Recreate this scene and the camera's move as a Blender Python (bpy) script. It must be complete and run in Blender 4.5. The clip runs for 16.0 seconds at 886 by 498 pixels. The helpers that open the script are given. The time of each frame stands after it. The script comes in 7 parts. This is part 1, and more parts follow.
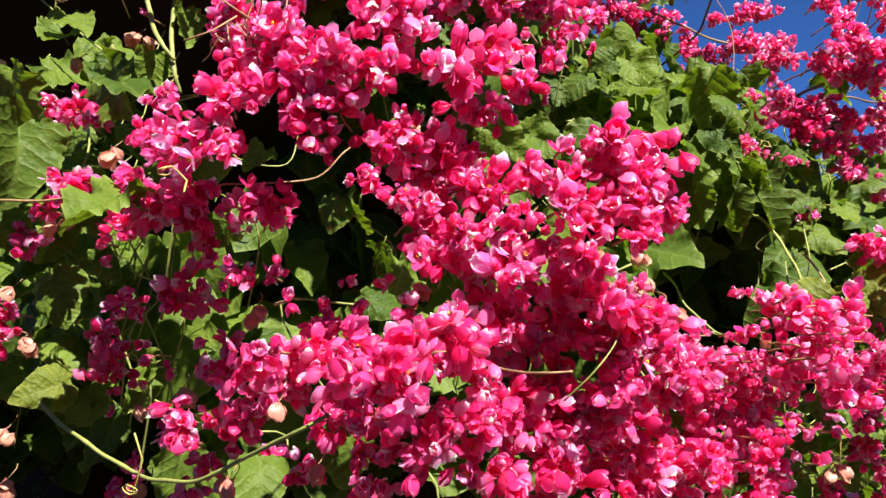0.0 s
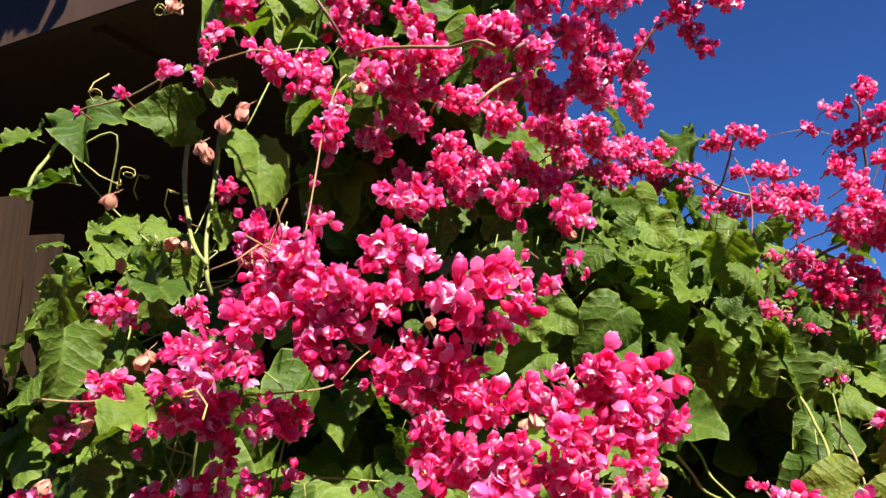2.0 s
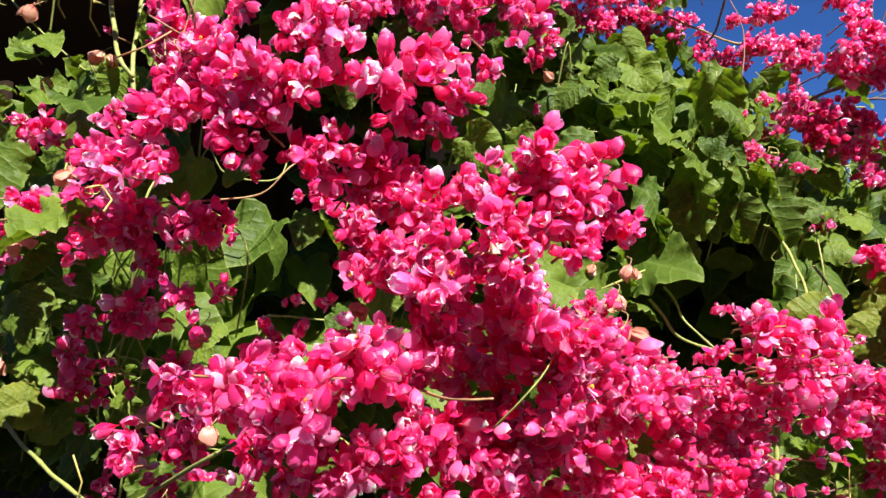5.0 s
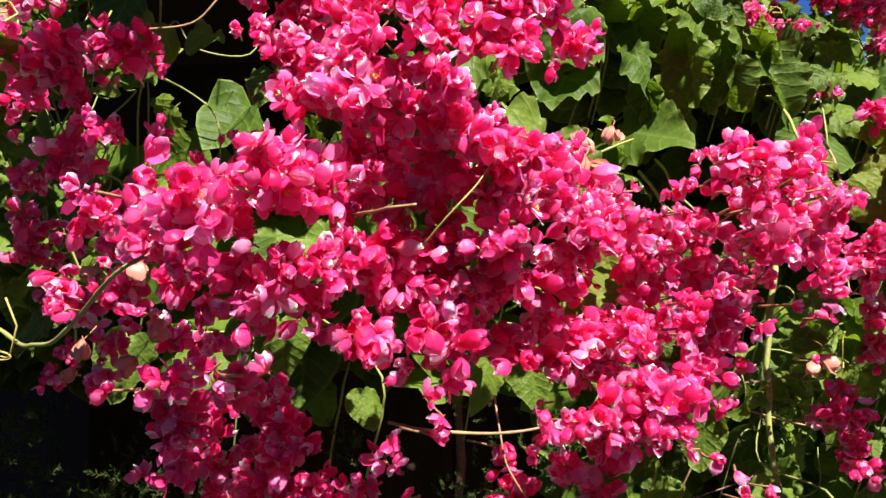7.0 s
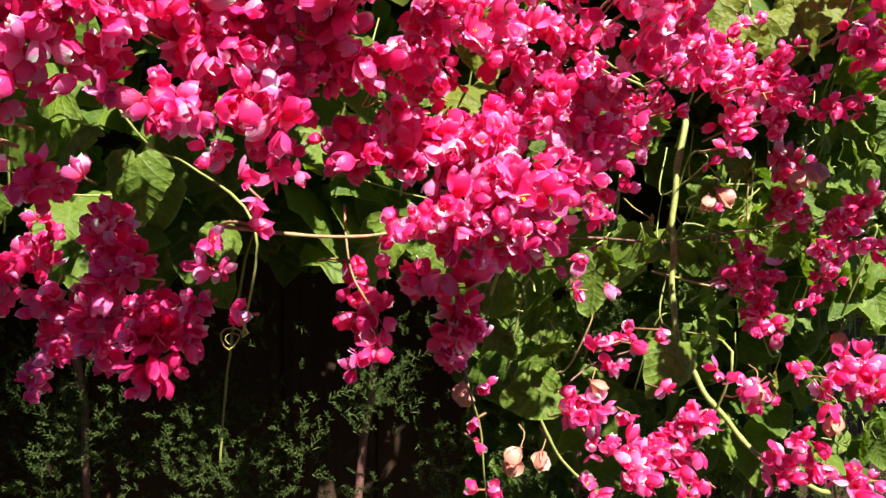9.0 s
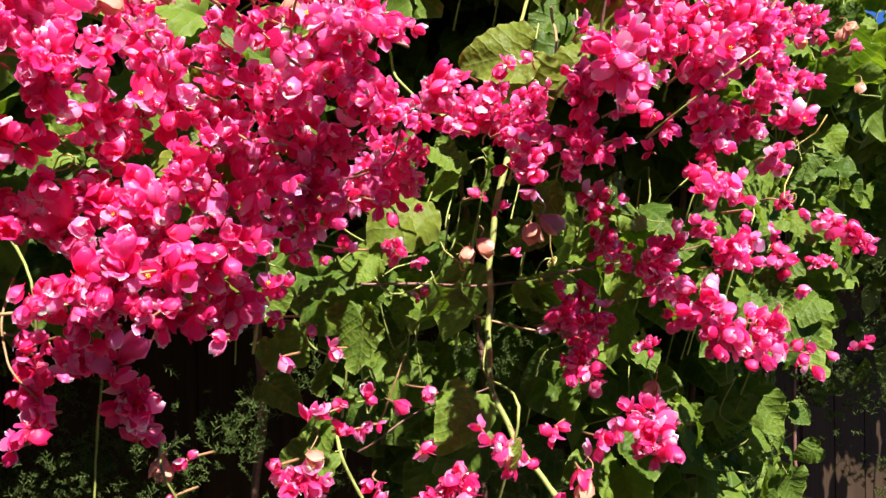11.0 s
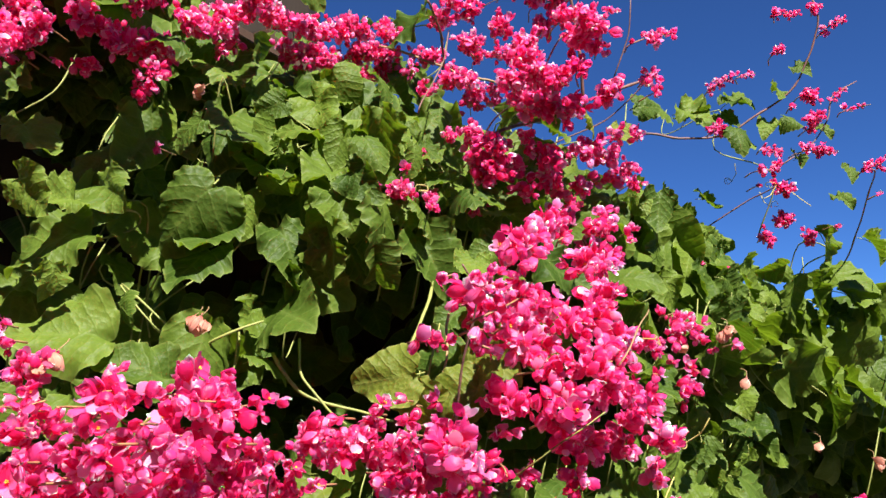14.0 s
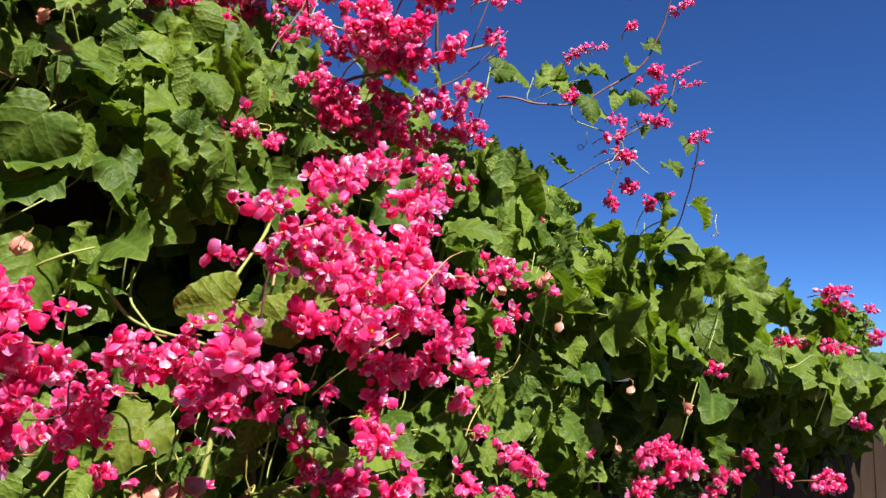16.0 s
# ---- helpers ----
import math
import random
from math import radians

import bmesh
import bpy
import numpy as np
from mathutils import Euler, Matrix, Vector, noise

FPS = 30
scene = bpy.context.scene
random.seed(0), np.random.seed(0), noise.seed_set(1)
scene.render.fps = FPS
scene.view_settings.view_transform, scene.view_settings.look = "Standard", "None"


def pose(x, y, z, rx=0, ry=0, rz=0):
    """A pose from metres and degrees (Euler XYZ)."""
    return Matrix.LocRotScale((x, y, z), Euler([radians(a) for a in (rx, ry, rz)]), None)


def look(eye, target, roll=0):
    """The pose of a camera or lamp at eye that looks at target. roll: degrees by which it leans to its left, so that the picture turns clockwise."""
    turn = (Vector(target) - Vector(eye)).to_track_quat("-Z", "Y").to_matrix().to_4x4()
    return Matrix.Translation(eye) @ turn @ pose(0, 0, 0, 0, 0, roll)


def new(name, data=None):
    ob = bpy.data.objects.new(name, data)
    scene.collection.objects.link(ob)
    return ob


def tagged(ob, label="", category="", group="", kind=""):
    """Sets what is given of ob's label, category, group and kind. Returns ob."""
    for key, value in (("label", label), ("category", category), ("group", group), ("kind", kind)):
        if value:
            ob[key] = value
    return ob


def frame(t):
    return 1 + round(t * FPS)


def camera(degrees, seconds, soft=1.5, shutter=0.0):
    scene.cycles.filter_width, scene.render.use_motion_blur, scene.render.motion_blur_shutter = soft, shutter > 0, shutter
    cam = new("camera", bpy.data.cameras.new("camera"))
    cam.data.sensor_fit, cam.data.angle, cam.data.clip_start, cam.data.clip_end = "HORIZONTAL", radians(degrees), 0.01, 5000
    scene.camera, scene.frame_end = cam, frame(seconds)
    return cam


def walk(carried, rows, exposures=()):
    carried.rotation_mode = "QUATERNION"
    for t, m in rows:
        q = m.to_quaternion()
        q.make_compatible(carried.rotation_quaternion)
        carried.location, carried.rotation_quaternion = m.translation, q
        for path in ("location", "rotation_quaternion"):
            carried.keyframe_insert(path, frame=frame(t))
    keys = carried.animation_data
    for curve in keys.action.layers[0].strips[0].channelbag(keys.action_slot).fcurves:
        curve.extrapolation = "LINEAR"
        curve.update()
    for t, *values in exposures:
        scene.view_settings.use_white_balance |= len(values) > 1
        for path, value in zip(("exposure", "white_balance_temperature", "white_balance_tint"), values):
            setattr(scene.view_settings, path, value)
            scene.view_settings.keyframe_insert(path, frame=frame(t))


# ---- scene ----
cam = camera(60.1, 16.0)
EYE, TILT = 1.5, 6.0
# seconds, x, y, z, yaw, pitch, roll
ROWS = [
    (0, 0.0008, 0.0008, 0.0013, -0.02, 0.01, 0.09),
    (0.5, 0.0033, -0.0131, 0.0191, 2.25, 1.37, 0.43),
    (1, 0.007, -0.0148, 0.0353, 3.01, 3.37, 0.55),
    (1.5, 0.0171, -0.0175, 0.0527, 3.09, 5.73, 0.56),
    (2, 0.0292, -0.0299, 0.0695, 3.61, 7.87, 0.35),
    (2.5, 0.0454, -0.0524, 0.0859, 4.2, 9.71, 0.25),
    (3, 0.0691, -0.0634, 0.0895, 4.31, 10.6, 0.42),
    (3.5, 0.0987, -0.0566, 0.0787, 3.17, 8.97, 0.48),
    (4, 0.1042, -0.0348, 0.0578, 2.27, 6.11, 0.24),
    (4.5, 0.0892, -0.0036, 0.0329, 2.99, 3.15, 0.27),
    (5, 0.0707, 0.023, 0.0059, 4.2, 0.75, 0.43),
    (5.2, 0.0657, 0.0314, -0.0031, 4.6, -0.01, 0.55),
    (7.3, 0.133, 0.0574, -0.0644, 6.69, -4.74, 1.13),
    (7.5, 0.1452, 0.0523, -0.0674, 7.03, -5.51, 1.06),
    (8, 0.1681, 0.0502, -0.0854, 7.67, -6.91, 0.74),
    (8.5, 0.1524, 0.0824, -0.1159, 6.38, -7.07, 0.43),
    (9, 0.1721, 0.1047, -0.1439, 3.37, -8.08, 0.64),
    (9.2, 0.1962, 0.1089, -0.1492, 2.7, -8.51, 0.81),
    (11.3, 0.364, 0.1553, -0.1067, 6.02, -6.39, 2.1),
    (11.5, 0.3696, 0.1618, -0.0941, 6.54, -5.47, 2),
    (12, 0.3834, 0.1578, -0.0669, 8, -3.12, 2.15),
    (12.5, 0.3991, 0.1522, -0.0415, 8.46, -0.87, 2.41),
    (13, 0.4188, 0.1462, -0.0206, 7.42, 1.36, 2.52),
    (13.5, 0.4383, 0.1312, -0.0063, 6.19, 3.18, 2.1),
    (14, 0.4383, 0.1182, 0.0037, 4.66, 4.22, 1.25),
    (14.5, 0.4474, 0.1017, 0.0064, 3.03, 4.56, 0.65),
    (15, 0.4637, 0.0854, 0.0057, 0.73, 4.36, 0.08),
    (15.5, 0.493, 0.089, -0.0055, -0.85, 2.86, -0.37),
    (16, 0.51, 0.0853, -0.0251, -2.37, 1.88, -1.17),
]
walk(cam, [(t, pose(0, 0, EYE, TILT) @ pose(x, y, z, 90 + pitch, roll, yaw)) for t, x, y, z, yaw, pitch, roll in ROWS],
     [(0, 1.4), (3.0, 1.46), (5.0, 1.42), (7.5, 1.46), (9.0, 1.66), (11.0, 1.58), (12.5, 1.44), (14.0, 1.38), (16, 1.28)])

# ---- world, sun, exposure ----
SUN_UP, SUN_SIDE = 53.0, 32.0            # degrees above the horizon; degrees to the right of straight behind the first view
TO_SUN = Vector((math.sin(radians(SUN_SIDE)) * math.cos(radians(SUN_UP)), -math.cos(radians(SUN_SIDE)) * math.cos(radians(SUN_UP)), math.sin(radians(SUN_UP))))
world = bpy.data.worlds.new("sky")
scene.world = world
world.use_nodes = True
sky = world.node_tree.nodes.new("ShaderNodeTexSky")
sky.sky_type, sky.sun_disc = "NISHITA", False
sky.sun_elevation, sky.sun_rotation = radians(SUN_UP), radians(180 - SUN_SIDE)
sky.altitude, sky.air_density, sky.dust_density, sky.ozone_density = 3000, 0.8, 0.0, 4.0
world.node_tree.nodes["Background"].inputs["Strength"].default_value = 0.049
clear = world.node_tree.nodes.new("ShaderNodeMix")
clear.data_type, clear.blend_type = "RGBA", "MULTIPLY"
clear.inputs[0].default_value = 1.0
clear.inputs[7].default_value = (0.432, 0.742, 1.19, 1)
world.node_tree.links.new(sky.outputs[0], clear.inputs[6])
world.node_tree.links.new(clear.outputs[2], world.node_tree.nodes["Background"].inputs["Color"])
sun_data = bpy.data.lights.new("sun", "SUN")
sun_data.energy, sun_data.angle, sun_data.color = 5.0, radians(0.53), (1.0, 0.95, 0.87)
sun = new("sun", sun_data)
sun.matrix_world = look(TO_SUN * 20, (0, 0, 0))

# ---- materials ----
def material(name):
    m = bpy.data.materials.new(name)
    m.use_nodes = True
    t = m.node_tree
    return m, t, t.nodes["Principled BSDF"], t.nodes["Material Output"]


def node(t, kind, **values):
    n = t.nodes.new(kind)
    for key, value in values.items():
        n.inputs[key.replace("_", " ")].default_value = value
    return n


def ramp(t, source, stops):
    n = t.nodes.new("ShaderNodeValToRGB")
    while len(n.color_ramp.elements) < len(stops):
        n.color_ramp.elements.new(0.5)
    for e, (place, colour) in zip(n.color_ramp.elements, stops):
        e.position, e.color = place, (*colour, 1)
    t.links.new(source, n.inputs[0])
    return n.outputs[0]


def mix(t, kind, fac, a, b):
    n = t.nodes.new("ShaderNodeMix")
    n.data_type, n.blend_type = "RGBA", kind
    for socket, value in ((n.inputs[0], fac), (n.inputs[6], a), (n.inputs[7], b)):
        if isinstance(value, bpy.types.NodeSocket):
            t.links.new(value, socket)
        else:
            socket.default_value = value if isinstance(value, (int, float)) else (*value, 1)
    return n.outputs[2]


def maths(t, kind, a, b=0.0):
    n = t.nodes.new("ShaderNodeMath")
    n.operation = kind
    for socket, value in zip(n.inputs, (a, b)):
        if isinstance(value, bpy.types.NodeSocket):
            t.links.new(value, socket)
        else:
            socket.default_value = value
    return n.outputs[0]


def bump(t, height, strength, distance):
    n = node(t, "ShaderNodeBump", Strength=strength, Distance=distance)
    t.links.new(height, n.inputs["Height"])
    return n.outputs[0]


def thin(t, shader, out, colour, share, normal=None):
    """Lets part of the light through a thin petal or leaf."""
    trans = t.nodes.new("ShaderNodeBsdfTranslucent")
    t.links.new(colour, trans.inputs["Color"])
    if normal:
        t.links.new(normal, trans.inputs["Normal"])
    both = t.nodes.new("ShaderNodeMixShader")
    both.inputs[0].default_value = share
    t.links.new(shader.outputs[0], both.inputs[1])
    t.links.new(trans.outputs[0], both.inputs[2])
    t.links.new(both.outputs[0], out.inputs[0])


def petal_material(name, deep, mid, pale, share, tones):
    m, t, bsdf, out = material(name)
    uv = t.nodes.new("ShaderNodeUVMap")
    sep = t.nodes.new("ShaderNodeSeparateXYZ")
    t.links.new(uv.outputs[0], sep.inputs[0])
    info = t.nodes.new("ShaderNodeObjectInfo")
    coord = t.nodes.new("ShaderNodeTexCoord")
    blotch = node(t, "ShaderNodeTexNoise", Scale=420.0, Detail=3.0)
    t.links.new(coord.outputs["Object"], blotch.inputs["Vector"])
    along = maths(t, "ADD", sep.outputs[1], maths(t, "MULTIPLY", maths(t, "SUBTRACT", blotch.outputs[0], 0.5), 0.4))
    base = ramp(t, along, ((0.0, deep), (0.28, mid), (0.8, mid), (1.0, pale)))
    island = t.nodes.new("ShaderNodeNewGeometry")
    pick = maths(t, "FRACT", maths(t, "ADD", maths(t, "MULTIPLY", info.outputs["Random"], 0.6), island.outputs["Random Per Island"]))
    tone = ramp(t, pick, tones)
    colour = mix(t, "MULTIPLY", 1.0, base, tone)
    veins = maths(t, "POWER", maths(t, "ABSOLUTE", maths(t, "SINE", maths(t, "MULTIPLY", sep.outputs[0], 26.0))), 3.0)
    colour = mix(t, "MULTIPLY", maths(t, "MULTIPLY", veins, 0.16), colour, (0.85, 0.5, 0.6))
    relief = bump(t, maths(t, "ADD", maths(t, "MULTIPLY", veins, 0.4), maths(t, "MULTIPLY", blotch.outputs[0], 1.6)), 0.35, 0.0004)
    t.links.new(colour, bsdf.inputs["Base Color"])
    t.links.new(relief, bsdf.inputs["Normal"])
    bsdf.inputs["Roughness"].default_value = 0.36
    bsdf.inputs["Specular IOR Level"].default_value = 0.55
    glow = mix(t, "MULTIPLY", 1.0, colour, (1.05, 1.25, 1.15))
    thin(t, bsdf, out, glow, share, relief)
    return m


# tone differs per sepal; the palest stops also paint in gloss highlights
petal = petal_material("petal", (0.86, 0.024, 0.15), (0.94, 0.05, 0.315), (0.96, 0.19, 0.52), 0.64, ((0.0, (0.92, 0.5, 0.65)), (0.32, (0.98, 0.9, 0.88)), (0.56, (1.0, 2.1, 1.3)), (0.78, (1.0, 5.4, 1.95)), (1.0, (1.0, 11.0, 2.6))))
petal_faded = petal_material("petal_faded", (0.6, 0.2, 0.16), (0.76, 0.38, 0.28), (0.8, 0.5, 0.34), 0.36, ((0.0, (0.9, 0.75, 0.8)), (1.0, (1.05, 1.15, 1.1))))

stamen, t, bsdf, out = material("stamen")
bsdf.inputs["Base Color"].default_value = (0.85, 0.4, 0.03, 1)
bsdf.inputs["Roughness"].default_value = 0.7


def leaf_material(name, dark, light, vein):
    m, t, bsdf, out = material(name)
    uv = t.nodes.new("ShaderNodeUVMap")
    uv.uv_map = "UVMap"
    edge = t.nodes.new("ShaderNodeUVMap")
    edge.uv_map = "margin"
    rim = t.nodes.new("ShaderNodeSeparateXYZ")
    t.links.new(edge.outputs[0], rim.inputs[0])
    sep = t.nodes.new("ShaderNodeSeparateXYZ")
    t.links.new(uv.outputs[0], sep.inputs[0])
    x = maths(t, "ABSOLUTE", sep.outputs[0])
    y = sep.outputs[1]
    info = t.nodes.new("ShaderNodeObjectInfo")
    rnd = t.nodes.new("ShaderNodeNewGeometry")
    both = maths(t, "FRACT", maths(t, "ADD", info.outputs["Random"], rnd.outputs["Random Per Island"]))
    large = node(t, "ShaderNodeTexNoise", Scale=2.6, Detail=3.0)
    fine = node(t, "ShaderNodeTexNoise", Scale=22.0, Detail=4.0)
    cells = node(t, "ShaderNodeTexVoronoi", Scale=11.0)
    # every leaf its own stretch of the pattern
    shift = t.nodes.new("ShaderNodeVectorMath")
    shift.operation = "ADD"
    t.links.new(uv.outputs[0], shift.inputs[0])
    t.links.new(maths(t, "MULTIPLY", both, 37.0), shift.inputs[1])
    for n in (large, fine, cells):
        t.links.new(shift.outputs[0], n.inputs["Vector"])
    wobble = maths(t, "MULTIPLY", maths(t, "SUBTRACT", large.outputs[0], 0.5), 0.25)
    # side veins leave the midrib at a slant
    slant = maths(t, "ADD", maths(t, "SUBTRACT", y, maths(t, "MULTIPLY", x, 0.75)), wobble)
    side = maths(t, "POWER", maths(t, "ABSOLUTE", maths(t, "COSINE", maths(t, "MULTIPLY", slant, 13.0))), 30.0)
    pillow = maths(t, "POWER", maths(t, "ABSOLUTE", maths(t, "COSINE", maths(t, "MULTIPLY", slant, 13.0))), 3.0)
    middle = maths(t, "POWER", maths(t, "SUBTRACT", 1.0, maths(t, "MINIMUM", maths(t, "MULTIPLY", x, 14.0), 1.0)), 1.5)
    rib = maths(t, "MAXIMUM", middle, maths(t, "MULTIPLY", side, 0.7))
    base = mix(t, "MIX", both, dark, light)
    base = mix(t, "MULTIPLY", 0.6, base, ramp(t, large.outputs[0], ((0.25, (0.62, 0.7, 0.55)), (0.6, (1.15, 1.1, 1.0)), (0.85, (1.45, 1.25, 0.9)))))
    base = mix(t, "MULTIPLY", 0.35, base, ramp(t, fine.outputs[0], ((0.3, (0.7, 0.75, 0.6)), (0.7, (1.2, 1.15, 1.1)))))
    colour = mix(t, "MIX", maths(t, "MULTIPLY", rib, 0.3), base, vein)
    # pale margin of the blade: light on its curled edge, put into the colour
    colour = mix(t, "MIX", maths(t, "MULTIPLY", maths(t, "POWER", rim.outputs[0], 22.0), 0.6), colour, (vein[0] * 1.25, vein[1] * 1.2, vein[2] * 1.2))
    height = maths(t, "ADD", maths(t, "MULTIPLY", rib, -0.8), maths(t, "MULTIPLY", cells.outputs[0], -1.1))
    height = maths(t, "ADD", height, maths(t, "ADD", maths(t, "MULTIPLY", pillow, -0.5), maths(t, "MULTIPLY", fine.outputs[0], 0.5)))
    relief = bump(t, height, 0.45, 0.0015)
    t.links.new(colour, bsdf.inputs["Base Color"])
    t.links.new(relief, bsdf.inputs["Normal"])
    bsdf.inputs["Roughness"].default_value = 0.5
    bsdf.inputs["Specular IOR Level"].default_value = 0.18
    through_colour = mix(t, "MULTIPLY", 1.0, colour, (1.4, 1.5, 0.4))
    thin(t, bsdf, out, through_colour, 0.36, relief)
    return m


leaf_green = leaf_material("leaf_green", (0.052, 0.1, 0.015), (0.15, 0.22, 0.032), (0.21, 0.28, 0.065))
leaf_yellow = leaf_material("leaf_yellow", (0.13, 0.17, 0.022), (0.2, 0.24, 0.04), (0.26, 0.27, 0.08))
conifer_green = leaf_material("conifer_green", (0.05, 0.085, 0.022), (0.11, 0.15, 0.045), (0.12, 0.16, 0.05))


def bark_material(name, dark, light, scale):
    m, t, bsdf, out = material(name)
    coord = t.nodes.new("ShaderNodeTexCoord")
    grain = node(t, "ShaderNodeTexNoise", Scale=scale, Detail=5.0, Roughness=0.65)
    patch = node(t, "ShaderNodeTexNoise", Scale=scale * 0.12, Detail=2.0)
    for n in (grain, patch):
        t.links.new(coord.outputs["Object"], n.inputs["Vector"])
    colour = ramp(t, grain.outputs[0], ((0.3, dark), (0.7, light)))
    colour = mix(t, "MULTIPLY", 0.5, colour, ramp(t, patch.outputs[0], ((0.3, (0.6, 0.6, 0.6)), (0.7, (1.2, 1.15, 1.1)))))
    t.links.new(colour, bsdf.inputs["Base Color"])
    t.links.new(bump(t, grain.outputs[0], 0.5, 0.0006), bsdf.inputs["Normal"])
    bsdf.inputs["Roughness"].default_value = 0.6
    return m


stem_green = bark_material("stem_green", (0.2, 0.24, 0.05), (0.36, 0.38, 0.11), 300.0)
stem_tan = bark_material("stem_tan", (0.26, 0.15, 0.07), (0.42, 0.28, 0.13), 300.0)
stem_brown = bark_material("stem_brown", (0.12, 0.05, 0.045), (0.26, 0.13, 0.1), 300.0)
raceme_stem = bark_material("raceme_stem", (0.3, 0.1, 0.07), (0.36, 0.26, 0.1), 400.0)
tendril_yellow = bark_material("tendril_yellow", (0.4, 0.34, 0.09), (0.55, 0.46, 0.14), 400.0)
soil = bark_material("soil", (0.035, 0.026, 0.018), (0.09, 0.066, 0.045), 14.0)


def wood_material(name, dark, light, rough):
    m, t, bsdf, out = material(name)
    coord = t.nodes.new("ShaderNodeTexCoord")
    info = t.nodes.new("ShaderNodeObjectInfo")
    place = node(t, "ShaderNodeMapping", Scale=(60.0, 60.0, 4.0))
    t.links.new(coord.outputs["Object"], place.inputs["Vector"])
    grain = node(t, "ShaderNodeTexNoise", Scale=1.0, Detail=6.0, Roughness=0.7)
    t.links.new(place.outputs[0], grain.inputs["Vector"])
    stain = node(t, "ShaderNodeTexNoise", Scale=5.0, Detail=3.0)
    t.links.new(coord.outputs["Object"], stain.inputs["Vector"])
    colour = ramp(t, grain.outputs[0], ((0.3, dark), (0.7, light)))
    colour = mix(t, "MULTIPLY", 0.6, colour, ramp(t, stain.outputs[0], ((0.3, (0.7, 0.7, 0.72)), (0.7, (1.15, 1.12, 1.1)))))
    colour = mix(t, "MULTIPLY", 0.5, colour, ramp(t, info.outputs["Random"], ((0.0, (0.75, 0.75, 0.75)), (1.0, (1.15, 1.1, 1.05)))))
    t.links.new(colour, bsdf.inputs["Base Color"])
    t.links.new(bump(t, grain.outputs[0], 0.4, 0.001), bsdf.inputs["Normal"])
    bsdf.inputs["Roughness"].default_value = rough
    bsdf.inputs["Specular IOR Level"].default_value = 0.2
    return m


# dark brown wood, taken near black for the deep shade between the leaves
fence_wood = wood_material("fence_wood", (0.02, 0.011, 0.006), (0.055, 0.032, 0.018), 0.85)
eave_paint = wood_material("eave_paint", (0.068, 0.04, 0.027), (0.088, 0.053, 0.037), 0.55)
trim_paint = wood_material("trim_paint", (0.3, 0.28, 0.29), (0.38, 0.35, 0.36), 0.45)
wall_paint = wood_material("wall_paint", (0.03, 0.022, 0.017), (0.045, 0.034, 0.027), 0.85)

# ---- helpers for meshes ----
rng = random.Random(7)


def finish(name, bm, materials, smooth=True):
    me = bpy.data.meshes.new(name)
    bm.to_mesh(me)
    bm.free()
    for m in materials:
        me.materials.append(m)
    if smooth:
        me.polygons.foreach_set("use_smooth", [True] * len(me.polygons))
    return me


def part(name, data, parent, matrix=None, label=""):
    ob = new(name, data)
    ob.parent = parent
    if matrix is not None:
        ob.matrix_basis = matrix
    return tagged(ob, label)


def frame_of(direction, hint):
    """Rotation whose Z is direction and whose Y leans to hint."""
    z = direction.normalized()
    x = hint.cross(z)
    if x.length < 1e-4:
        x = Vector((1, 0, 0)).cross(z)
    x.normalize()
    return Matrix((x, z.cross(x), z)).transposed()


def smooth_path(points, steps):
    """Catmull-Rom through points."""
    p = [Vector(q) for q in points]
    p = [p[0] * 2 - p[1]] + p + [p[-1] * 2 - p[-2]]
    path = []
    for i in range(1, len(p) - 2):
        for s in range(steps):
            u = s / steps
            a, b, c, d = p[i - 1], p[i], p[i + 1], p[i + 2]
            path.append(0.5 * (2 * b + (c - a) * u + (2 * a - 5 * b + 4 * c - d) * u * u + (3 * b - a - 3 * c + d) * u ** 3))
    return path + [p[-2]]


def tube(bm, path, r0, r1, sides=6, knots=0.0):
    rings = []
    for i, q in enumerate(path):
        ahead = path[min(i + 1, len(path) - 1)] - path[max(i - 1, 0)]
        rot = frame_of(ahead if ahead.length > 1e-7 else Vector((0, 0, 1)), Vector((0.3, 0.9, 0.2)))
        r = r0 + (r1 - r0) * i / max(1, len(path) - 1)
        if knots and i % 7 == 3:
            r *= 1 + knots
        rings.append([bm.verts.new(q + rot @ Vector((r * math.cos(a), r * math.sin(a), 0))) for a in (2 * math.pi * k / sides for k in range(sides))])
    for a, b in zip(rings, rings[1:]):
        for k in range(sides):
            bm.faces.new((a[k], a[(k + 1) % sides], b[(k + 1) % sides], b[k]))
    bm.faces.new(rings[0][::-1])
    bm.faces.new(rings[-1])


def box(bm, lo, hi, bevel=0.0):
    made = bmesh.ops.create_cube(bm, size=1)["verts"]
    for v in made:
        v.co = Vector([lo[i] + (v.co[i] + 0.5) * (hi[i] - lo[i]) for i in range(3)])
    if bevel:
        edges = list({e for v in made for e in v.link_edges})
        bmesh.ops.bevel(bm, geom=edges, offset=bevel, segments=2, affect="EDGES")


# ---- blossoms ----
def knots(x, xs, ys):
    return float(np.interp(x, xs, ys))


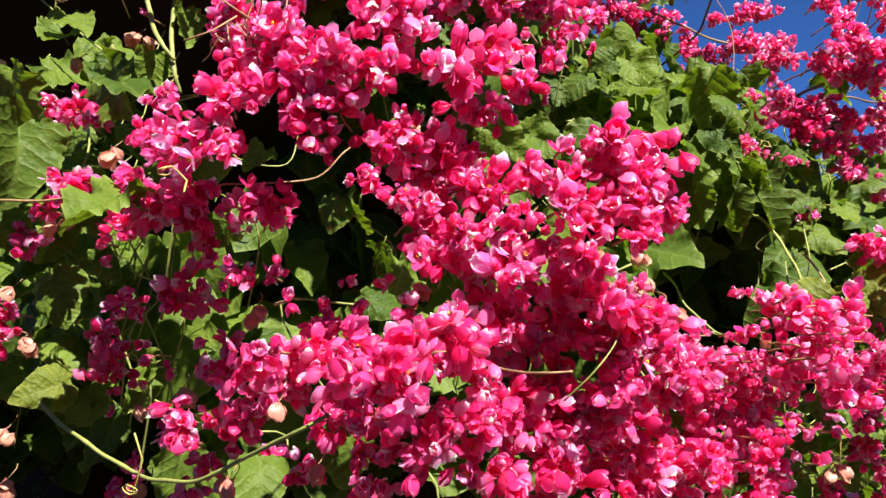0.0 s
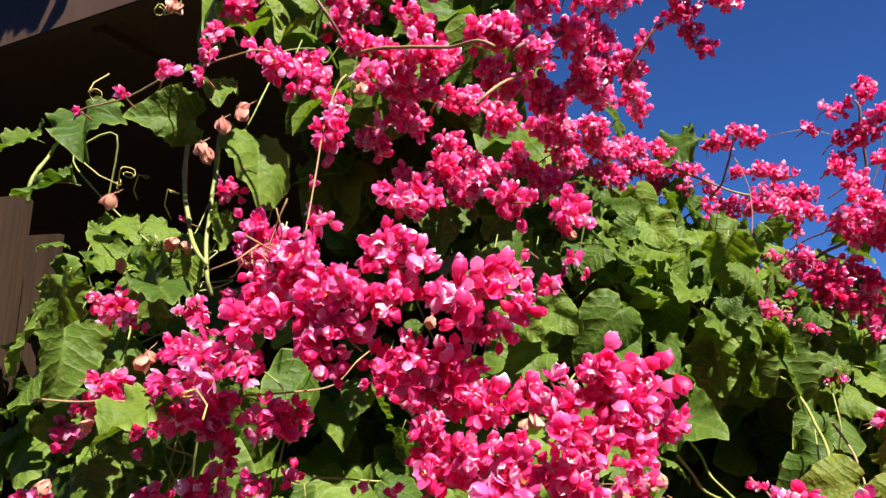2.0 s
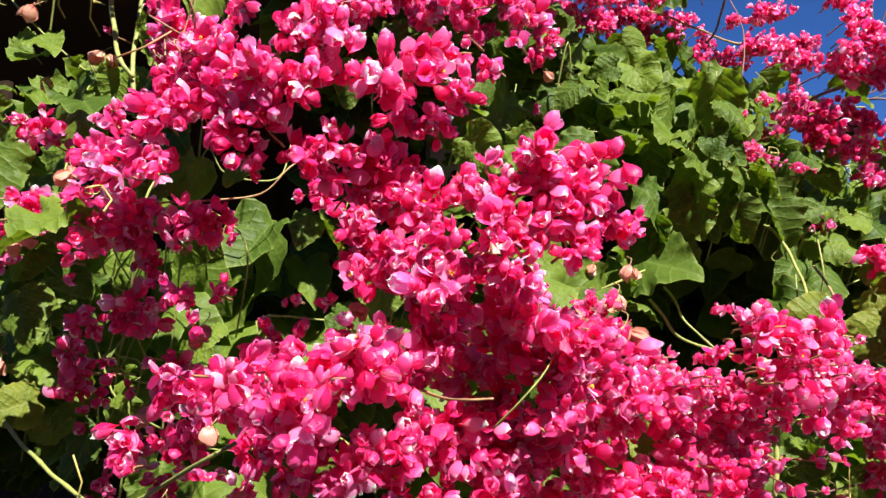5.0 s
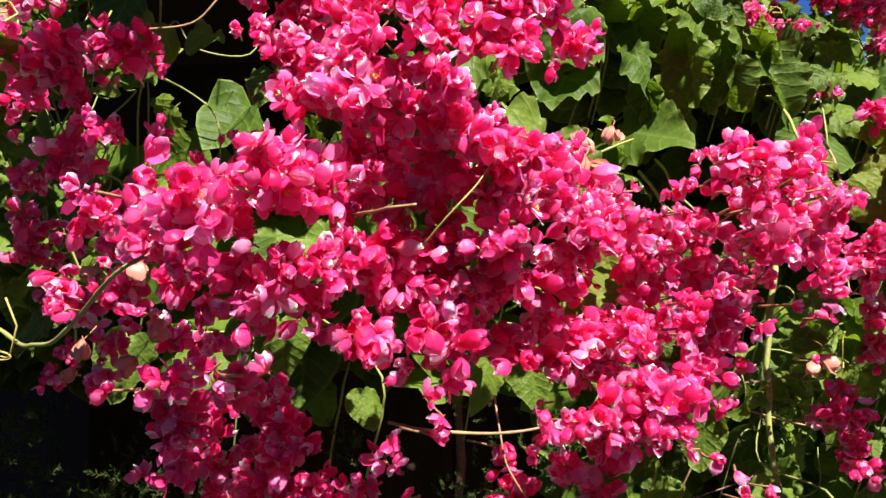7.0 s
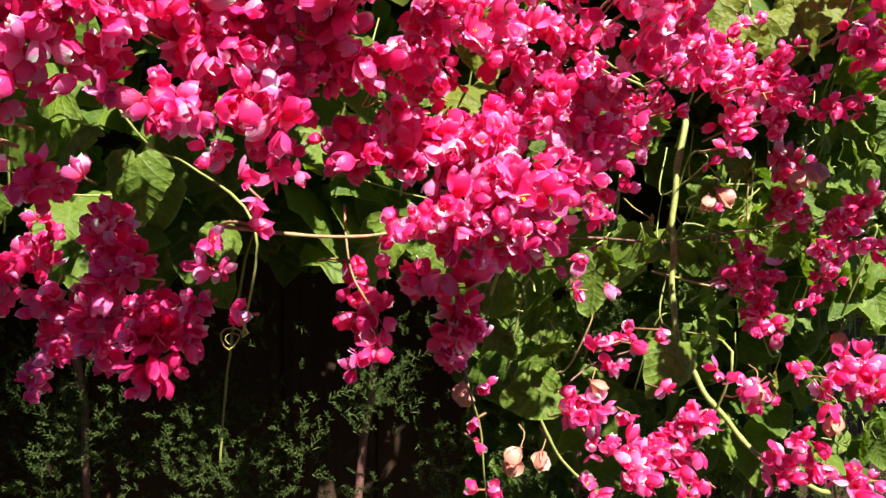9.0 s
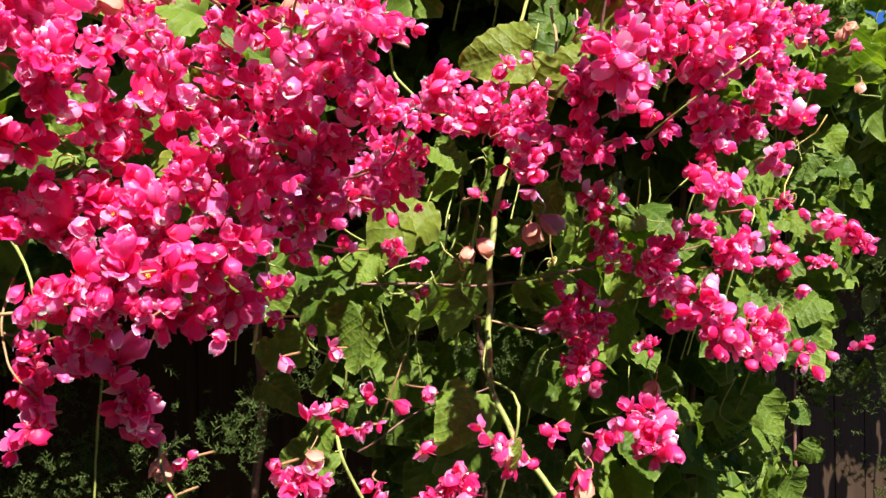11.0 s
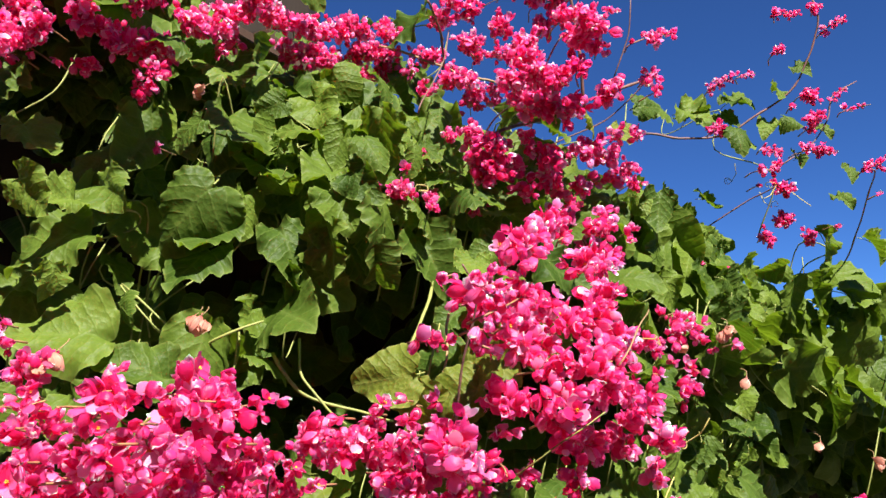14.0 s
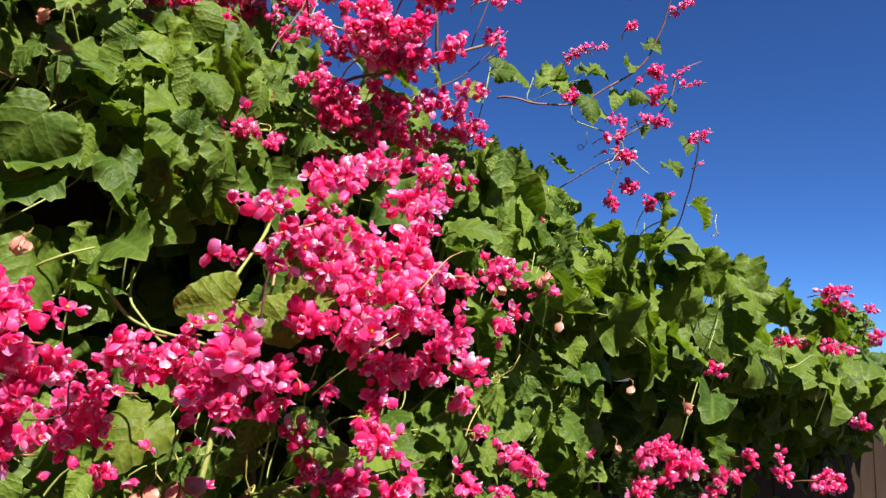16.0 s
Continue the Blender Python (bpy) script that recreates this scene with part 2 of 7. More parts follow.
def sepal(bm, uv, azimuth, length, width, bulge, spread, tip, cup, twist, rand, inner):
    """One sepal: starts on the axis, swells outwards and turns in or out at its tip."""
    out = Vector((math.cos(azimuth), math.sin(azimuth), 0))
    across = Vector((-out.y, out.x, 0))
    rows = []
    phase = rand.uniform(0, 6.28)
    for v in (0.0, 0.3, 0.72, 1.0) if inner else (0.0, 0.22, 0.5, 0.78, 0.93, 1.0):
        w = width * knots(v, (0.0, 0.22, 0.5, 0.78, 0.93, 1.0), (0.14, 0.7, 0.96, 0.8, 0.46, 0.1))
        r = length * (0.06 + bulge * math.sin(math.pi * min(1, v * 0.92)) + spread * v + tip * v * v * v)
        h = length * v * (1 - 0.45 * spread)
        row = []
        for u in (-1, 0, 1):
            side = u * w * 0.5
            ripple = 0.085 * length * v * abs(u) * math.sin(phase + 7.5 * v + 2 * u)
            p = out * (r - cup * abs(u) ** 1.7 * w * 0.5 + (0.05 * length if u == 0 else 0) + ripple) + across * (side + twist * v * length) + Vector((0, 0, h + rand.uniform(-0.04, 0.04) * length - 0.06 * length * abs(u)))
            vert = bm.verts.new(p)
            row.append((vert, u * 0.5 + 0.5, v))
        rows.append(row)
    for a, b in zip(rows, rows[1:]):
        for k in range(2):
            face = bm.faces.new((a[k][0], a[k + 1][0], b[k + 1][0], b[k][0]))
            for loop, (_, uu, vv) in zip(face.loops, (a[k], a[k + 1], b[k + 1], b[k])):
                loop[uv].uv = (uu, vv)


def blossom_mesh(name, group, mat):
    """A mesh of one or more blossoms; each is a pose and (seed, length, width, bulge, spread, tip, cup, stamens)."""
    bm = bmesh.new()
    uv = bm.loops.layers.uv.new("UVMap")
    for m, (seed, length, width, bulge, spread, tip, cup, stamens) in group:
        rand = random.Random(seed)
        first = len(bm.verts)
        for k in range(5):
            inner = k >= 3
            a = (k * 120 if not inner else (k - 3) * 180 + 60) + rand.uniform(-16, 16)
            f = (0.82 if inner else 1.0) * rand.uniform(0.9, 1.1)
            sepal(bm, uv, radians(a), length * f, width * f * rand.uniform(0.9, 1.1), bulge * (0.75 if inner else 1) * rand.uniform(0.85, 1.15), spread * rand.uniform(0.7, 1.3), tip * rand.uniform(0.6, 1.4), cup * rand.uniform(0.8, 1.2), rand.uniform(-0.12, 0.12), rand, inner)
        tube(bm, [Vector((0, 0, -0.22 * length)), Vector((0, 0, 0.03 * length))], 0.024 * length, 0.045 * length, 3)
        if stamens:
            for k in range(5):
                a = k * 1.26 + rand.uniform(-0.3, 0.3)
                top = Vector((math.cos(a) * 0.11, math.sin(a) * 0.11, 0.3)) * length
                before = len(bm.faces)
                tube(bm, [Vector((0, 0, 0.05 * length)), top], 0.02 * length, 0.05 * length, 3)
                bm.faces.ensure_lookup_table()
                for f in bm.faces[before:]:
                    f.material_index = 1
        bm.verts.ensure_lookup_table()
        for v in bm.verts[first:]:
            v.co = m @ v.co
    return finish(name, bm, (mat, stamen))


L = 0.0138
CLOSED = [(1, L, 0.01, 0.26, 0.05, -0.03, 0.5, False), (2, L * 1.06, 0.0104, 0.28, 0.08, 0.02, 0.45, False), (3, L * 0.92, 0.0098, 0.24, 0.14, 0.05, 0.4, False)]
HALF = [(4, L, 0.0104, 0.22, 0.22, 0.08, 0.35, False), (5, L * 1.04, 0.0107, 0.2, 0.3, 0.06, 0.3, False), (6, L * 0.94, 0.0102, 0.16, 0.42, 0.1, 0.26, False)]
OPEN = [(7, L * 0.8, 0.0112, 0.12, 0.7, 0.04, 0.18, True), (8, L * 0.78, 0.0108, 0.12, 0.6, -0.04, 0.18, True)]
SINGLE = [blossom_mesh("blossom", [(Matrix.Identity(4), kind)], petal) for kind in CLOSED + CLOSED[:2] + HALF + OPEN]
BUD = blossom_mesh("bud", [(Matrix.Identity(4), (9, L * 0.6, 0.0058, 0.27, 0.0, -0.12, 0.7, False))], petal)
FADED = [blossom_mesh("faded_blossom", [(Matrix.Identity(4), kind)], petal_faded) for kind in ((10, L * 1.05, 0.0125, 0.22, 0.06, -0.02, 0.45, False), (11, L * 0.95, 0.012, 0.18, 0.18, 0.06, 0.35, False), (12, L * 0.85, 0.0115, 0.2, 0.1, -0.1, 0.5, False))]


def tuft(seed, count):
    """The end of a raceme: a few blossoms one above the other, each leaning its own way."""
    rand = random.Random(seed)
    group = []
    for k in range(count):
        turn = Matrix.Rotation(k * 2.4 + rand.uniform(-0.5, 0.5), 4, "Z")
        lean = Matrix.Rotation(rand.uniform(0.45, 1.35), 4, "X")
        kind = rand.choice(CLOSED + CLOSED + HALF + OPEN[:1])
        kind = (seed * 10 + k,) + kind[1:]
        group.append((Matrix.Translation((rand.uniform(-0.2, 0.2) * L, rand.uniform(-0.2, 0.2) * L, (k - 0.4 * count) * 0.42 * L)) @ turn @ lean @ Matrix.Translation((0, 0, 0.22 * L)) @ Matrix.Scale(rand.uniform(0.72, 1.05), 4), kind))
    return blossom_mesh("blossom_tuft", group, petal)


CROWD = 1.14
TUFTS = [tuft(30 + k, 4 + k % 2) for k in range(18)]


def flower_spray(*branches):
    """A panicle of pink blossoms; each branch has a stem from a to b and a half width r."""
    first = Vector(branches[0][:3])
    thick = max(b[6] for b in branches) > 0.0052
    thing = tagged(new("flower_spray"), "hot pink papery blossoms crowded on a coral vine spray" if thick else "slender sprig of small pink coral vine blossoms", "flowers", "flower sprays of the coral vine")
    thing.location = first
    for ax, ay, az, bx, by, bz, r in branches:
        a, b = Vector((ax, ay, az)) - first, Vector((bx, by, bz)) - first
        axis = b - a
        length = max(axis.length, 1e-4)
        along = axis / length
        # the stem comes out of the foliage behind
        back = Vector((rng.uniform(-0.01, 0.01), 1.2 * r + 0.012, -0.5 * r))
        spots = [a - along * r * 0.2 + back * 1.3, a + back * 0.5, a + axis * 0.5 + Vector((rng.uniform(-1, 1), rng.uniform(-1, 1), rng.uniform(-1, 1))) * r * 0.15, b, b + along * r * 0.25]
        bm = bmesh.new()
        tube(bm, smooth_path(spots, 3), 0.0009, 0.0004, 4)
        part("stem", finish("spray_stem", bm, (raceme_stem,)), thing, None, "thin reddish stem")
        small = knots(az, (1.5, 1.72, 1.95), (0.95, 0.84, 0.76)) * knots(ay, (0.95, 1.15), (1.0, 0.84))
        core = max(0.35 * r, r - 0.0075)
        wide = core + 0.0055
        thicker = 1.3 if az > 1.84 and ax > 0.0 and ay < 0.8 else 1.0
        n = max(2, round(thicker * CROWD / small ** 1.5 * (math.pi * wide * wide + 2 * wide * length) / 0.0108 ** 2))
        rot = frame_of(along, Vector((0, 1, 0.1)))
        for _ in range(n):
            s = rng.uniform(-core * 0.7, length + core * 0.7)
            ang, rad = rng.uniform(0, 2 * math.pi), core * rng.uniform(0.2, 1.0) ** 0.6
            over = max(0.0, -s, s - length) / (core + 1e-6)
            rad *= math.sqrt(max(0.15, 1 - over * over))
            radial = rot @ Vector((math.cos(ang), math.sin(ang), 0))
            if radial.y > 0.4 and rng.random() < 0.6:
                radial = -radial
            way = radial * 0.7 + along * rng.uniform(-0.1, 0.5) + Vector((rng.gauss(0, 0.5), rng.gauss(0.0, 0.35), rng.gauss(-0.08, 0.5)))
            u = min(1.0, max(0.0, s / length))
            k = rng.random() + (0.1 * u if r < 0.006 else 0.0)
            name, data = ("blossom_tuft", rng.choice(TUFTS)) if k < 0.66 and r > 0.0048 else ("bud", BUD) if k > 0.9 else ("blossom", rng.choice(SINGLE))
            size = rng.uniform(0.78, 1.15) * min(1.0, 0.62 + r * 48) * small * (1 - 0.25 * u if r < 0.006 else 1.0)
            m = Matrix.Translation(a + along * s + radial * rad) @ frame_of(way, Vector((rng.uniform(-1, 1), rng.uniform(-1, 1), rng.uniform(-1, 1)))).to_4x4() @ Matrix.Rotation(rng.uniform(0, 6.28), 4, "Z") @ Matrix.Diagonal((size * rng.uniform(0.85, 1.15), size * rng.uniform(0.85, 1.15), size, 1))
            part(name, data, thing, m)
    return thing


def faded_flower(x, y, z):
    """One or two old blossoms gone cream and salmon, on a short stalk."""
    thing = tagged(new("faded_flower"), "faded cream and salmon coral vine blossom, drying", "flower", "faded flowers of the coral vine")
    thing.location = (x, y, z)
    bm = bmesh.new()
    tube(bm, smooth_path([(0, 0.016, 0.01), (0.003, 0.008, 0.007), (0, 0, 0.0)], 3), 0.0005, 0.0003, 5)
    part("stalk", finish("stalk", bm, (stem_tan,)), thing, None, "thin tan stalk")
    for k in range(rng.choice((1, 1, 2))):
        way = Vector((rng.gauss(0, 0.5), rng.gauss(-0.35, 0.3), -0.8))
        size = rng.uniform(0.85, 1.2)
        part("faded_blossom", FADED[rng.randrange(3)], thing, Matrix.Translation((rng.uniform(-1, 1) * 0.009 * k, 0, -0.004 * k)) @ frame_of(way, Vector((1, 0, 0.2))).to_4x4() @ Matrix.Rotation(rng.uniform(0, 6.28), 4, "Z") @ Matrix.Scale(size, 4))
    return thing


# ---- leaves ----
def face_y(x, z):
    """Depth of the foliage's front at x, z."""
    y = knots(x, (-0.9, -0.55, -0.3, -0.1, 0.1, 0.3, 0.5, 0.7, 0.95, 1.15, 1.6, 2.6), (0.98, 0.8, 0.66, 0.72, 0.82, 0.87, 0.93, 1.06, 1.25, 1.42, 1.8, 2.6))
    y += min(1, max(0, (x - 0.7) / 0.2)) * 1.3 * min(0.3, max(0, crest(x) - 0.12 - z))
    return y + 0.32 * max(0, z - 1.62) + 0.25 * max(0, 1.4 - z)


def crest(x):
    return knots(x, (-0.9, -0.4, -0.2, 0.1, 0.25, 0.38, 0.6, 0.75, 0.96, 1.1, 1.17, 1.3, 2.0, 2.6), (1.85, 1.9, 2.0, 1.99, 1.93, 1.88, 1.76, 1.7, 1.65, 1.62, 1.59, 1.57, 1.5, 1.45))


def leaf_shape(bm, uv, seed, m=None, angles=84, rings=(0.3, 0.55, 0.75, 0.9, 1.0), stalked=True):
    """A heart-shaped leaf of length 1 along Y with wavy, crimped edges, and its stalk."""
    margin = bm.loops.layers.uv.get("margin") or bm.loops.layers.uv.new("margin")
    uv = bm.loops.layers.uv["UVMap"]
    rand = random.Random(seed)
    fold, droop = rand.uniform(-0.15, 0.75), rand.uniform(-0.1, 0.8)
    waves, phase, amp = rand.choice((2, 3, 3, 4, 5)), rand.uniform(0, 6.28), rand.uniform(0.06, 0.15)
    crimp, cup = rand.choice((13, 15, 17, 19)), rand.uniform(-0.12, 0.2)
    curl = rand.uniform(0.0, 1.1)
    skew = rand.uniform(-0.08, 0.08)
    frill, tilt = rand.choice((21, 24, 27)), rand.uniform(-0.3, 0.3)

    def spot(a, q):
        # heart outline round the stalk, a = 0 at the tip
        c = abs(a) / math.pi
        r = 0.78 - 0.32 * math.sin(min(1, c * 1.55) * math.pi * 0.5) + 0.06 * c
        r += 0.2 * math.exp(-((c) / 0.1) ** 2) - 0.2 * math.exp(-((c - 1) / 0.09) ** 2) + 0.08 * math.exp(-((c - 0.62) / 0.16) ** 2)
        r *= 1 + (0.006 * math.sin(frill * a + phase) + 0.008 * math.sin(5 * a + phase) + 0.005 * math.sin(9 * a + 2.3 * phase) + 0.006 * math.sin(crimp * a + 3 * phase)) * q
        x, y = r * q * math.sin(a) * 1.06 + skew * q * q, r * q * math.cos(a)
        z = fold * abs(x) * 0.9 - droop * max(0, y) ** 2 * 0.8 + amp * q ** 3 * math.sin(waves * a + phase) + 0.012 * q ** 8 * math.sin(frill * a + 2 * phase) + 0.046 * q ** 10 * math.sin(crimp * a + 3 * phase) + 0.05 * q ** 5 * math.sin((waves + 4) * a + phase) + cup * q ** 3 - curl * x * x * q
        z += tilt * x * abs(x) * 2 + 0.03 * math.sin(9 * x + phase) * math.sin(7 * y + 2 * phase) - 0.12 * q * q * (c > 0.75) * (c - 0.75) * 4
        return Vector((x, y, z))

    centre = (bm.verts.new(m @ Vector((0, 0, 0)) if m else Vector((0, 0, 0))), 0.0, 0.0, 0.0)
    grid = []
    for q in rings:
        ring = []
        for k in range(angles):
            p = spot((k / angles) * 2 * math.pi - math.pi, q)
            ring.append((bm.verts.new(m @ p if m else p), p.x, p.y, q))
        grid.append(ring)

    def face(*corners):
        f = bm.faces.new([c[0] for c in corners])
        for loop, c in zip(f.loops, corners):
            loop[uv].uv = (c[1], c[2])
            loop[margin].uv = (c[3], 0.0)

    for k in range(angles):
        j = (k + 1) % angles
        face(centre, grid[0][k], grid[0][j])
        for a, b in zip(grid, grid[1:]):
            face(a[k], b[k], b[j], a[j])
    if not stalked:
        return
    stalk = smooth_path([(0, 0.03, -0.005), (0, -0.2, -0.12), (0.03, -0.42, -0.3)], 3)
    before = len(bm.faces)
    tube(bm, [m @ q for q in stalk] if m else stalk, 0.011 * (m.median_scale if m else 1), 0.015 * (m.median_scale if m else 1), 5)
    bm.faces.ensure_lookup_table()
    for f in bm.faces[before:]:
        f.material_index = 1


LEAVES, BLADES, YELLOWS = [], [], []
for seed in range(22):
    bm = bmesh.new()
    leaf_shape(bm, bm.loops.layers.uv.new("UVMap"), 40 + seed, None, 54, (0.35, 0.65, 0.88, 1.0))
    LEAVES.append(finish("leaf", bm, (leaf_green, stem_green)))
    bm = bmesh.new()
    leaf_shape(bm, bm.loops.layers.uv.new("UVMap"), 40 + seed, None, 84, (0.25, 0.5, 0.7, 0.86, 0.95, 1.0), False)
    BLADES.append(finish("leaf_blade", bm, (leaf_green,)))
    if seed < 3:
        YELLOWS.append(BLADES[-1].copy())
        YELLOWS[-1].materials[0] = leaf_yellow


bm = bmesh.new()
tube(bm, smooth_path([(0, 0.03, -0.005), (0, -0.2, -0.12), (0.03, -0.42, -0.3)], 3), 0.011, 0.015, 5)
STALK = finish("leaf_stalk", bm, (stem_green,))


def outward(x, side, up, rand):
    """The way a leaf at x faces: out of the foliage and up."""
    slope = (face_y(x + 0.05, 1.6) - face_y(x - 0.05, 1.6)) / 0.1
    n = Vector((min(0.9, max(-0.5, slope)) * 0.8, -1, 0)).normalized()
    return Vector((n.x + rand.gauss(0.05, side), n.y, rand.gauss(up, side)))


def leaf_pose(p, size, tip, normal, roll=0.0):
    """p is the middle of the blade, tip its direction, normal the way its face looks."""
    y = (tip - normal * tip.dot(normal) / normal.length_squared).normalized()
    z = normal.normalized()
    rot = Matrix((y.cross(z), y, z)).transposed().to_4x4()
    return Matrix.Translation(p - y * size * 0.3) @ rot @ Matrix.Rotation(roll, 4, "Y") @ Matrix.Scale(size, 4)


def vine_shoot(leaves, label="leafy coral vine shoot with crinkled heart-shaped green leaves", near=True):
    """A shoot with its leaves: x, y, z of each blade's middle, length, and the angle of its tip (90 hangs down)."""
    thing = tagged(new("vine_shoot"), label, "vine", "shoots of the coral vine")
    base = Vector(leaves[0][:3])
    thing.location = base
    spots = []
    for x, y, z, size, angle, *old in leaves:
        p = Vector((x, y, z))
        a = radians(angle + rng.uniform(-8, 8))
        tip = Vector((math.cos(a), rng.uniform(-0.35, 0.1), -math.sin(a)))
        normal = outward(x, 0.75, 0.55 + 4.0 * min(0.14, max(0.0, z - 1.7)), rng)
        leaf = part("leaf", rng.choice(YELLOWS if old else BLADES if near else LEAVES), thing, leaf_pose(p - base, size * 0.9, tip, normal, rng.uniform(-0.4, 0.4)), "yellowing crinkled leaf" if old else "")
        if near:
            part("leaf_stalk", STALK, leaf, None, "thin yellow-green stalk")
        spots.append(p - tip.normalized() * size * 0.55 + Vector((0, 0.08 + 0.04 * rng.random(), 0.0)) - base)
    spots = [spots[0] + Vector((0.01, 0.02, 0.05))] + spots + [spots[-1] + Vector((-0.02, 0.03, -0.09))]
    bm = bmesh.new()
    tube(bm, smooth_path(spots, 5), 0.0008, 0.0011, 5, 0.25)
    part("stem", finish("shoot_stem", bm, (stem_green,)), thing, None, "ribbed yellow-green stem")
    return thing


coral_vine = tagged(new("coral_vine"), "coral vine with green, tan and woody brown stems climbing a fence", "vine")


def vine_stem(points, r, mat):
    """A bare woody or green stem of the vine."""
    kind = {"stem_green": "smooth yellow-green coral vine stem", "stem_tan": "bare tan coral vine stem", "stem_brown": "woody purplish-brown coral vine stem"}[mat.name]
    bm = bmesh.new()
    first, last = Vector(points[0]), Vector(points[-1])
    a, b = (first - Vector(points[1])).normalized(), (last - Vector(points[-2])).normalized()
    points = [first + a * 0.02 + Vector((0, 0.012, 0))] + list(points) + [last + b * 0.02 + Vector((0, 0.012, 0))]
    path = smooth_path(points, 6)
    origin = path[0].copy()
    for i, q in enumerate(path):
        w = noise.noise_vector(q * 30) * r * 0.8
        path[i] = q - origin + w
    tube(bm, path, r * 0.72, r * 0.5, 8, 0.22)
    return part("stem", finish("vine_stem", bm, (mat,)), coral_vine, Matrix.Translation(origin), kind)


def sprig_leaf(x, y, z, size, angle):
    """A small leaf on one of the sprigs that reach into the sky."""
    a = radians(angle)
    tip = Vector((math.cos(a), -0.2, -math.sin(a)))
    leaf = part("leaf", rng.choice(BLADES), coral_vine, leaf_pose(Vector((x, y, z)), size, tip, Vector((rng.uniform(-0.5, 0.5), -0.8, 0.7)), rng.uniform(-0.3, 0.3)), "small green sprig leaf")
    part("leaf_stalk", STALK, leaf, None, "thin yellow-green stalk")
    return leaf


def tendril(x, y, z, mat=tendril_yellow, label="thin coiled yellow-green climbing tendril"):
    """A coiled climbing tendril."""
    turns, size = rng.uniform(0.9, 2.2), rng.uniform(0.004, 0.008)
    lean = Euler((rng.uniform(0, 3), rng.uniform(-0.6, 0.6), rng.uniform(0, 6)))
    path = [Vector((0, 0.02, 0.03)), Vector((0.006, 0.008, 0.018))]
    for k in range(int(turns * 10)):
        a = k * 0.63
        path.append((Vector((math.cos(a), math.sin(a), a * 0.1)) + noise.noise_vector(Vector((a * 0.6, size * 900, 0))) * 0.5) * size * (1 - 0.6 * k / (turns * 10)))
    for q in path:
        q.rotate(lean)
    bm = bmesh.new()
    tube(bm, path, 0.0006, 0.0003, 5)
    ob = tagged(new("tendril", finish("tendril", bm, (mat,))), label, "tendril", "tendrils of the coral vine")
    ob.location = (x, y, z)
    return ob


def main_stem(x, lean, r):
    """A woody stem that climbs from the soil into the foliage."""
    y = face_y(x, 1.3) + 0.33
    return vine_stem([(x + lean, y + 0.05, -0.03), (x + 0.7 * lean + 0.03, y + 0.02, 0.35), (x + 0.3 * lean - 0.02, y, 0.8), (x, y - 0.02, 1.2), (x - 0.02, y - 0.03, 1.45)], r, stem_brown)


for x, lean, r in ((-0.32, 0.12, 0.007), (0.02, -0.08, 0.01), (0.3, 0.06, 0.008), (0.62, -0.1, 0.009), (0.95, 0.1, 0.007), (1.4, -0.06, 0.006)):
    main_stem(x, lean, r)

# ---- ground, fence, eave, house ----
bm = bmesh.new()
side, count = 160.0, 60
rows = [[bm.verts.new(((i / count * 2 - 1) ** 3 * side, (j / count * 2 - 1) ** 3 * side, 0.02 * noise.noise(Vector((i, j, 0)) * 0.9))) for i in range(count + 1)] for j in range(count + 1)]
for j in range(count):
    for i in range(count):
        bm.faces.new((rows[j][i], rows[j][i + 1], rows[j + 1][i + 1], rows[j + 1][i]))
tagged(new("ground", finish("ground", bm, (soil,))), "bare brown garden soil", "ground", "", "structure")


def fence(name, x0, x1, back, top):
    """Upright boards on two rails, behind the vine."""
    thing = tagged(new(name), "weathered dark brown board fence under the vine", "fence")
    a, b = Vector((x0, face_y(x0, 1.6) + back, 0)), Vector((x1, face_y(x1, 1.6) + back, 0))
    run = (b - a)
    turn = math.atan2(run.y, run.x)
    thing.matrix_basis = Matrix.Translation(a) @ Matrix.Rotation(turn, 4, "Z")
    n = int(run.length / 0.14)
    width = run.length / n
    bm = bmesh.new()
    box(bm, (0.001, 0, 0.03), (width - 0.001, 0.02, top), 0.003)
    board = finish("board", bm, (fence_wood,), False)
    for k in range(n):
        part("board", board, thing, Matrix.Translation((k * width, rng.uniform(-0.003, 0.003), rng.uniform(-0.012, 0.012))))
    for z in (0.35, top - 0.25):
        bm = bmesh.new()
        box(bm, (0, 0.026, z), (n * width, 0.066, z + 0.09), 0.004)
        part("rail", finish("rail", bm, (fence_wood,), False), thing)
    # sheet added behind the boards closes their joints with the same dark wood
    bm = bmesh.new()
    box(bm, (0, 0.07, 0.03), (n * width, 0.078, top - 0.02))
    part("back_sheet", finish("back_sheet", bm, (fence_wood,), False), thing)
    return thing


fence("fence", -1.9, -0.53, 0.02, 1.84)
# two further panels, added as dark backing for the gaps in the vine
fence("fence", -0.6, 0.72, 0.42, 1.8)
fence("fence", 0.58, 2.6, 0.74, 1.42)


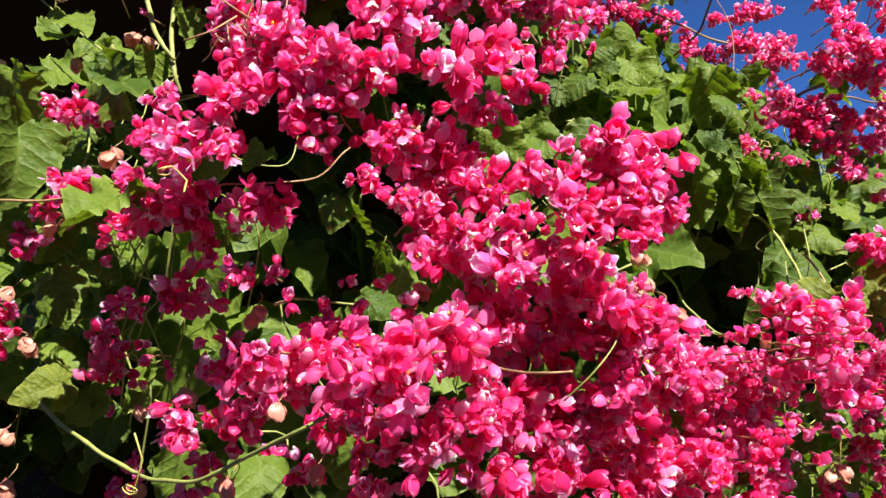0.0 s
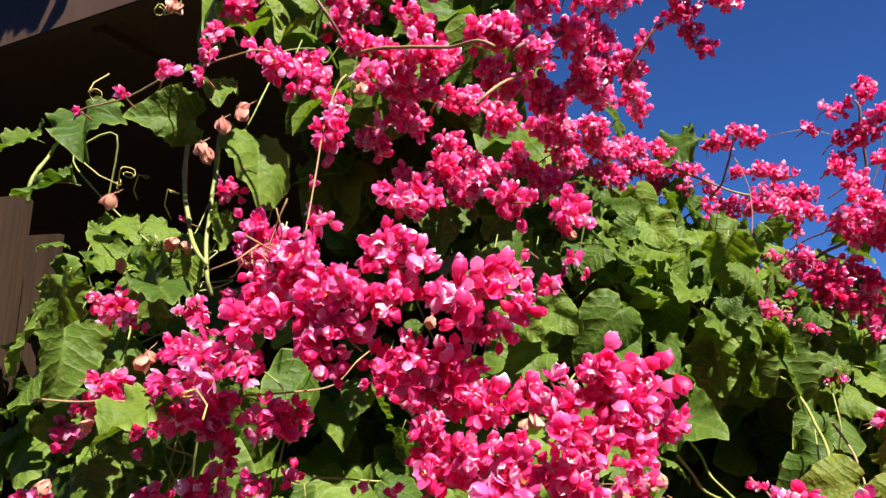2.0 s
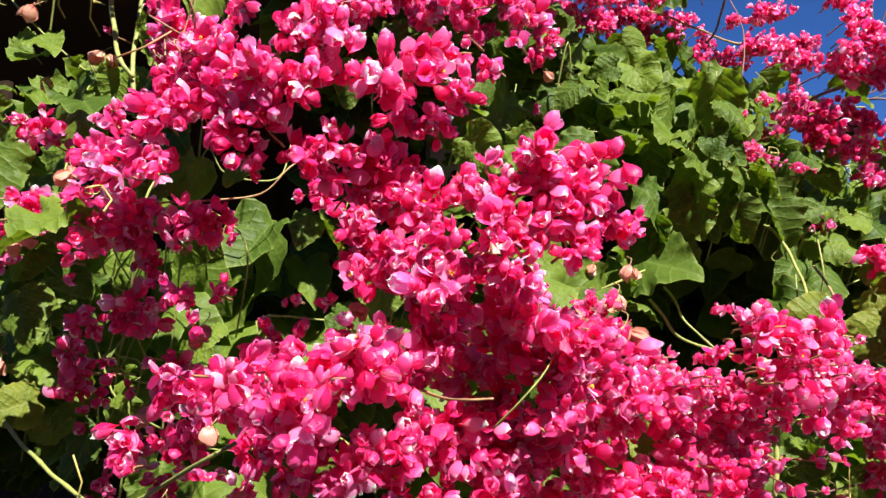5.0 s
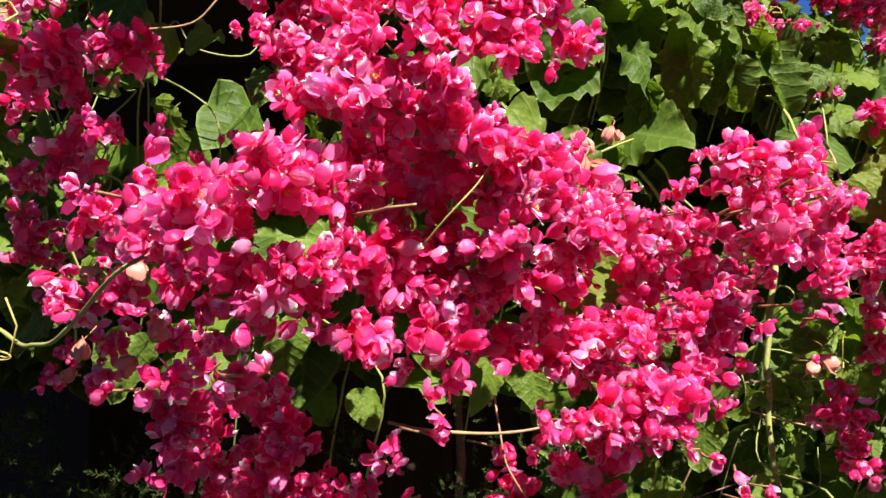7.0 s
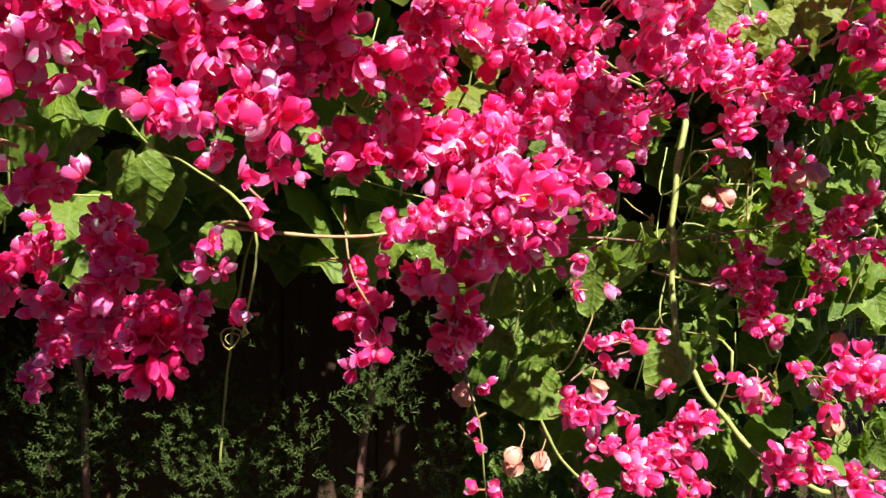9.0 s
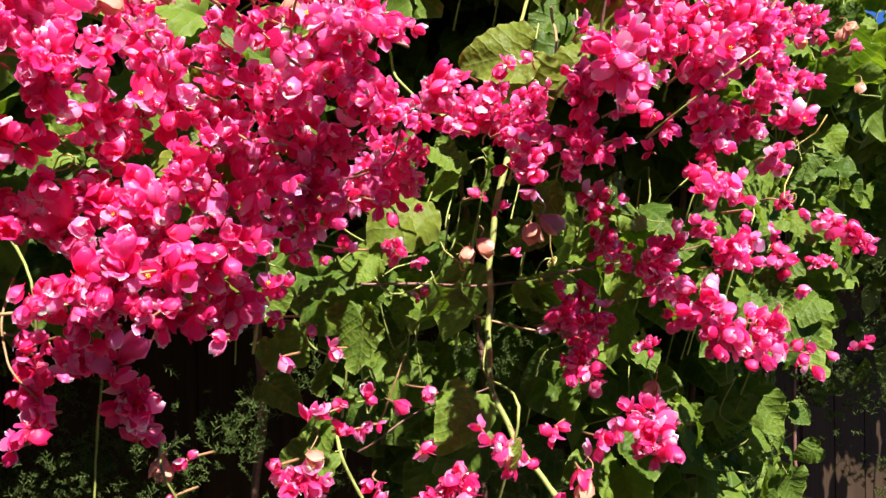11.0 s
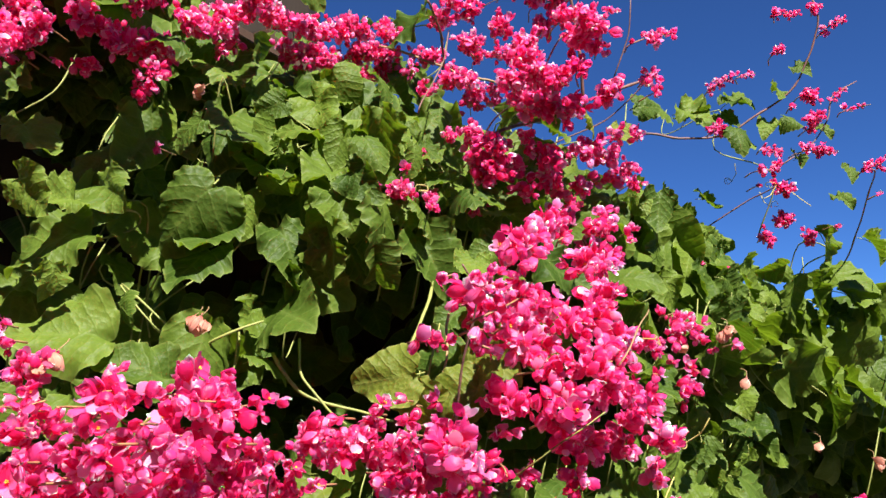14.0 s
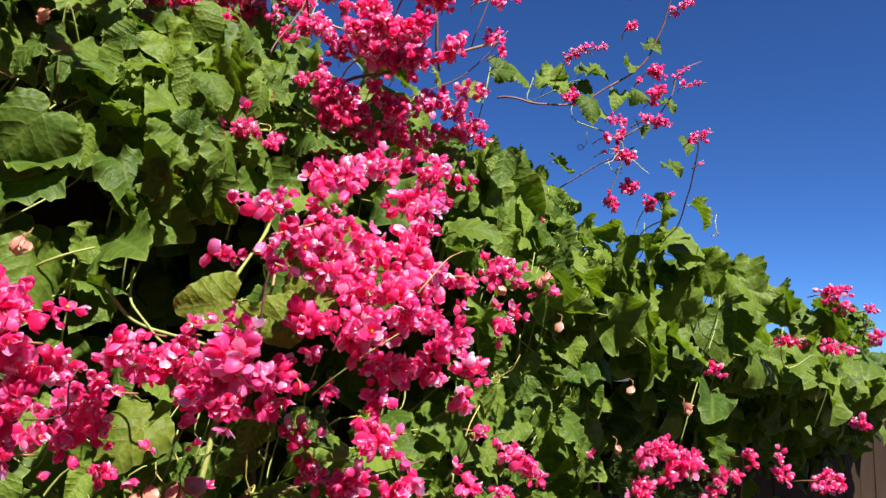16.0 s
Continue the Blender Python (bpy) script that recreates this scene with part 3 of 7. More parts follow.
def eave():
    """The roof's corner over the vine: painted fascia, pale end trim, soffit, sheathing."""
    thing = tagged(new("eave"), "brown painted roof eave with a pale trim board at its corner", "roof")
    right, left = Vector((-0.225, 0.722, 2.1)), Vector((-0.565, 0.864, 2.1))
    ahead = (left - right).normalized()
    thing.matrix_basis = Matrix.Translation(right) @ Matrix.Rotation(math.atan2(ahead.y, ahead.x), 4, "Z")
    def plank(name, lo, hi, mat, label):
        bm = bmesh.new()
        box(bm, lo, hi, 0.002)
        return part(name, finish(name, bm, (mat,), False), thing, None, label)
    # local x runs away to the left, local -y goes back under the roof
    plank("fascia", (0.046, -0.022, 0), (3.2, 0, 0.3), eave_paint, "brown painted fascia board")
    plank("end_trim", (-0.004, -0.024, -0.002), (0.044, 0.003, 0.31), trim_paint, "pale grey end trim board")
    plank("barge_board", (0.3, -0.7, 0.0), (0.318, -0.028, 0.3), eave_paint, "brown painted barge board")
    plank("soffit", (0.02, -0.7, 0.012), (3.2, -0.026, 0.03), eave_paint, "brown painted soffit boards")
    # deck runs past the corner, out of view, to shade the eave's end
    plank("roof_deck", (-0.1, -0.7, 0.314), (3.2, 0.03, 0.335), eave_paint, "brown roof sheathing, overhanging to shade the eave's end")
    # unseen ceiling, added to keep the sun off the house wall
    plank("porch_ceiling", (0.02, -3.0, 0.012), (3.2, -0.704, 0.06), eave_paint, "brown ceiling added behind the soffit to shade the house wall")
    return thing


eave()
# house wall added as dark backing; its dark paint stands in for shade
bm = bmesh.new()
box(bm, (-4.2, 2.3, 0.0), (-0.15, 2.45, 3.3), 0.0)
tagged(new("wall_house", finish("wall_house", bm, (wall_paint,), False)), "dark brown house wall added under the eave as backing for the gaps", "wall", "", "structure")

# unseen wall added behind the camera to block low sky light
bm = bmesh.new()
box(bm, (-7.0, -3.3, 0.0), (9.0, -3.1, 4.2), 0.0)
tagged(new("wall_garden", finish("wall_garden", bm, (wall_paint,), False)), "plain dark wall behind the viewpoint, added to cut sky light", "wall", "", "structure")

# ---- foliage: the deep, shaded part of the vine ----
GAPS = ((0.26, 1.54, 0.055), (0.34, 1.55, 0.05), (0.13, 1.59, 0.04), (0.04, 1.24, 0.09), (-0.19, 1.18, 0.12), (-0.05, 1.27, 0.08), (0.29, 1.27, 0.05), (-0.2, 1.54, 0.04), (-0.1, 1.58, 0.05), (0.31, 1.57, 0.05), (-0.09, 1.79, 0.07), (-0.25, 1.85, 0.06), (-0.39, 1.36, 0.1), (-0.42, 1.3, 0.1), (0.46, 1.44, 0.045), (0.48, 1.47, 0.045),
        (0.62, 1.35, 0.045), (0.33, 1.35, 0.045), (0.02, 1.24, 0.045), (-0.02, 1.16, 0.045), (0.17, 1.38, 0.045), (-0.11, 1.83, 0.05), (-0.14, 1.88, 0.05), (0.35, 1.39, 0.05), (0.36, 1.31, 0.05), (-0.12, 1.6, 0.045), (-0.25, 1.56, 0.045), (0.26, 1.56, 0.045), (0.3, 1.59, 0.045), (-0.21, 1.48, 0.045), (-0.13, 1.55, 0.04), (-0.09, 1.52, 0.04), (-0.17, 1.53, 0.04))

# the dark hollows between the leaves
HOLLOWS = ((-0.01, 1.84, 0.032), (0.04, 1.82, 0.025), (0.12, 1.75, 0.022), (0.02, 1.64, 0.036), (0.07, 1.62, 0.026), (0.09, 1.59, 0.040), (0.15, 1.61, 0.030), (0.15, 1.68, 0.022), (0.18, 1.71, 0.018), (0.26, 1.58, 0.034), (0.25, 1.54, 0.034), (0.30, 1.59, 0.035), (0.32, 1.57, 0.035), (0.31, 1.62, 0.018), (0.75, 1.50, 0.039), (0.84, 1.47, 0.043),
           (0.92, 1.40, 0.059), (0.79, 1.42, 0.042), (0.66, 1.47, 0.020), (0.14, 1.74, 0.037), (0.07, 1.76, 0.024), (0.38, 1.58, 0.032), (0.30, 1.54, 0.031), (0.39, 1.62, 0.024), (-0.29, 1.56, 0.028), (-0.26, 1.50, 0.034), (-0.40, 1.47, 0.026), (-0.34, 1.57, 0.016), (-0.38, 1.38, 0.026), (0.37, 1.61, 0.028), (0.29, 1.56, 0.027), (0.38, 1.54, 0.024))


def in_gap(x, z):
    return any((x - a) ** 2 + (z - b) ** 2 < r * r for a, b, r in GAPS + HOLLOWS)


bm = bmesh.new()
uv = bm.loops.layers.uv.new("UVMap")
for n in range(6000):
    x = rng.uniform(-0.85, 2.3) if n < 4600 else rng.uniform(-0.2, 0.6)
    top = crest(x)
    z = rng.uniform(0.95 if x > 0.15 else 1.3, top - 0.05)
    depth = rng.uniform(0.16, 0.38)
    if z > top - 0.12:
        depth = rng.uniform(0.0, 0.34)
    if n > 2500:
        # growth over the top of the fence, added to keep sun off the gaps
        depth = rng.uniform(0.1, 0.8)
        z = top - rng.uniform(0.05, 0.12) - 0.08 * depth
    elif in_gap(x, z) or x < -0.02 and z > 1.62 or 0.05 < x < 0.6 and 1.4 < z < 1.7:
        depth = rng.uniform(0.32, 0.52)
    if x < -0.2 and z > 1.62 or -0.15 < x < 0.05 and 1.64 < z < 1.9:
        continue
    if x > 0.85 and z < top - 0.14 and n <= 2500:
        if n % 5:
            continue
        depth = rng.uniform(0.32, 0.55)
    a = radians(rng.gauss(90, 45))
    tip = Vector((math.cos(a), rng.uniform(-0.3, 0.2), -math.sin(a)))
    normal = outward(x, 0.5, 0.7, rng)
    leaf_shape(bm, uv, rng.randrange(1000), leaf_pose(Vector((x, face_y(x, z) + depth, z)), rng.uniform(0.04, 0.075), tip, normal, rng.uniform(-0.5, 0.5)), 18, (0.4, 0.75, 1.0), False)
for _ in range(300):
    x, y, z = rng.uniform(-0.2, 0.08), rng.uniform(0.78, 1.0), rng.uniform(1.94, 2.2)
    a = radians(rng.gauss(90, 45))
    leaf_shape(bm, uv, rng.randrange(1000), leaf_pose(Vector((x, y, z - 0.6 * max(0, x))), rng.uniform(0.045, 0.07), Vector((math.cos(a), rng.uniform(-0.3, 0.2), -math.sin(a))), outward(x, 0.5, 0.5, rng), rng.uniform(-0.5, 0.5)), 18, (0.4, 0.75, 1.0), False)
for _ in range(480):
    x, z = rng.uniform(1.0, 2.1), rng.uniform(0.95, 1.4)
    a = radians(rng.gauss(90, 45))
    leaf_shape(bm, uv, rng.randrange(1000), leaf_pose(Vector((x, face_y(x, z) + rng.uniform(0.25, 0.5), z)), rng.uniform(0.05, 0.08), Vector((math.cos(a), rng.uniform(-0.3, 0.2), -math.sin(a))), outward(x, 0.5, 0.5, rng), rng.uniform(-0.5, 0.5)), 18, (0.4, 0.75, 1.0), False)
tagged(new("vine_foliage", finish("vine_foliage", bm, (leaf_green, stem_green))), "deep shaded layers of heart-shaped vine leaves on the fence", "foliage", "", "stuff")


# ---- juniper behind and below ----
def juniper(name, x0, x1, y0, y1, z0, z1, count, seed):
    rand = random.Random(seed)
    verts, faces = [], []
    clumps = [Vector((rand.uniform(x0, x1), rand.uniform(y0, y1), rand.uniform(z0, z1))) for _ in range(count // 26)]
    for _ in range(count):
        p = rand.choice(clumps) + Vector((rand.gauss(0, 0.018), rand.gauss(0, 0.018), rand.gauss(0, 0.022)))
        way = Vector((rand.gauss(0, 0.5), rand.gauss(-0.5, 0.5), rand.gauss(0.5, 0.4))).normalized()
        length = rand.uniform(0.01, 0.026)
        rot = frame_of(way, Vector((0.2, 1, 0.3)))
        for k in range(11):
            u = k / 10
            base = p + way * length * u
            a = k * 2.4
            side = rot @ Vector((math.cos(a), math.sin(a), 0.9))
            reach = length * (0.34 - 0.2 * u)
            tip = base + side * reach
            wide = rot @ Vector((-math.sin(a), math.cos(a), 0)) * 0.001
            i = len(verts)
            verts += [base - wide, base + wide, tip, base + side * reach * 0.5 + way * 0.0012]
            faces += [(i, i + 1, i + 3), (i + 1, i + 2, i + 3), (i + 2, i, i + 3)]
    me = bpy.data.meshes.new(name)
    me.from_pydata([tuple(v) for v in verts], [], faces)
    me.uv_layers.new(name="UVMap")
    me.materials.append(conifer_green)
    return tagged(new(name, me), "fine feathery dark green juniper sprigs in the shade", "shrub", "", "stuff")


juniper("juniper_shrub", -0.75, 0.4, 0.8, 1.1, 0.7, 1.28, 4000, 3)
juniper("juniper_shrub", 0.3, 0.95, 1.05, 1.4, 0.8, 1.36, 2400, 4)
juniper("juniper_shrub", 0.85, 1.3, 1.3, 1.6, 0.85, 1.2, 1200, 6)
juniper("juniper_shrub", -0.5, -0.12, 1.0, 1.16, 0.85, 1.15, 1600, 5)


def small_shrub():
    """A fine-leaved shrub that looks over the vine."""
    thing = tagged(new("garden_shrub"), "fine-leaved green shrub rising behind the vine", "shrub")
    rand = random.Random(12)
    bm = bmesh.new()
    tops = []
    for k in range(7):
        top = Vector((0.16 + rand.uniform(-0.12, 0.12), 1.52 + rand.uniform(-0.1, 0.12), 2.12 + rand.uniform(-0.12, 0.06)))
        tops.append(top)
        tube(bm, smooth_path([(0.2, 1.68, 0.0), (0.2 + rand.uniform(-0.05, 0.05), 1.64, 1.0), top], 5), 0.012, 0.002, 6)
    part("stem", finish("shrub_stem", bm, (stem_brown,)), thing, None, "thin brown stems")
    bm = bmesh.new()
    uv = bm.loops.layers.uv.new("UVMap")
    for k in range(700):
        p = rand.choice(tops) + Vector((rand.gauss(0, 0.06), rand.gauss(-0.02, 0.07), -abs(rand.gauss(0, 0.09))))
        a = rand.uniform(0, 6.28)
        leaf_shape(bm, uv, rand.randrange(900), leaf_pose(p, rand.uniform(0.014, 0.026), Vector((math.cos(a), rand.uniform(-0.5, 0.5), math.sin(a))), Vector((rand.gauss(0, 0.5), -1, rand.gauss(0.7, 0.5)))), 12, (0.5, 1.0), False)
    tagged(part("foliage", finish("shrub_foliage", bm, (leaf_green, stem_green)), thing, None, "small green leaves"), kind="stuff")


small_shrub()


def distant_tree(x, y, height, seed):
    """A far tree seen over the vine: trunk and a ragged crown of leaf clumps."""
    thing = tagged(new("tree"), "distant grey-green tree beyond the garden", "tree", "distant trees")
    thing.location = (x, y, 0)
    rand = random.Random(seed)
    bm = bmesh.new()
    tube(bm, smooth_path([(0, 0, 0), (0.1, 0, height * 0.4), (0, 0.1, height * 0.8)], 4), 0.22, 0.06, 7)
    for k in range(5):
        a = rand.uniform(0, 6.28)
        tube(bm, smooth_path([(0, 0, height * 0.45), (math.cos(a) * 0.8, math.sin(a) * 0.8, height * 0.65), (math.cos(a) * 1.3, math.sin(a) * 1.3, height * 0.85)], 3), 0.08, 0.02, 5)
    part("trunk", finish("trunk", bm, (stem_brown,)), thing)
    bm = bmesh.new()
    uv = bm.loops.layers.uv.new("UVMap")
    for k in range(420):
        u = rand.uniform(0.35, 1.0)
        wide = 1.5 * math.sin(math.pi * (u - 0.25) / 0.8) * rand.uniform(0.2, 1.0)
        a = rand.uniform(0, 6.28)
        leaf_shape(bm, uv, k, leaf_pose(Vector((math.cos(a) * wide, math.sin(a) * wide, height * u)), rand.uniform(0.18, 0.4), Vector((math.cos(a), math.sin(a), rand.uniform(-0.8, 0.3))), Vector((rand.gauss(0, 1), rand.gauss(-0.5, 1), 1))), 9, (0.5, 1.0), False)
    tagged(part("crown", finish("crown", bm, (leaf_green, stem_green)), thing), kind="stuff")


distant_tree(23.5, 42.0, 4.9, 5)
distant_tree(25.6, 43.0, 4.7, 6)

# ---- shoots whose leaves face the light ----
vine_shoot([
    (-0.212, 0.476, 1.575, 0.050, 110),
])
vine_shoot([
    (-0.317, 0.566, 1.669, 0.051, 80),
    (-0.310, 0.551, 1.623, 0.054, 100),
    (-0.328, 0.580, 1.572, 0.031, 38),
    (-0.294, 0.581, 1.525, 0.040, 70),
    (-0.297, 0.582, 1.457, 0.035, 170, 1),
    (-0.268, 0.587, 1.432, 0.031, 100),
])
vine_shoot([
    (-0.230, 0.545, 1.680, 0.047, 60),
    (-0.226, 0.581, 1.701, 0.028, 93),
    (-0.252, 0.588, 1.694, 0.060, 40),
    (-0.288, 0.584, 1.743, 0.032, 60),
    (-0.305, 0.588, 1.733, 0.032, 100),
    (-0.385, 0.616, 1.792, 0.046, 90),
    (-0.435, 0.642, 1.849, 0.049, 90),
    (-0.384, 0.666, 1.869, 0.069, 70),
])
vine_shoot([
    (-0.227, 0.583, 1.940, 0.086, 190),
    (-0.202, 0.579, 1.931, 0.068, 100),
    (-0.156, 0.578, 1.950, 0.040, 90),
    (-0.147, 0.582, 1.930, 0.040, 110),
    (-0.128, 0.570, 1.997, 0.052, 180),
])
vine_shoot([
    (-0.206, 0.556, 1.862, 0.043, 80),
    (-0.250, 0.565, 1.836, 0.049, 170),
    (-0.178, 0.610, 1.808, 0.073, 80),
    (-0.200, 0.581, 1.737, 0.032, 80),
])
vine_shoot([
    (-0.370, 0.591, 1.642, 0.058, 60),
])
vine_shoot([
    (-0.019, 0.735, 1.786, 0.058, 100),
    (-0.064, 0.708, 1.744, 0.037, 90),
    (-0.049, 0.744, 1.665, 0.031, 140),
    (0.010, 0.705, 1.640, 0.027, 32),
    (0.047, 0.731, 1.641, 0.066, 120),
    (0.070, 0.712, 1.673, 0.036, 140),
    (0.058, 0.694, 1.672, 0.043, 45),
    (0.100, 0.740, 1.687, 0.049, 30),
])
vine_shoot([
    (0.145, 0.911, 1.866, 0.047, 60),
    (0.192, 0.886, 1.816, 0.032, 157),
    (0.230, 0.865, 1.781, 0.049, 60),
    (0.196, 0.872, 1.745, 0.079, 60),
    (0.206, 0.859, 1.715, 0.042, 124),
    (0.231, 0.866, 1.697, 0.054, 90),
    (0.259, 0.853, 1.727, 0.049, 90),
    (0.296, 0.857, 1.679, 0.054, 110),
])
vine_shoot([
    (0.197, 1.004, 1.879, 0.076, 40),
    (0.234, 1.021, 1.873, 0.052, 79),
    (0.251, 1.054, 1.870, 0.053, 69),
    (0.294, 1.020, 1.884, 0.044, 77),
    (0.303, 0.964, 1.826, 0.055, 95),
    (0.252, 0.937, 1.801, 0.086, 120),
    (0.297, 0.915, 1.781, 0.053, 128),
    (0.316, 0.883, 1.766, 0.065, 90),
])
vine_shoot([
    (0.306, 1.079, 1.985, 0.083, 190),
    (0.313, 1.095, 1.925, 0.046, 88),
    (0.337, 1.097, 1.888, 0.073, 70),
    (0.363, 1.021, 1.826, 0.076, 60),
    (0.441, 1.064, 1.843, 0.052, 119),
    (0.442, 1.113, 1.872, 0.064, 80),
])
vine_shoot([
    (0.174, 0.842, 1.768, 0.071, 70),
    (0.141, 0.790, 1.759, 0.033, 138),
    (0.132, 0.765, 1.837, 0.033, 180),
])
vine_shoot([
    (0.145, 0.785, 1.674, 0.071, 120),
    (0.164, 0.799, 1.657, 0.065, 80),
    (0.148, 0.794, 1.629, 0.061, 90),
    (0.108, 0.752, 1.585, 0.032, 30),
    (0.094, 0.681, 1.561, 0.064, 170),
    (0.095, 0.667, 1.598, 0.027, 78),
    (0.155, 0.689, 1.535, 0.048, 180),
    (0.167, 0.779, 1.541, 0.067, 90),
])
vine_shoot([
    (0.010, 0.755, 1.613, 0.043, 100),
])
vine_shoot([
    (0.287, 0.821, 1.683, 0.047, 70),
    (0.263, 0.827, 1.672, 0.040, 83),
    (0.277, 0.821, 1.640, 0.052, 80),
    (0.292, 0.855, 1.636, 0.043, 60),
    (0.316, 0.833, 1.628, 0.046, 90),
    (0.326, 0.835, 1.659, 0.067, 90),
    (0.342, 0.863, 1.687, 0.035, 68),
    (0.363, 0.844, 1.679, 0.041, 50),
])
vine_shoot([
    (0.235, 0.824, 1.646, 0.053, 70),
    (0.232, 0.835, 1.619, 0.037, 103),
    (0.236, 0.819, 1.585, 0.084, 30),
    (0.198, 0.816, 1.579, 0.039, 120),
    (0.220, 0.816, 1.540, 0.036, 10),
    (0.265, 0.851, 1.613, 0.058, 20),
    (0.369, 0.861, 1.636, 0.061, 50),
    (0.415, 0.879, 1.649, 0.035, 151),
])
vine_shoot([
    (0.306, 0.810, 1.707, 0.040, 52),
    (0.316, 0.812, 1.740, 0.040, 72),
    (0.351, 0.849, 1.739, 0.035, 105),
    (0.365, 0.871, 1.753, 0.024, 18),
    (0.337, 0.903, 1.777, 0.038, 78),
    (0.406, 0.869, 1.708, 0.042, 75),
    (0.428, 0.878, 1.702, 0.035, 75),
    (0.438, 0.929, 1.699, 0.038, 80),
])
vine_shoot([
    (0.493, 0.943, 1.798, 0.046, 40),
    (0.538, 0.919, 1.793, 0.025, 77, 1),
    (0.579, 0.988, 1.802, 0.027, 79, 1),
    (0.597, 1.049, 1.728, 0.043, 96),
    (0.632, 1.072, 1.652, 0.040, 107),
    (0.662, 1.064, 1.630, 0.043, 71),
    (0.707, 1.046, 1.629, 0.038, 15),
    (0.730, 1.021, 1.571, 0.060, 50),
])
vine_shoot([
    (0.513, 0.914, 1.685, 0.058, 20),
    (0.495, 0.907, 1.631, 0.063, 30),
    (0.441, 0.891, 1.611, 0.055, 60),
    (0.431, 0.880, 1.634, 0.033, -30),
    (0.386, 0.873, 1.585, 0.041, 110),
    (0.422, 0.869, 1.567, 0.047, 87),
    (0.481, 0.873, 1.548, 0.054, 30, 1),
    (0.563, 0.918, 1.597, 0.036, 166),
])
vine_shoot([
    (0.208, 0.975, 1.998, 0.051, 20),
])
vine_shoot([
    (-0.092, 0.640, 1.603, 0.030, 120),
    (-0.074, 0.653, 1.600, 0.035, 50),
    (-0.049, 0.656, 1.561, 0.030, 110),
    (-0.049, 0.648, 1.522, 0.035, 10),
    (-0.146, 0.582, 1.512, 0.022, 90),
    (-0.097, 0.592, 1.414, 0.036, 100),
    (-0.079, 0.655, 1.392, 0.043, 100),
    (0.000, 0.605, 1.353, 0.026, 71),
])
vine_shoot([
    (0.245, 0.841, 1.400, 0.063, 120, 1),
    (0.224, 0.787, 1.366, 0.029, 122),
    (0.184, 0.777, 1.396, 0.029, 64),
    (0.195, 0.758, 1.429, 0.028, 90),
    (0.257, 0.772, 1.459, 0.029, 59),
    (0.299, 0.768, 1.453, 0.028, 76),
    (0.297, 0.781, 1.431, 0.043, 90),
    (0.329, 0.839, 1.448, 0.032, 78),
])
vine_shoot([
    (0.364, 0.841, 1.528, 0.064, 160),
    (0.366, 0.741, 1.496, 0.047, 100, 1),
    (0.393, 0.734, 1.509, 0.044, 170, 1),
    (0.430, 0.736, 1.535, 0.047, 40, 1),
    (0.419, 0.760, 1.570, 0.030, 60),
    (0.412, 0.767, 1.616, 0.031, 96),
])
vine_shoot([
    (0.373, 0.855, 1.338, 0.038, 30),
    (0.375, 0.846, 1.319, 0.031, 50),
    (0.398, 0.855, 1.350, 0.038, 38),
    (0.442, 0.846, 1.337, 0.023, 112),
    (0.461, 0.857, 1.356, 0.039, 82),
    (0.418, 0.800, 1.382, 0.019, 122),
    (0.445, 0.774, 1.405, 0.036, 7),
    (0.433, 0.769, 1.415, 0.031, 35),
])
vine_shoot([
    (0.167, 0.594, 1.472, 0.033, 80, 1),
    (0.163, 0.581, 1.435, 0.044, 140, 1),
    (0.113, 0.563, 1.435, 0.019, 80),
    (0.203, 0.534, 1.403, 0.018, 14),
])
vine_shoot([
    (0.289, 0.731, 1.333, 0.050, 80),
    (0.246, 0.665, 1.323, 0.039, 90),
    (0.208, 0.713, 1.352, 0.052, 90),
    (0.184, 0.708, 1.306, 0.035, 60),
    (0.179, 0.705, 1.278, 0.030, 67),
    (0.211, 0.699, 1.261, 0.044, 130),
    (0.201, 0.680, 1.238, 0.038, 170),
    (0.210, 0.717, 1.295, 0.040, 90),
])
vine_shoot([
    (0.310, 0.707, 1.258, 0.043, 120),
    (0.351, 0.603, 1.262, 0.016, 90, 1),
])
vine_shoot([
    (0.364, 0.791, 1.389, 0.032, 8),
    (0.376, 0.765, 1.410, 0.026, 123),
    (0.383, 0.795, 1.419, 0.029, 57),
])
vine_shoot([
    (0.072, 0.857, 1.677, 0.074, 170),
    (0.083, 0.873, 1.719, 0.049, 20),
    (0.183, 0.842, 1.687, 0.044, 100),
])
vine_shoot([
    (0.340, 0.729, 1.522, 0.048, 170, 1),
])
vine_shoot([
    (0.100, 0.748, 1.463, 0.038, 100),
])
vine_shoot([
    (0.301, 0.825, 1.327, 0.061, 90),
])
vine_shoot([
    (0.631, 0.944, 1.446, 0.034, 120),
    (0.597, 0.886, 1.436, 0.033, 69),
    (0.589, 0.819, 1.388, 0.028, 75),
    (0.558, 0.808, 1.340, 0.028, 66),
    (0.545, 0.807, 1.349, 0.028, 142),
])
vine_shoot([
    (0.653, 1.164, 1.723, 0.044, 51),
    (0.638, 1.152, 1.748, 0.067, 76),
    (0.694, 1.213, 1.735, 0.046, 151),
    (0.682, 1.229, 1.768, 0.054, 75),
    (0.743, 1.250, 1.778, 0.040, -10),
    (0.739, 1.223, 1.712, 0.047, 11),
    (0.762, 1.149, 1.646, 0.062, 30),
    (0.803, 1.131, 1.614, 0.060, 64),
])
vine_shoot([
    (0.680, 0.936, 1.563, 0.045, 0),
    (0.672, 0.945, 1.585, 0.037, 103),
    (0.699, 0.968, 1.596, 0.035, 61),
    (0.699, 0.977, 1.540, 0.047, 10),
])
vine_shoot([
    (0.035, 0.722, 1.730, 0.046, 82),
])
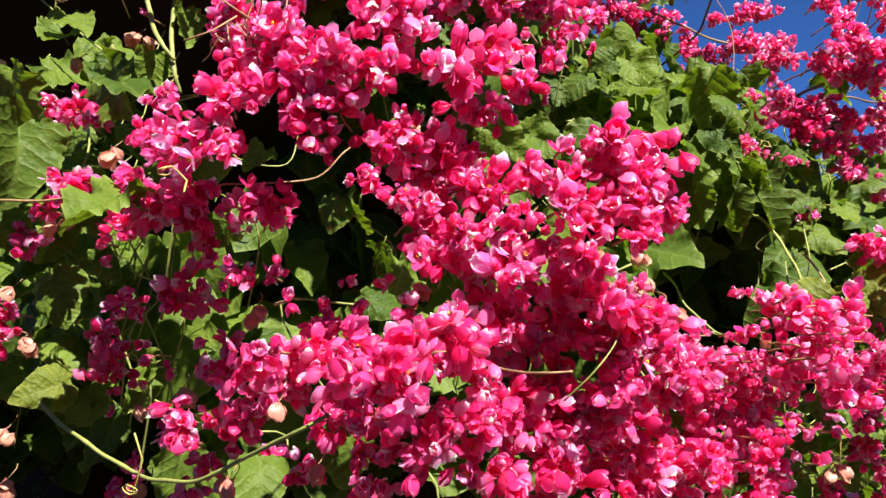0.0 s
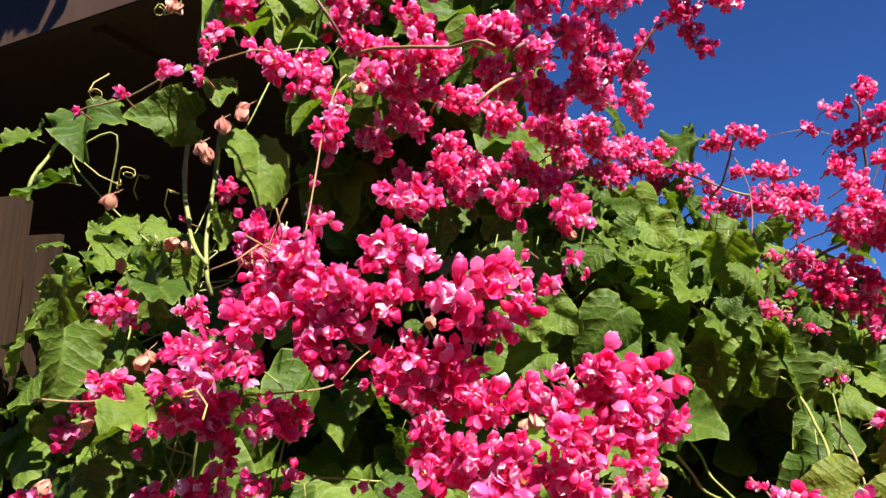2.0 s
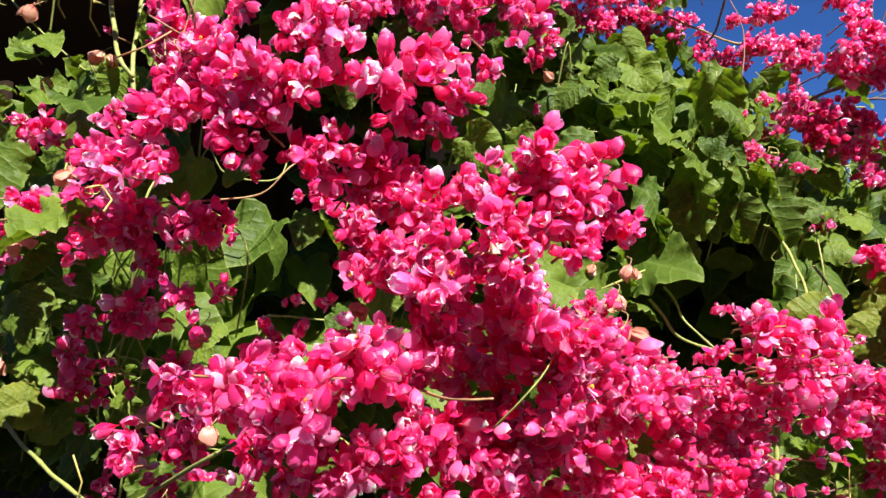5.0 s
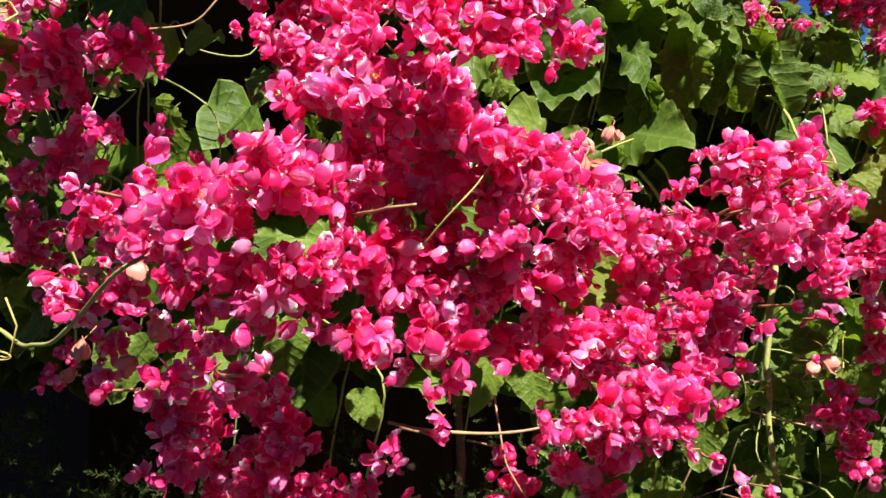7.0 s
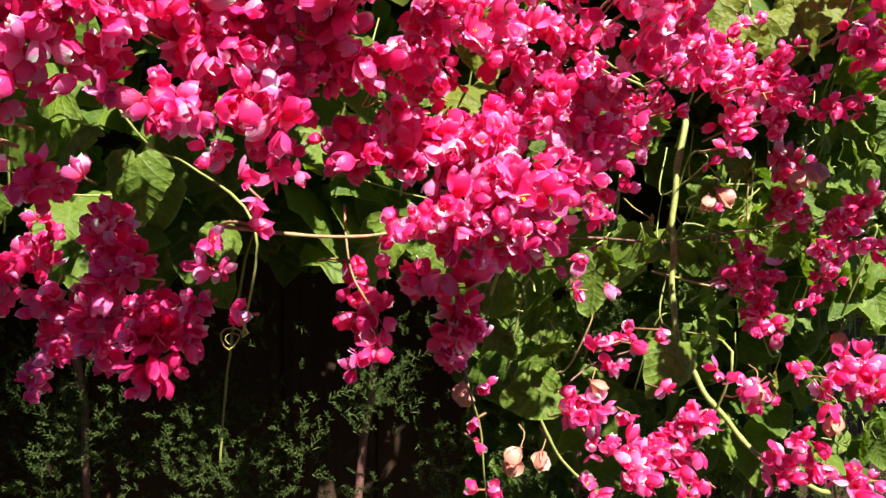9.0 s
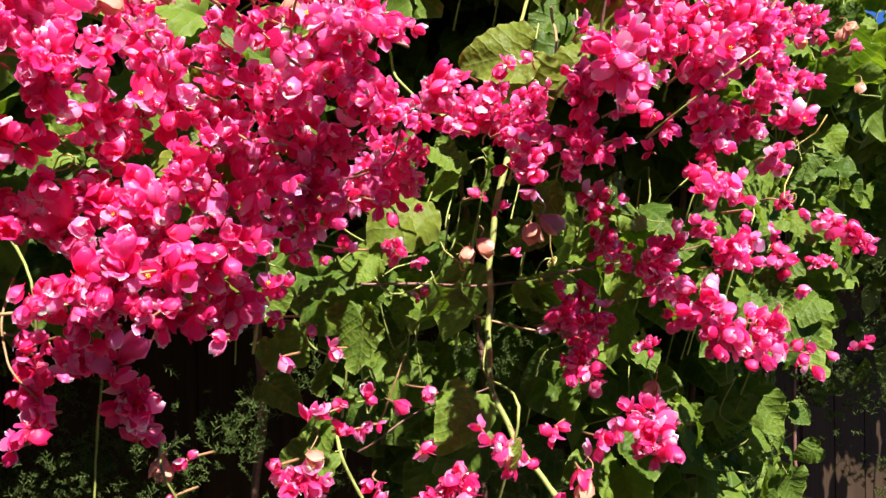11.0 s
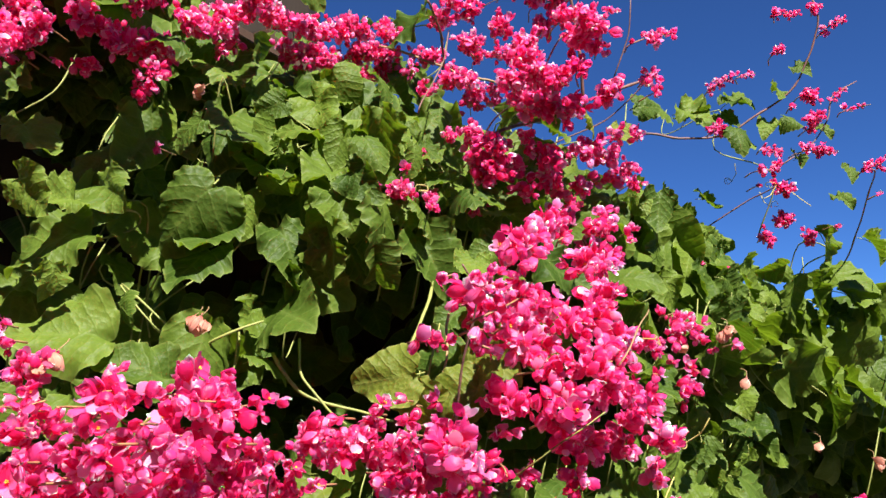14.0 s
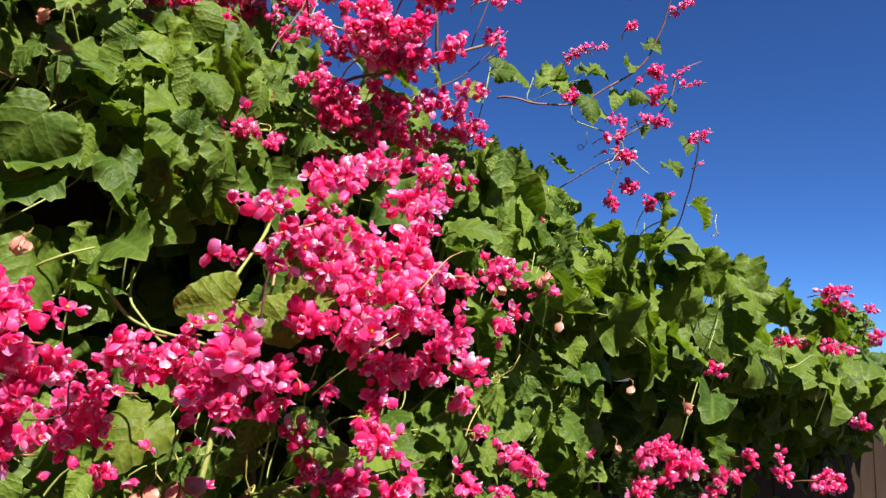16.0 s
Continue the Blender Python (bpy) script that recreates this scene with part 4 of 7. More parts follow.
vine_shoot([
    (0.456, 0.944, 1.695, 0.039, 79),
])
vine_shoot([
    (0.659, 1.108, 1.658, 0.045, 69),
])
vine_shoot([
    (0.810, 1.094, 1.534, 0.079, 10),
    (0.834, 1.103, 1.479, 0.057, 34),
    (0.854, 1.131, 1.511, 0.064, 68),
    (0.902, 1.161, 1.498, 0.060, 67),
    (0.920, 1.204, 1.557, 0.079, 39),
    (0.923, 1.196, 1.618, 0.064, 47),
    (0.969, 1.211, 1.615, 0.079, 20),
    (1.019, 1.209, 1.590, 0.070, 44),
])
vine_shoot([
    (0.856, 1.175, 1.617, 0.071, 112),
    (0.841, 1.159, 1.575, 0.075, 97),
    (0.891, 1.164, 1.653, 0.062, 43),
    (0.911, 1.120, 1.682, 0.037, 55),
    (0.886, 1.215, 1.692, 0.058, 95),
])
vine_shoot([
    (0.727, 1.232, 1.908, 0.044, 20),
    (0.786, 1.206, 1.922, 0.034, 87),
    (0.768, 1.164, 1.849, 0.041, 80),
    (0.840, 1.153, 1.811, 0.024, 114),
])
vine_shoot([
    (0.636, 1.102, 1.877, 0.039, 0),
])
vine_shoot([
    (0.583, 0.973, 1.631, 0.055, 10),
])
vine_shoot([
    (1.043, 1.209, 1.566, 0.079, 20),
    (1.062, 1.178, 1.556, 0.068, 4),
    (1.078, 1.164, 1.531, 0.067, 107),
    (1.117, 1.159, 1.540, 0.059, 74),
    (1.084, 1.148, 1.483, 0.066, 76),
    (1.102, 1.156, 1.436, 0.066, 93),
    (1.163, 1.158, 1.484, 0.067, 119),
])
vine_shoot([
    (0.996, 1.221, 1.523, 0.070, 123),
    (1.015, 1.175, 1.474, 0.076, 30),
    (0.927, 1.143, 1.419, 0.065, 117),
    (0.923, 1.119, 1.347, 0.055, 75),
])
sprig_leaf(0.654, 1.143, 1.893, 0.048, 350)
sprig_leaf(0.725, 1.213, 1.899, 0.047, 30)
sprig_leaf(0.792, 1.214, 1.860, 0.030, 80)
sprig_leaf(0.771, 1.212, 1.891, 0.029, 60)
sprig_leaf(0.840, 1.202, 1.925, 0.025, 100)
sprig_leaf(0.876, 1.200, 1.963, 0.024, 60)
sprig_leaf(0.860, 1.209, 1.888, 0.025, 20)
sprig_leaf(0.898, 1.204, 1.868, 0.023, 70)
sprig_leaf(0.911, 1.164, 1.796, 0.022, 100)
sprig_leaf(0.854, 1.065, 1.734, 0.024, 60)
sprig_leaf(0.821, 1.205, 1.878, 0.028, 120)
sprig_leaf(0.783, 1.205, 1.919, 0.038, 340)


def wild_shoot(x, z, heading, count):
    """A shoot that wanders over the front of the foliage."""
    leaves = []
    for _ in range(count):
        heading += rng.gauss(0, 0.35)
        x += math.cos(heading) * 0.034
        z -= math.sin(heading) * 0.034
        if z > crest(x) - 0.045:
            z = crest(x) - 0.045
        if in_gap(x, z) or 0.06 < x < 0.58 and 1.4 < z < 1.72 or z < (1.0 if x > 0.15 else 1.3) or -0.18 < x < 0.03 and z > 1.62 or x > 0.8 and z < crest(x) - 0.13:
            continue
        size = rng.uniform(0.026, 0.058)
        leaves.append((x + rng.gauss(0, 0.015), face_y(x, z) + rng.uniform(-0.025, 0.05), z + rng.gauss(0, 0.015), size, rng.gauss(85, 40)))
    if leaves:
        vine_shoot(leaves, near=False)


for k in range(72):
    x = rng.uniform(-0.6, 1.7) if k % 3 else rng.uniform(0.1, 0.9)
    low = 1.05 if k % 2 else crest(x) - 0.35
    wild_shoot(x, rng.uniform(low, crest(x)), rng.uniform(0.2, 2.9), 10)

for k in range(9):
    wild_shoot(rng.uniform(-0.5, -0.22), rng.uniform(1.5, 1.88), rng.uniform(0.2, 2.9), 9)

for k in range(16):
    x = rng.uniform(0.0, 0.6)
    wild_shoot(x, crest(x) - rng.uniform(0.05, 0.22), rng.uniform(0.2, 2.9), 9)

# shoot added out of view on top of the eave, to dapple the fascia with shade
vine_shoot([(-0.8 + 0.026 * k + rng.uniform(-0.02, 0.02), 0.78 - 0.006 * k + rng.uniform(-0.03, 0.03), 2.43 + rng.uniform(-0.03, 0.07), rng.uniform(0.06, 0.09), rng.gauss(90, 40)) for k in range(15)], "unseen coral vine shoot on top of the eave, added to shade the fascia")

# ---- bare stems ----
vine_stem([(0.345, 0.806, 1.447), (0.333, 0.795, 1.397), (0.329, 0.785, 1.348), (0.327, 0.775, 1.296), (0.332, 0.767, 1.264), (0.349, 0.758, 1.228), (0.367, 0.751, 1.202), (0.387, 0.743, 1.179), (0.429, 0.737, 1.156)], 0.0040, stem_green)
vine_stem([(0.056, 0.485, 1.364), (0.087, 0.492, 1.361), (0.109, 0.500, 1.361), (0.126, 0.507, 1.363)], 0.0014, stem_tan)
vine_stem([(0.099, 0.510, 1.357), (0.102, 0.507, 1.342), (0.108, 0.504, 1.331)], 0.0009, stem_tan)
vine_stem([(0.236, 0.763, 1.354), (0.287, 0.788, 1.351), (0.336, 0.814, 1.348), (0.398, 0.841, 1.357), (0.459, 0.867, 1.364), (0.510, 0.893, 1.372)], 0.0015, stem_brown)
vine_stem([(0.334, 0.796, 1.318), (0.357, 0.801, 1.311), (0.380, 0.805, 1.308)], 0.0015, stem_tan)
vine_stem([(-0.106, 0.991, 1.337), (-0.128, 0.994, 1.238), (-0.138, 0.998, 1.164), (-0.147, 1.002, 1.088)], 0.0025, stem_green)
vine_stem([(0.162, 0.545, 1.270), (0.167, 0.552, 1.249), (0.169, 0.559, 1.221)], 0.0010, stem_green)
vine_stem([(0.211, 0.753, 1.214), (0.228, 0.760, 1.174), (0.251, 0.768, 1.147)], 0.0021, stem_green)
vine_stem([(0.254, 0.757, 1.279), (0.239, 0.770, 1.243), (0.228, 0.784, 1.236)], 0.0012, stem_tan)
vine_stem([(0.232, 0.774, 1.223), (0.268, 0.795, 1.244), (0.317, 0.818, 1.255)], 0.0012, stem_brown)
vine_stem([(-0.309, 0.589, 1.452), (-0.274, 0.563, 1.434), (-0.241, 0.537, 1.422), (-0.208, 0.510, 1.413), (-0.174, 0.483, 1.410), (-0.141, 0.455, 1.416), (-0.105, 0.426, 1.433), (-0.072, 0.396, 1.451)], 0.0021, stem_green)
vine_stem([(-0.138, 0.484, 1.594), (-0.111, 0.491, 1.596), (-0.082, 0.497, 1.601), (-0.065, 0.502, 1.619)], 0.0010, stem_tan)
vine_stem([(0.234, 0.809, 1.533), (0.251, 0.818, 1.512), (0.284, 0.827, 1.500), (0.311, 0.836, 1.491)], 0.0024, stem_green)
vine_stem([(0.367, 0.869, 1.625), (0.366, 0.813, 1.587), (0.356, 0.757, 1.547)], 0.0024, stem_green)
vine_stem([(-0.318, 0.546, 1.594), (-0.279, 0.534, 1.592), (-0.250, 0.521, 1.592)], 0.0014, stem_tan)
vine_stem([(0.037, 0.425, 1.479), (0.045, 0.413, 1.478), (0.055, 0.401, 1.479)], 0.0012, stem_tan)
vine_stem([(0.080, 0.416, 1.477), (0.092, 0.420, 1.490), (0.098, 0.426, 1.499)], 0.0007, stem_green)
vine_stem([(0.227, 0.683, 1.431), (0.252, 0.659, 1.434), (0.275, 0.635, 1.441), (0.287, 0.609, 1.461)], 0.0011, stem_brown)
vine_stem([(-0.078, 0.550, 1.886), (-0.041, 0.521, 1.872), (-0.003, 0.492, 1.855), (0.022, 0.461, 1.842)], 0.0024, stem_tan)
vine_stem([(0.031, 0.536, 1.839), (0.059, 0.569, 1.870), (0.086, 0.602, 1.902)], 0.0021, stem_tan)
vine_stem([(0.060, 0.544, 1.886), (0.097, 0.592, 1.920), (0.140, 0.637, 1.967)], 0.0027, stem_brown)
vine_stem([(-0.147, 0.499, 1.987), (-0.137, 0.500, 1.958), (-0.119, 0.503, 1.926), (-0.098, 0.506, 1.894)], 0.0025, stem_brown)
vine_stem([(-0.246, 0.603, 1.825), (-0.238, 0.588, 1.780), (-0.224, 0.572, 1.739), (-0.207, 0.551, 1.714)], 0.0031, stem_green)
vine_stem([(-0.217, 0.612, 1.839), (-0.214, 0.592, 1.792), (-0.209, 0.574, 1.739), (-0.199, 0.554, 1.695)], 0.0031, stem_green)
vine_stem([(-0.340, 0.590, 1.857), (-0.292, 0.573, 1.860), (-0.246, 0.553, 1.870), (-0.217, 0.536, 1.867), (-0.164, 0.518, 1.871)], 0.0013, stem_tan)
vine_stem([(-0.089, 0.511, 1.834), (-0.097, 0.499, 1.789), (-0.098, 0.487, 1.744), (-0.101, 0.476, 1.697)], 0.0011, stem_tan)
vine_stem([(-0.415, 0.642, 1.806), (-0.411, 0.656, 1.835), (-0.414, 0.672, 1.856)], 0.0029, stem_green)
vine_stem([(0.335, 1.104, 1.899), (0.364, 1.056, 1.921), (0.367, 1.004, 1.948), (0.360, 0.956, 1.960)], 0.0025, stem_brown)
vine_stem([(0.428, 1.105, 1.925), (0.391, 1.092, 1.931), (0.294, 1.066, 1.962)], 0.0026, stem_tan)
vine_stem([(0.433, 0.908, 1.784), (0.510, 0.958, 1.824), (0.605, 1.006, 1.875)], 0.0030, stem_brown)
vine_stem([(0.537, 0.979, 1.853), (0.530, 0.961, 1.912), (0.521, 0.938, 1.986)], 0.0031, stem_brown)
vine_stem([(0.183, 0.717, 1.953), (0.208, 0.705, 1.987), (0.239, 0.700, 1.997), (0.257, 0.694, 2.007)], 0.0019, stem_brown)
vine_stem([(0.437, 0.977, 1.975), (0.465, 0.966, 1.974), (0.491, 0.959, 1.962)], 0.0008, stem_tan)
vine_stem([(0.405, 0.633, 1.504), (0.409, 0.624, 1.531), (0.417, 0.615, 1.560), (0.421, 0.607, 1.577), (0.418, 0.599, 1.582)], 0.0013, stem_brown)
vine_stem([(0.386, 0.790, 1.566), (0.387, 0.769, 1.540), (0.383, 0.747, 1.514)], 0.0018, stem_tan)
vine_stem([(0.248, 0.814, 1.546), (0.255, 0.802, 1.525), (0.277, 0.793, 1.502), (0.288, 0.781, 1.494)], 0.0019, stem_green)
vine_stem([(0.256, 0.494, 1.498), (0.238, 0.541, 1.484), (0.213, 0.588, 1.458), (0.182, 0.635, 1.427)], 0.0009, stem_green)
vine_stem([(0.179, 0.788, 1.561), (0.199, 0.790, 1.570)], 0.0020, stem_green)
vine_stem([(0.454, 0.648, 1.465), (0.471, 0.641, 1.478), (0.486, 0.634, 1.488)], 0.0008, stem_green)
vine_stem([(0.656, 1.203, 1.873), (0.706, 1.207, 1.866), (0.764, 1.209, 1.871), (0.815, 1.207, 1.901), (0.858, 1.204, 1.930), (0.884, 1.196, 1.979), (0.897, 1.189, 2.020), (0.897, 1.185, 2.045)], 0.0023, stem_brown)
vine_stem([(0.837, 1.191, 1.822), (0.873, 1.197, 1.844), (0.902, 1.200, 1.883), (0.914, 1.203, 1.919), (0.943, 1.209, 1.938)], 0.0015, stem_brown)
vine_stem([(0.899, 1.280, 1.643), (0.904, 1.214, 1.668), (0.899, 1.145, 1.705), (0.888, 1.076, 1.743), (0.868, 1.012, 1.753)], 0.0016, stem_brown)
vine_stem([(0.738, 1.218, 1.742), (0.780, 1.201, 1.767), (0.800, 1.186, 1.775), (0.819, 1.171, 1.784)], 0.0015, stem_brown)
vine_stem([(0.434, 0.938, 1.812), (0.472, 0.891, 1.826), (0.494, 0.841, 1.849)], 0.0015, stem_brown)
vine_stem([(0.510, 1.023, 1.810), (0.566, 1.017, 1.832), (0.601, 1.008, 1.861), (0.614, 1.001, 1.877)], 0.0013, stem_brown)
vine_stem([(0.517, 0.904, 1.863), (0.522, 0.886, 1.901), (0.525, 0.869, 1.926)], 0.0013, stem_brown)
vine_stem([(0.592, 1.081, 1.922), (0.608, 1.074, 1.966), (0.612, 1.068, 2.004)], 0.0014, stem_brown)
vine_stem([(0.354, 0.901, 1.820), (0.374, 0.956, 1.890), (0.376, 1.010, 1.952)], 0.0012, stem_brown)
vine_stem([(0.522, 0.663, 1.538), (0.539, 0.704, 1.561), (0.553, 0.747, 1.573)], 0.0009, stem_tan)

# ---- pink sprays ----
# bank under the eave, crest
flower_spray((-0.331, 0.502, 1.989, -0.324, 0.505, 1.982, 0.0092), (-0.292, 0.524, 1.987, -0.267, 0.551, 1.970, 0.0048))
flower_spray((-0.165, 0.533, 1.972, -0.188, 0.536, 1.925, 0.0103), (-0.175, 0.532, 1.945, -0.190, 0.537, 1.908, 0.0097), (-0.190, 0.531, 1.903, -0.197, 0.514, 1.865, 0.0074))
flower_spray((-0.191, 0.492, 1.839, -0.188, 0.490, 1.830, 0.0037), (-0.210, 0.467, 1.829, -0.206, 0.468, 1.826, 0.0058), (-0.254, 0.494, 1.825, -0.247, 0.487, 1.820, 0.0046))
flower_spray((-0.350, 0.600, 1.862, -0.344, 0.594, 1.858, 0.0033))
flower_spray((-0.164, 0.531, 1.874, -0.130, 0.516, 1.858, 0.0098), (-0.125, 0.536, 1.870, -0.104, 0.521, 1.844, 0.0098), (-0.122, 0.508, 1.845, -0.119, 0.513, 1.844, 0.0062))
flower_spray((-0.091, 0.514, 1.825, -0.087, 0.509, 1.808, 0.0065), (-0.090, 0.497, 1.791, -0.090, 0.518, 1.784, 0.0073), (-0.113, 0.543, 1.746, -0.109, 0.541, 1.743, 0.0038))
flower_spray((-0.124, 0.582, 1.782, -0.121, 0.581, 1.780, 0.0046))
flower_spray((-0.096, 0.472, 1.709, -0.072, 0.431, 1.701, 0.0048), (-0.107, 0.459, 1.685, -0.083, 0.436, 1.673, 0.0086), (-0.128, 0.464, 1.670, -0.107, 0.463, 1.661, 0.0121))
flower_spray((-0.111, 0.536, 1.998, -0.080, 0.540, 2.002, 0.0131), (-0.097, 0.547, 1.981, -0.066, 0.553, 1.971, 0.0184), (-0.126, 0.541, 1.957, -0.111, 0.544, 1.962, 0.0083))
flower_spray((-0.054, 0.545, 1.995, -0.028, 0.548, 1.984, 0.0183), (-0.028, 0.551, 1.962, 0.010, 0.546, 1.945, 0.0165), (-0.000, 0.539, 1.992, 0.026, 0.538, 1.963, 0.0154))
flower_spray((0.057, 0.530, 1.983, 0.077, 0.533, 1.970, 0.0151), (0.051, 0.536, 1.949, 0.071, 0.545, 1.931, 0.0151), (0.066, 0.548, 1.915, 0.081, 0.545, 1.931, 0.0126))
flower_spray((0.098, 0.536, 1.976, 0.124, 0.542, 1.990, 0.0143), (0.102, 0.544, 1.952, 0.134, 0.552, 1.961, 0.0153), (0.148, 0.553, 1.985, 0.154, 0.558, 1.994, 0.0052))
flower_spray((-0.097, 0.556, 1.944, -0.077, 0.565, 1.925, 0.0147), (-0.107, 0.556, 1.915, -0.087, 0.568, 1.900, 0.0135), (-0.065, 0.563, 1.897, -0.046, 0.550, 1.870, 0.0133))
flower_spray((-0.043, 0.554, 1.929, -0.027, 0.550, 1.909, 0.0133), (-0.025, 0.542, 1.883, -0.002, 0.561, 1.869, 0.0131), (0.016, 0.534, 1.888, 0.045, 0.543, 1.900, 0.0129))
flower_spray((0.115, 0.601, 1.954, 0.140, 0.627, 1.974, 0.0145), (0.097, 0.593, 1.920, 0.142, 0.671, 1.952, 0.0147), (0.115, 0.629, 1.907, 0.147, 0.675, 1.921, 0.0138))
flower_spray((0.155, 0.608, 1.982, 0.160, 0.650, 1.986, 0.0086), (0.180, 0.620, 2.000, 0.202, 0.628, 2.012, 0.0029), (0.180, 0.676, 2.001, 0.183, 0.679, 2.001, 0.0037))
flower_spray((0.055, 0.556, 1.892, 0.080, 0.566, 1.885, 0.0142), (0.028, 0.585, 1.884, 0.048, 0.613, 1.878, 0.0139), (0.070, 0.617, 1.885, 0.092, 0.647, 1.879, 0.0144))
flower_spray((0.152, 0.731, 1.926, 0.115, 0.650, 1.898, 0.0120), (0.081, 0.710, 1.886, 0.114, 0.768, 1.893, 0.0164), (0.056, 0.738, 1.864, 0.068, 0.757, 1.849, 0.0127))
flower_spray((-0.054, 0.567, 1.867, -0.030, 0.621, 1.878, 0.0149), (-0.056, 0.610, 1.851, -0.041, 0.655, 1.862, 0.0112), (-0.080, 0.621, 1.838, -0.076, 0.664, 1.838, 0.0073))
flower_spray((-0.071, 0.525, 1.855, -0.062, 0.530, 1.846, 0.0087))
flower_spray((-0.021, 0.636, 1.884, 0.017, 0.659, 1.889, 0.0148))
flower_spray((-0.020, 0.729, 1.883, -0.009, 0.754, 1.878, 0.0128), (-0.030, 0.711, 1.843, -0.008, 0.746, 1.848, 0.0124), (0.017, 0.748, 1.854, 0.038, 0.705, 1.827, 0.0086))
flower_spray((0.032, 0.719, 1.897, 0.050, 0.715, 1.888, 0.0149))
flower_spray((-0.061, 0.648, 1.812, -0.037, 0.640, 1.797, 0.0100))
flower_spray((-0.041, 0.515, 1.741, -0.026, 0.571, 1.760, 0.0085))
flower_spray((-0.007, 0.734, 1.824, 0.022, 0.661, 1.796, 0.0106))
flower_spray((0.042, 0.597, 1.766, 0.067, 0.562, 1.751, 0.0099), (0.086, 0.544, 1.741, 0.092, 0.523, 1.726, 0.0082))
flower_spray((0.081, 0.774, 1.841, 0.120, 0.795, 1.840, 0.0144))
flower_spray((0.156, 0.863, 1.943, 0.180, 0.960, 1.954, 0.0152))
flower_spray((0.187, 1.024, 1.968, 0.243, 1.063, 1.990, 0.0172), (0.168, 1.012, 1.938, 0.220, 1.042, 1.938, 0.0184))
flower_spray((0.244, 1.078, 1.967, 0.283, 1.105, 1.966, 0.0160), (0.242, 1.084, 1.932, 0.289, 1.104, 1.937, 0.0132))
flower_spray((0.124, 0.833, 1.895, 0.147, 0.908, 1.904, 0.0130))
flower_spray((0.175, 0.723, 1.966, 0.188, 0.755, 1.956, 0.0084), (0.195, 0.719, 1.983, 0.200, 0.719, 1.979, 0.0076), (0.215, 0.701, 1.999, 0.238, 0.691, 1.999, 0.0099))
flower_spray((0.194, 0.802, 1.966, 0.232, 0.924, 1.981, 0.0073))
flower_spray((0.229, 0.681, 2.028, 0.249, 0.678, 2.019, 0.0086), (0.242, 0.676, 2.036, 0.245, 0.676, 2.034, 0.0049), (0.260, 0.678, 2.012, 0.282, 0.686, 2.001, 0.0085))
flower_spray((0.235, 0.703, 1.982, 0.259, 0.708, 1.963, 0.0074))
flower_spray((0.315, 1.128, 1.982, 0.352, 1.138, 1.975, 0.0128), (0.370, 1.142, 1.966, 0.383, 1.144, 1.947, 0.0119), (0.395, 1.149, 1.920, 0.435, 1.136, 1.915, 0.0181))
flower_spray((0.355, 1.062, 1.991, 0.371, 1.026, 1.982, 0.0111), (0.371, 1.004, 1.992, 0.407, 1.008, 1.979, 0.0115))
flower_spray((0.407, 1.109, 1.964, 0.463, 1.094, 1.962, 0.0080), (0.456, 1.135, 1.943, 0.505, 1.154, 1.938, 0.0145), (0.505, 1.128, 1.930, 0.519, 1.094, 1.929, 0.0141))
flower_spray((0.364, 1.155, 1.901, 0.371, 1.158, 1.897, 0.0101))
flower_spray((0.455, 1.093, 1.894, 0.504, 1.067, 1.886, 0.0153), (0.477, 1.078, 1.865, 0.482, 1.073, 1.859, 0.0101))
flower_spray((0.502, 0.884, 2.005, 0.505, 0.889, 1.990, 0.0118), (0.459, 0.905, 1.977, 0.488, 0.905, 1.978, 0.0060), (0.447, 0.923, 1.959, 0.456, 0.940, 1.963, 0.0054))
flower_spray((0.517, 0.893, 1.960, 0.551, 0.888, 1.965, 0.0088), (0.506, 0.902, 1.956, 0.513, 0.903, 1.948, 0.0148), (0.475, 0.922, 1.941, 0.513, 0.909, 1.935, 0.0119))
flower_spray((0.489, 0.929, 1.919, 0.495, 0.929, 1.903, 0.0120), (0.501, 0.875, 1.896, 0.536, 0.863, 1.891, 0.0112), (0.513, 0.850, 1.869, 0.532, 0.852, 1.855, 0.0096))
flower_spray((0.457, 0.863, 1.860, 0.476, 0.859, 1.865, 0.0097), (0.456, 0.850, 1.841, 0.476, 0.839, 1.824, 0.0121), (0.486, 0.859, 1.809, 0.491, 0.860, 1.807, 0.0075))
flower_spray((0.454, 0.904, 1.827, 0.464, 0.883, 1.807, 0.0141), (0.491, 0.871, 1.797, 0.523, 0.870, 1.789, 0.0109), (0.512, 0.847, 1.825, 0.527, 0.850, 1.833, 0.0081))
flower_spray((0.439, 1.046, 1.805, 0.437, 0.954, 1.779, 0.0124), (0.424, 1.065, 1.786, 0.429, 1.064, 1.782, 0.0090))
flower_spray((0.416, 0.881, 1.751, 0.446, 0.871, 1.756, 0.0123), (0.421, 0.885, 1.731, 0.444, 0.873, 1.735, 0.0109), (0.455, 0.898, 1.720, 0.463, 0.904, 1.717, 0.0090))
flower_spray((0.471, 0.900, 1.761, 0.487, 0.895, 1.745, 0.0097), (0.485, 0.909, 1.734, 0.504, 0.930, 1.715, 0.0113), (0.522, 0.912, 1.721, 0.526, 0.911, 1.718, 0.0077))
flower_spray((0.489, 0.917, 1.693, 0.499, 0.920, 1.686, 0.0111), (0.515, 0.920, 1.679, 0.525, 0.920, 1.659, 0.0090))
flower_spray((0.524, 0.886, 1.750, 0.535, 0.891, 1.765, 0.0089))
flower_spray((0.404, 0.954, 1.714, 0.410, 0.952, 1.710, 0.0095))
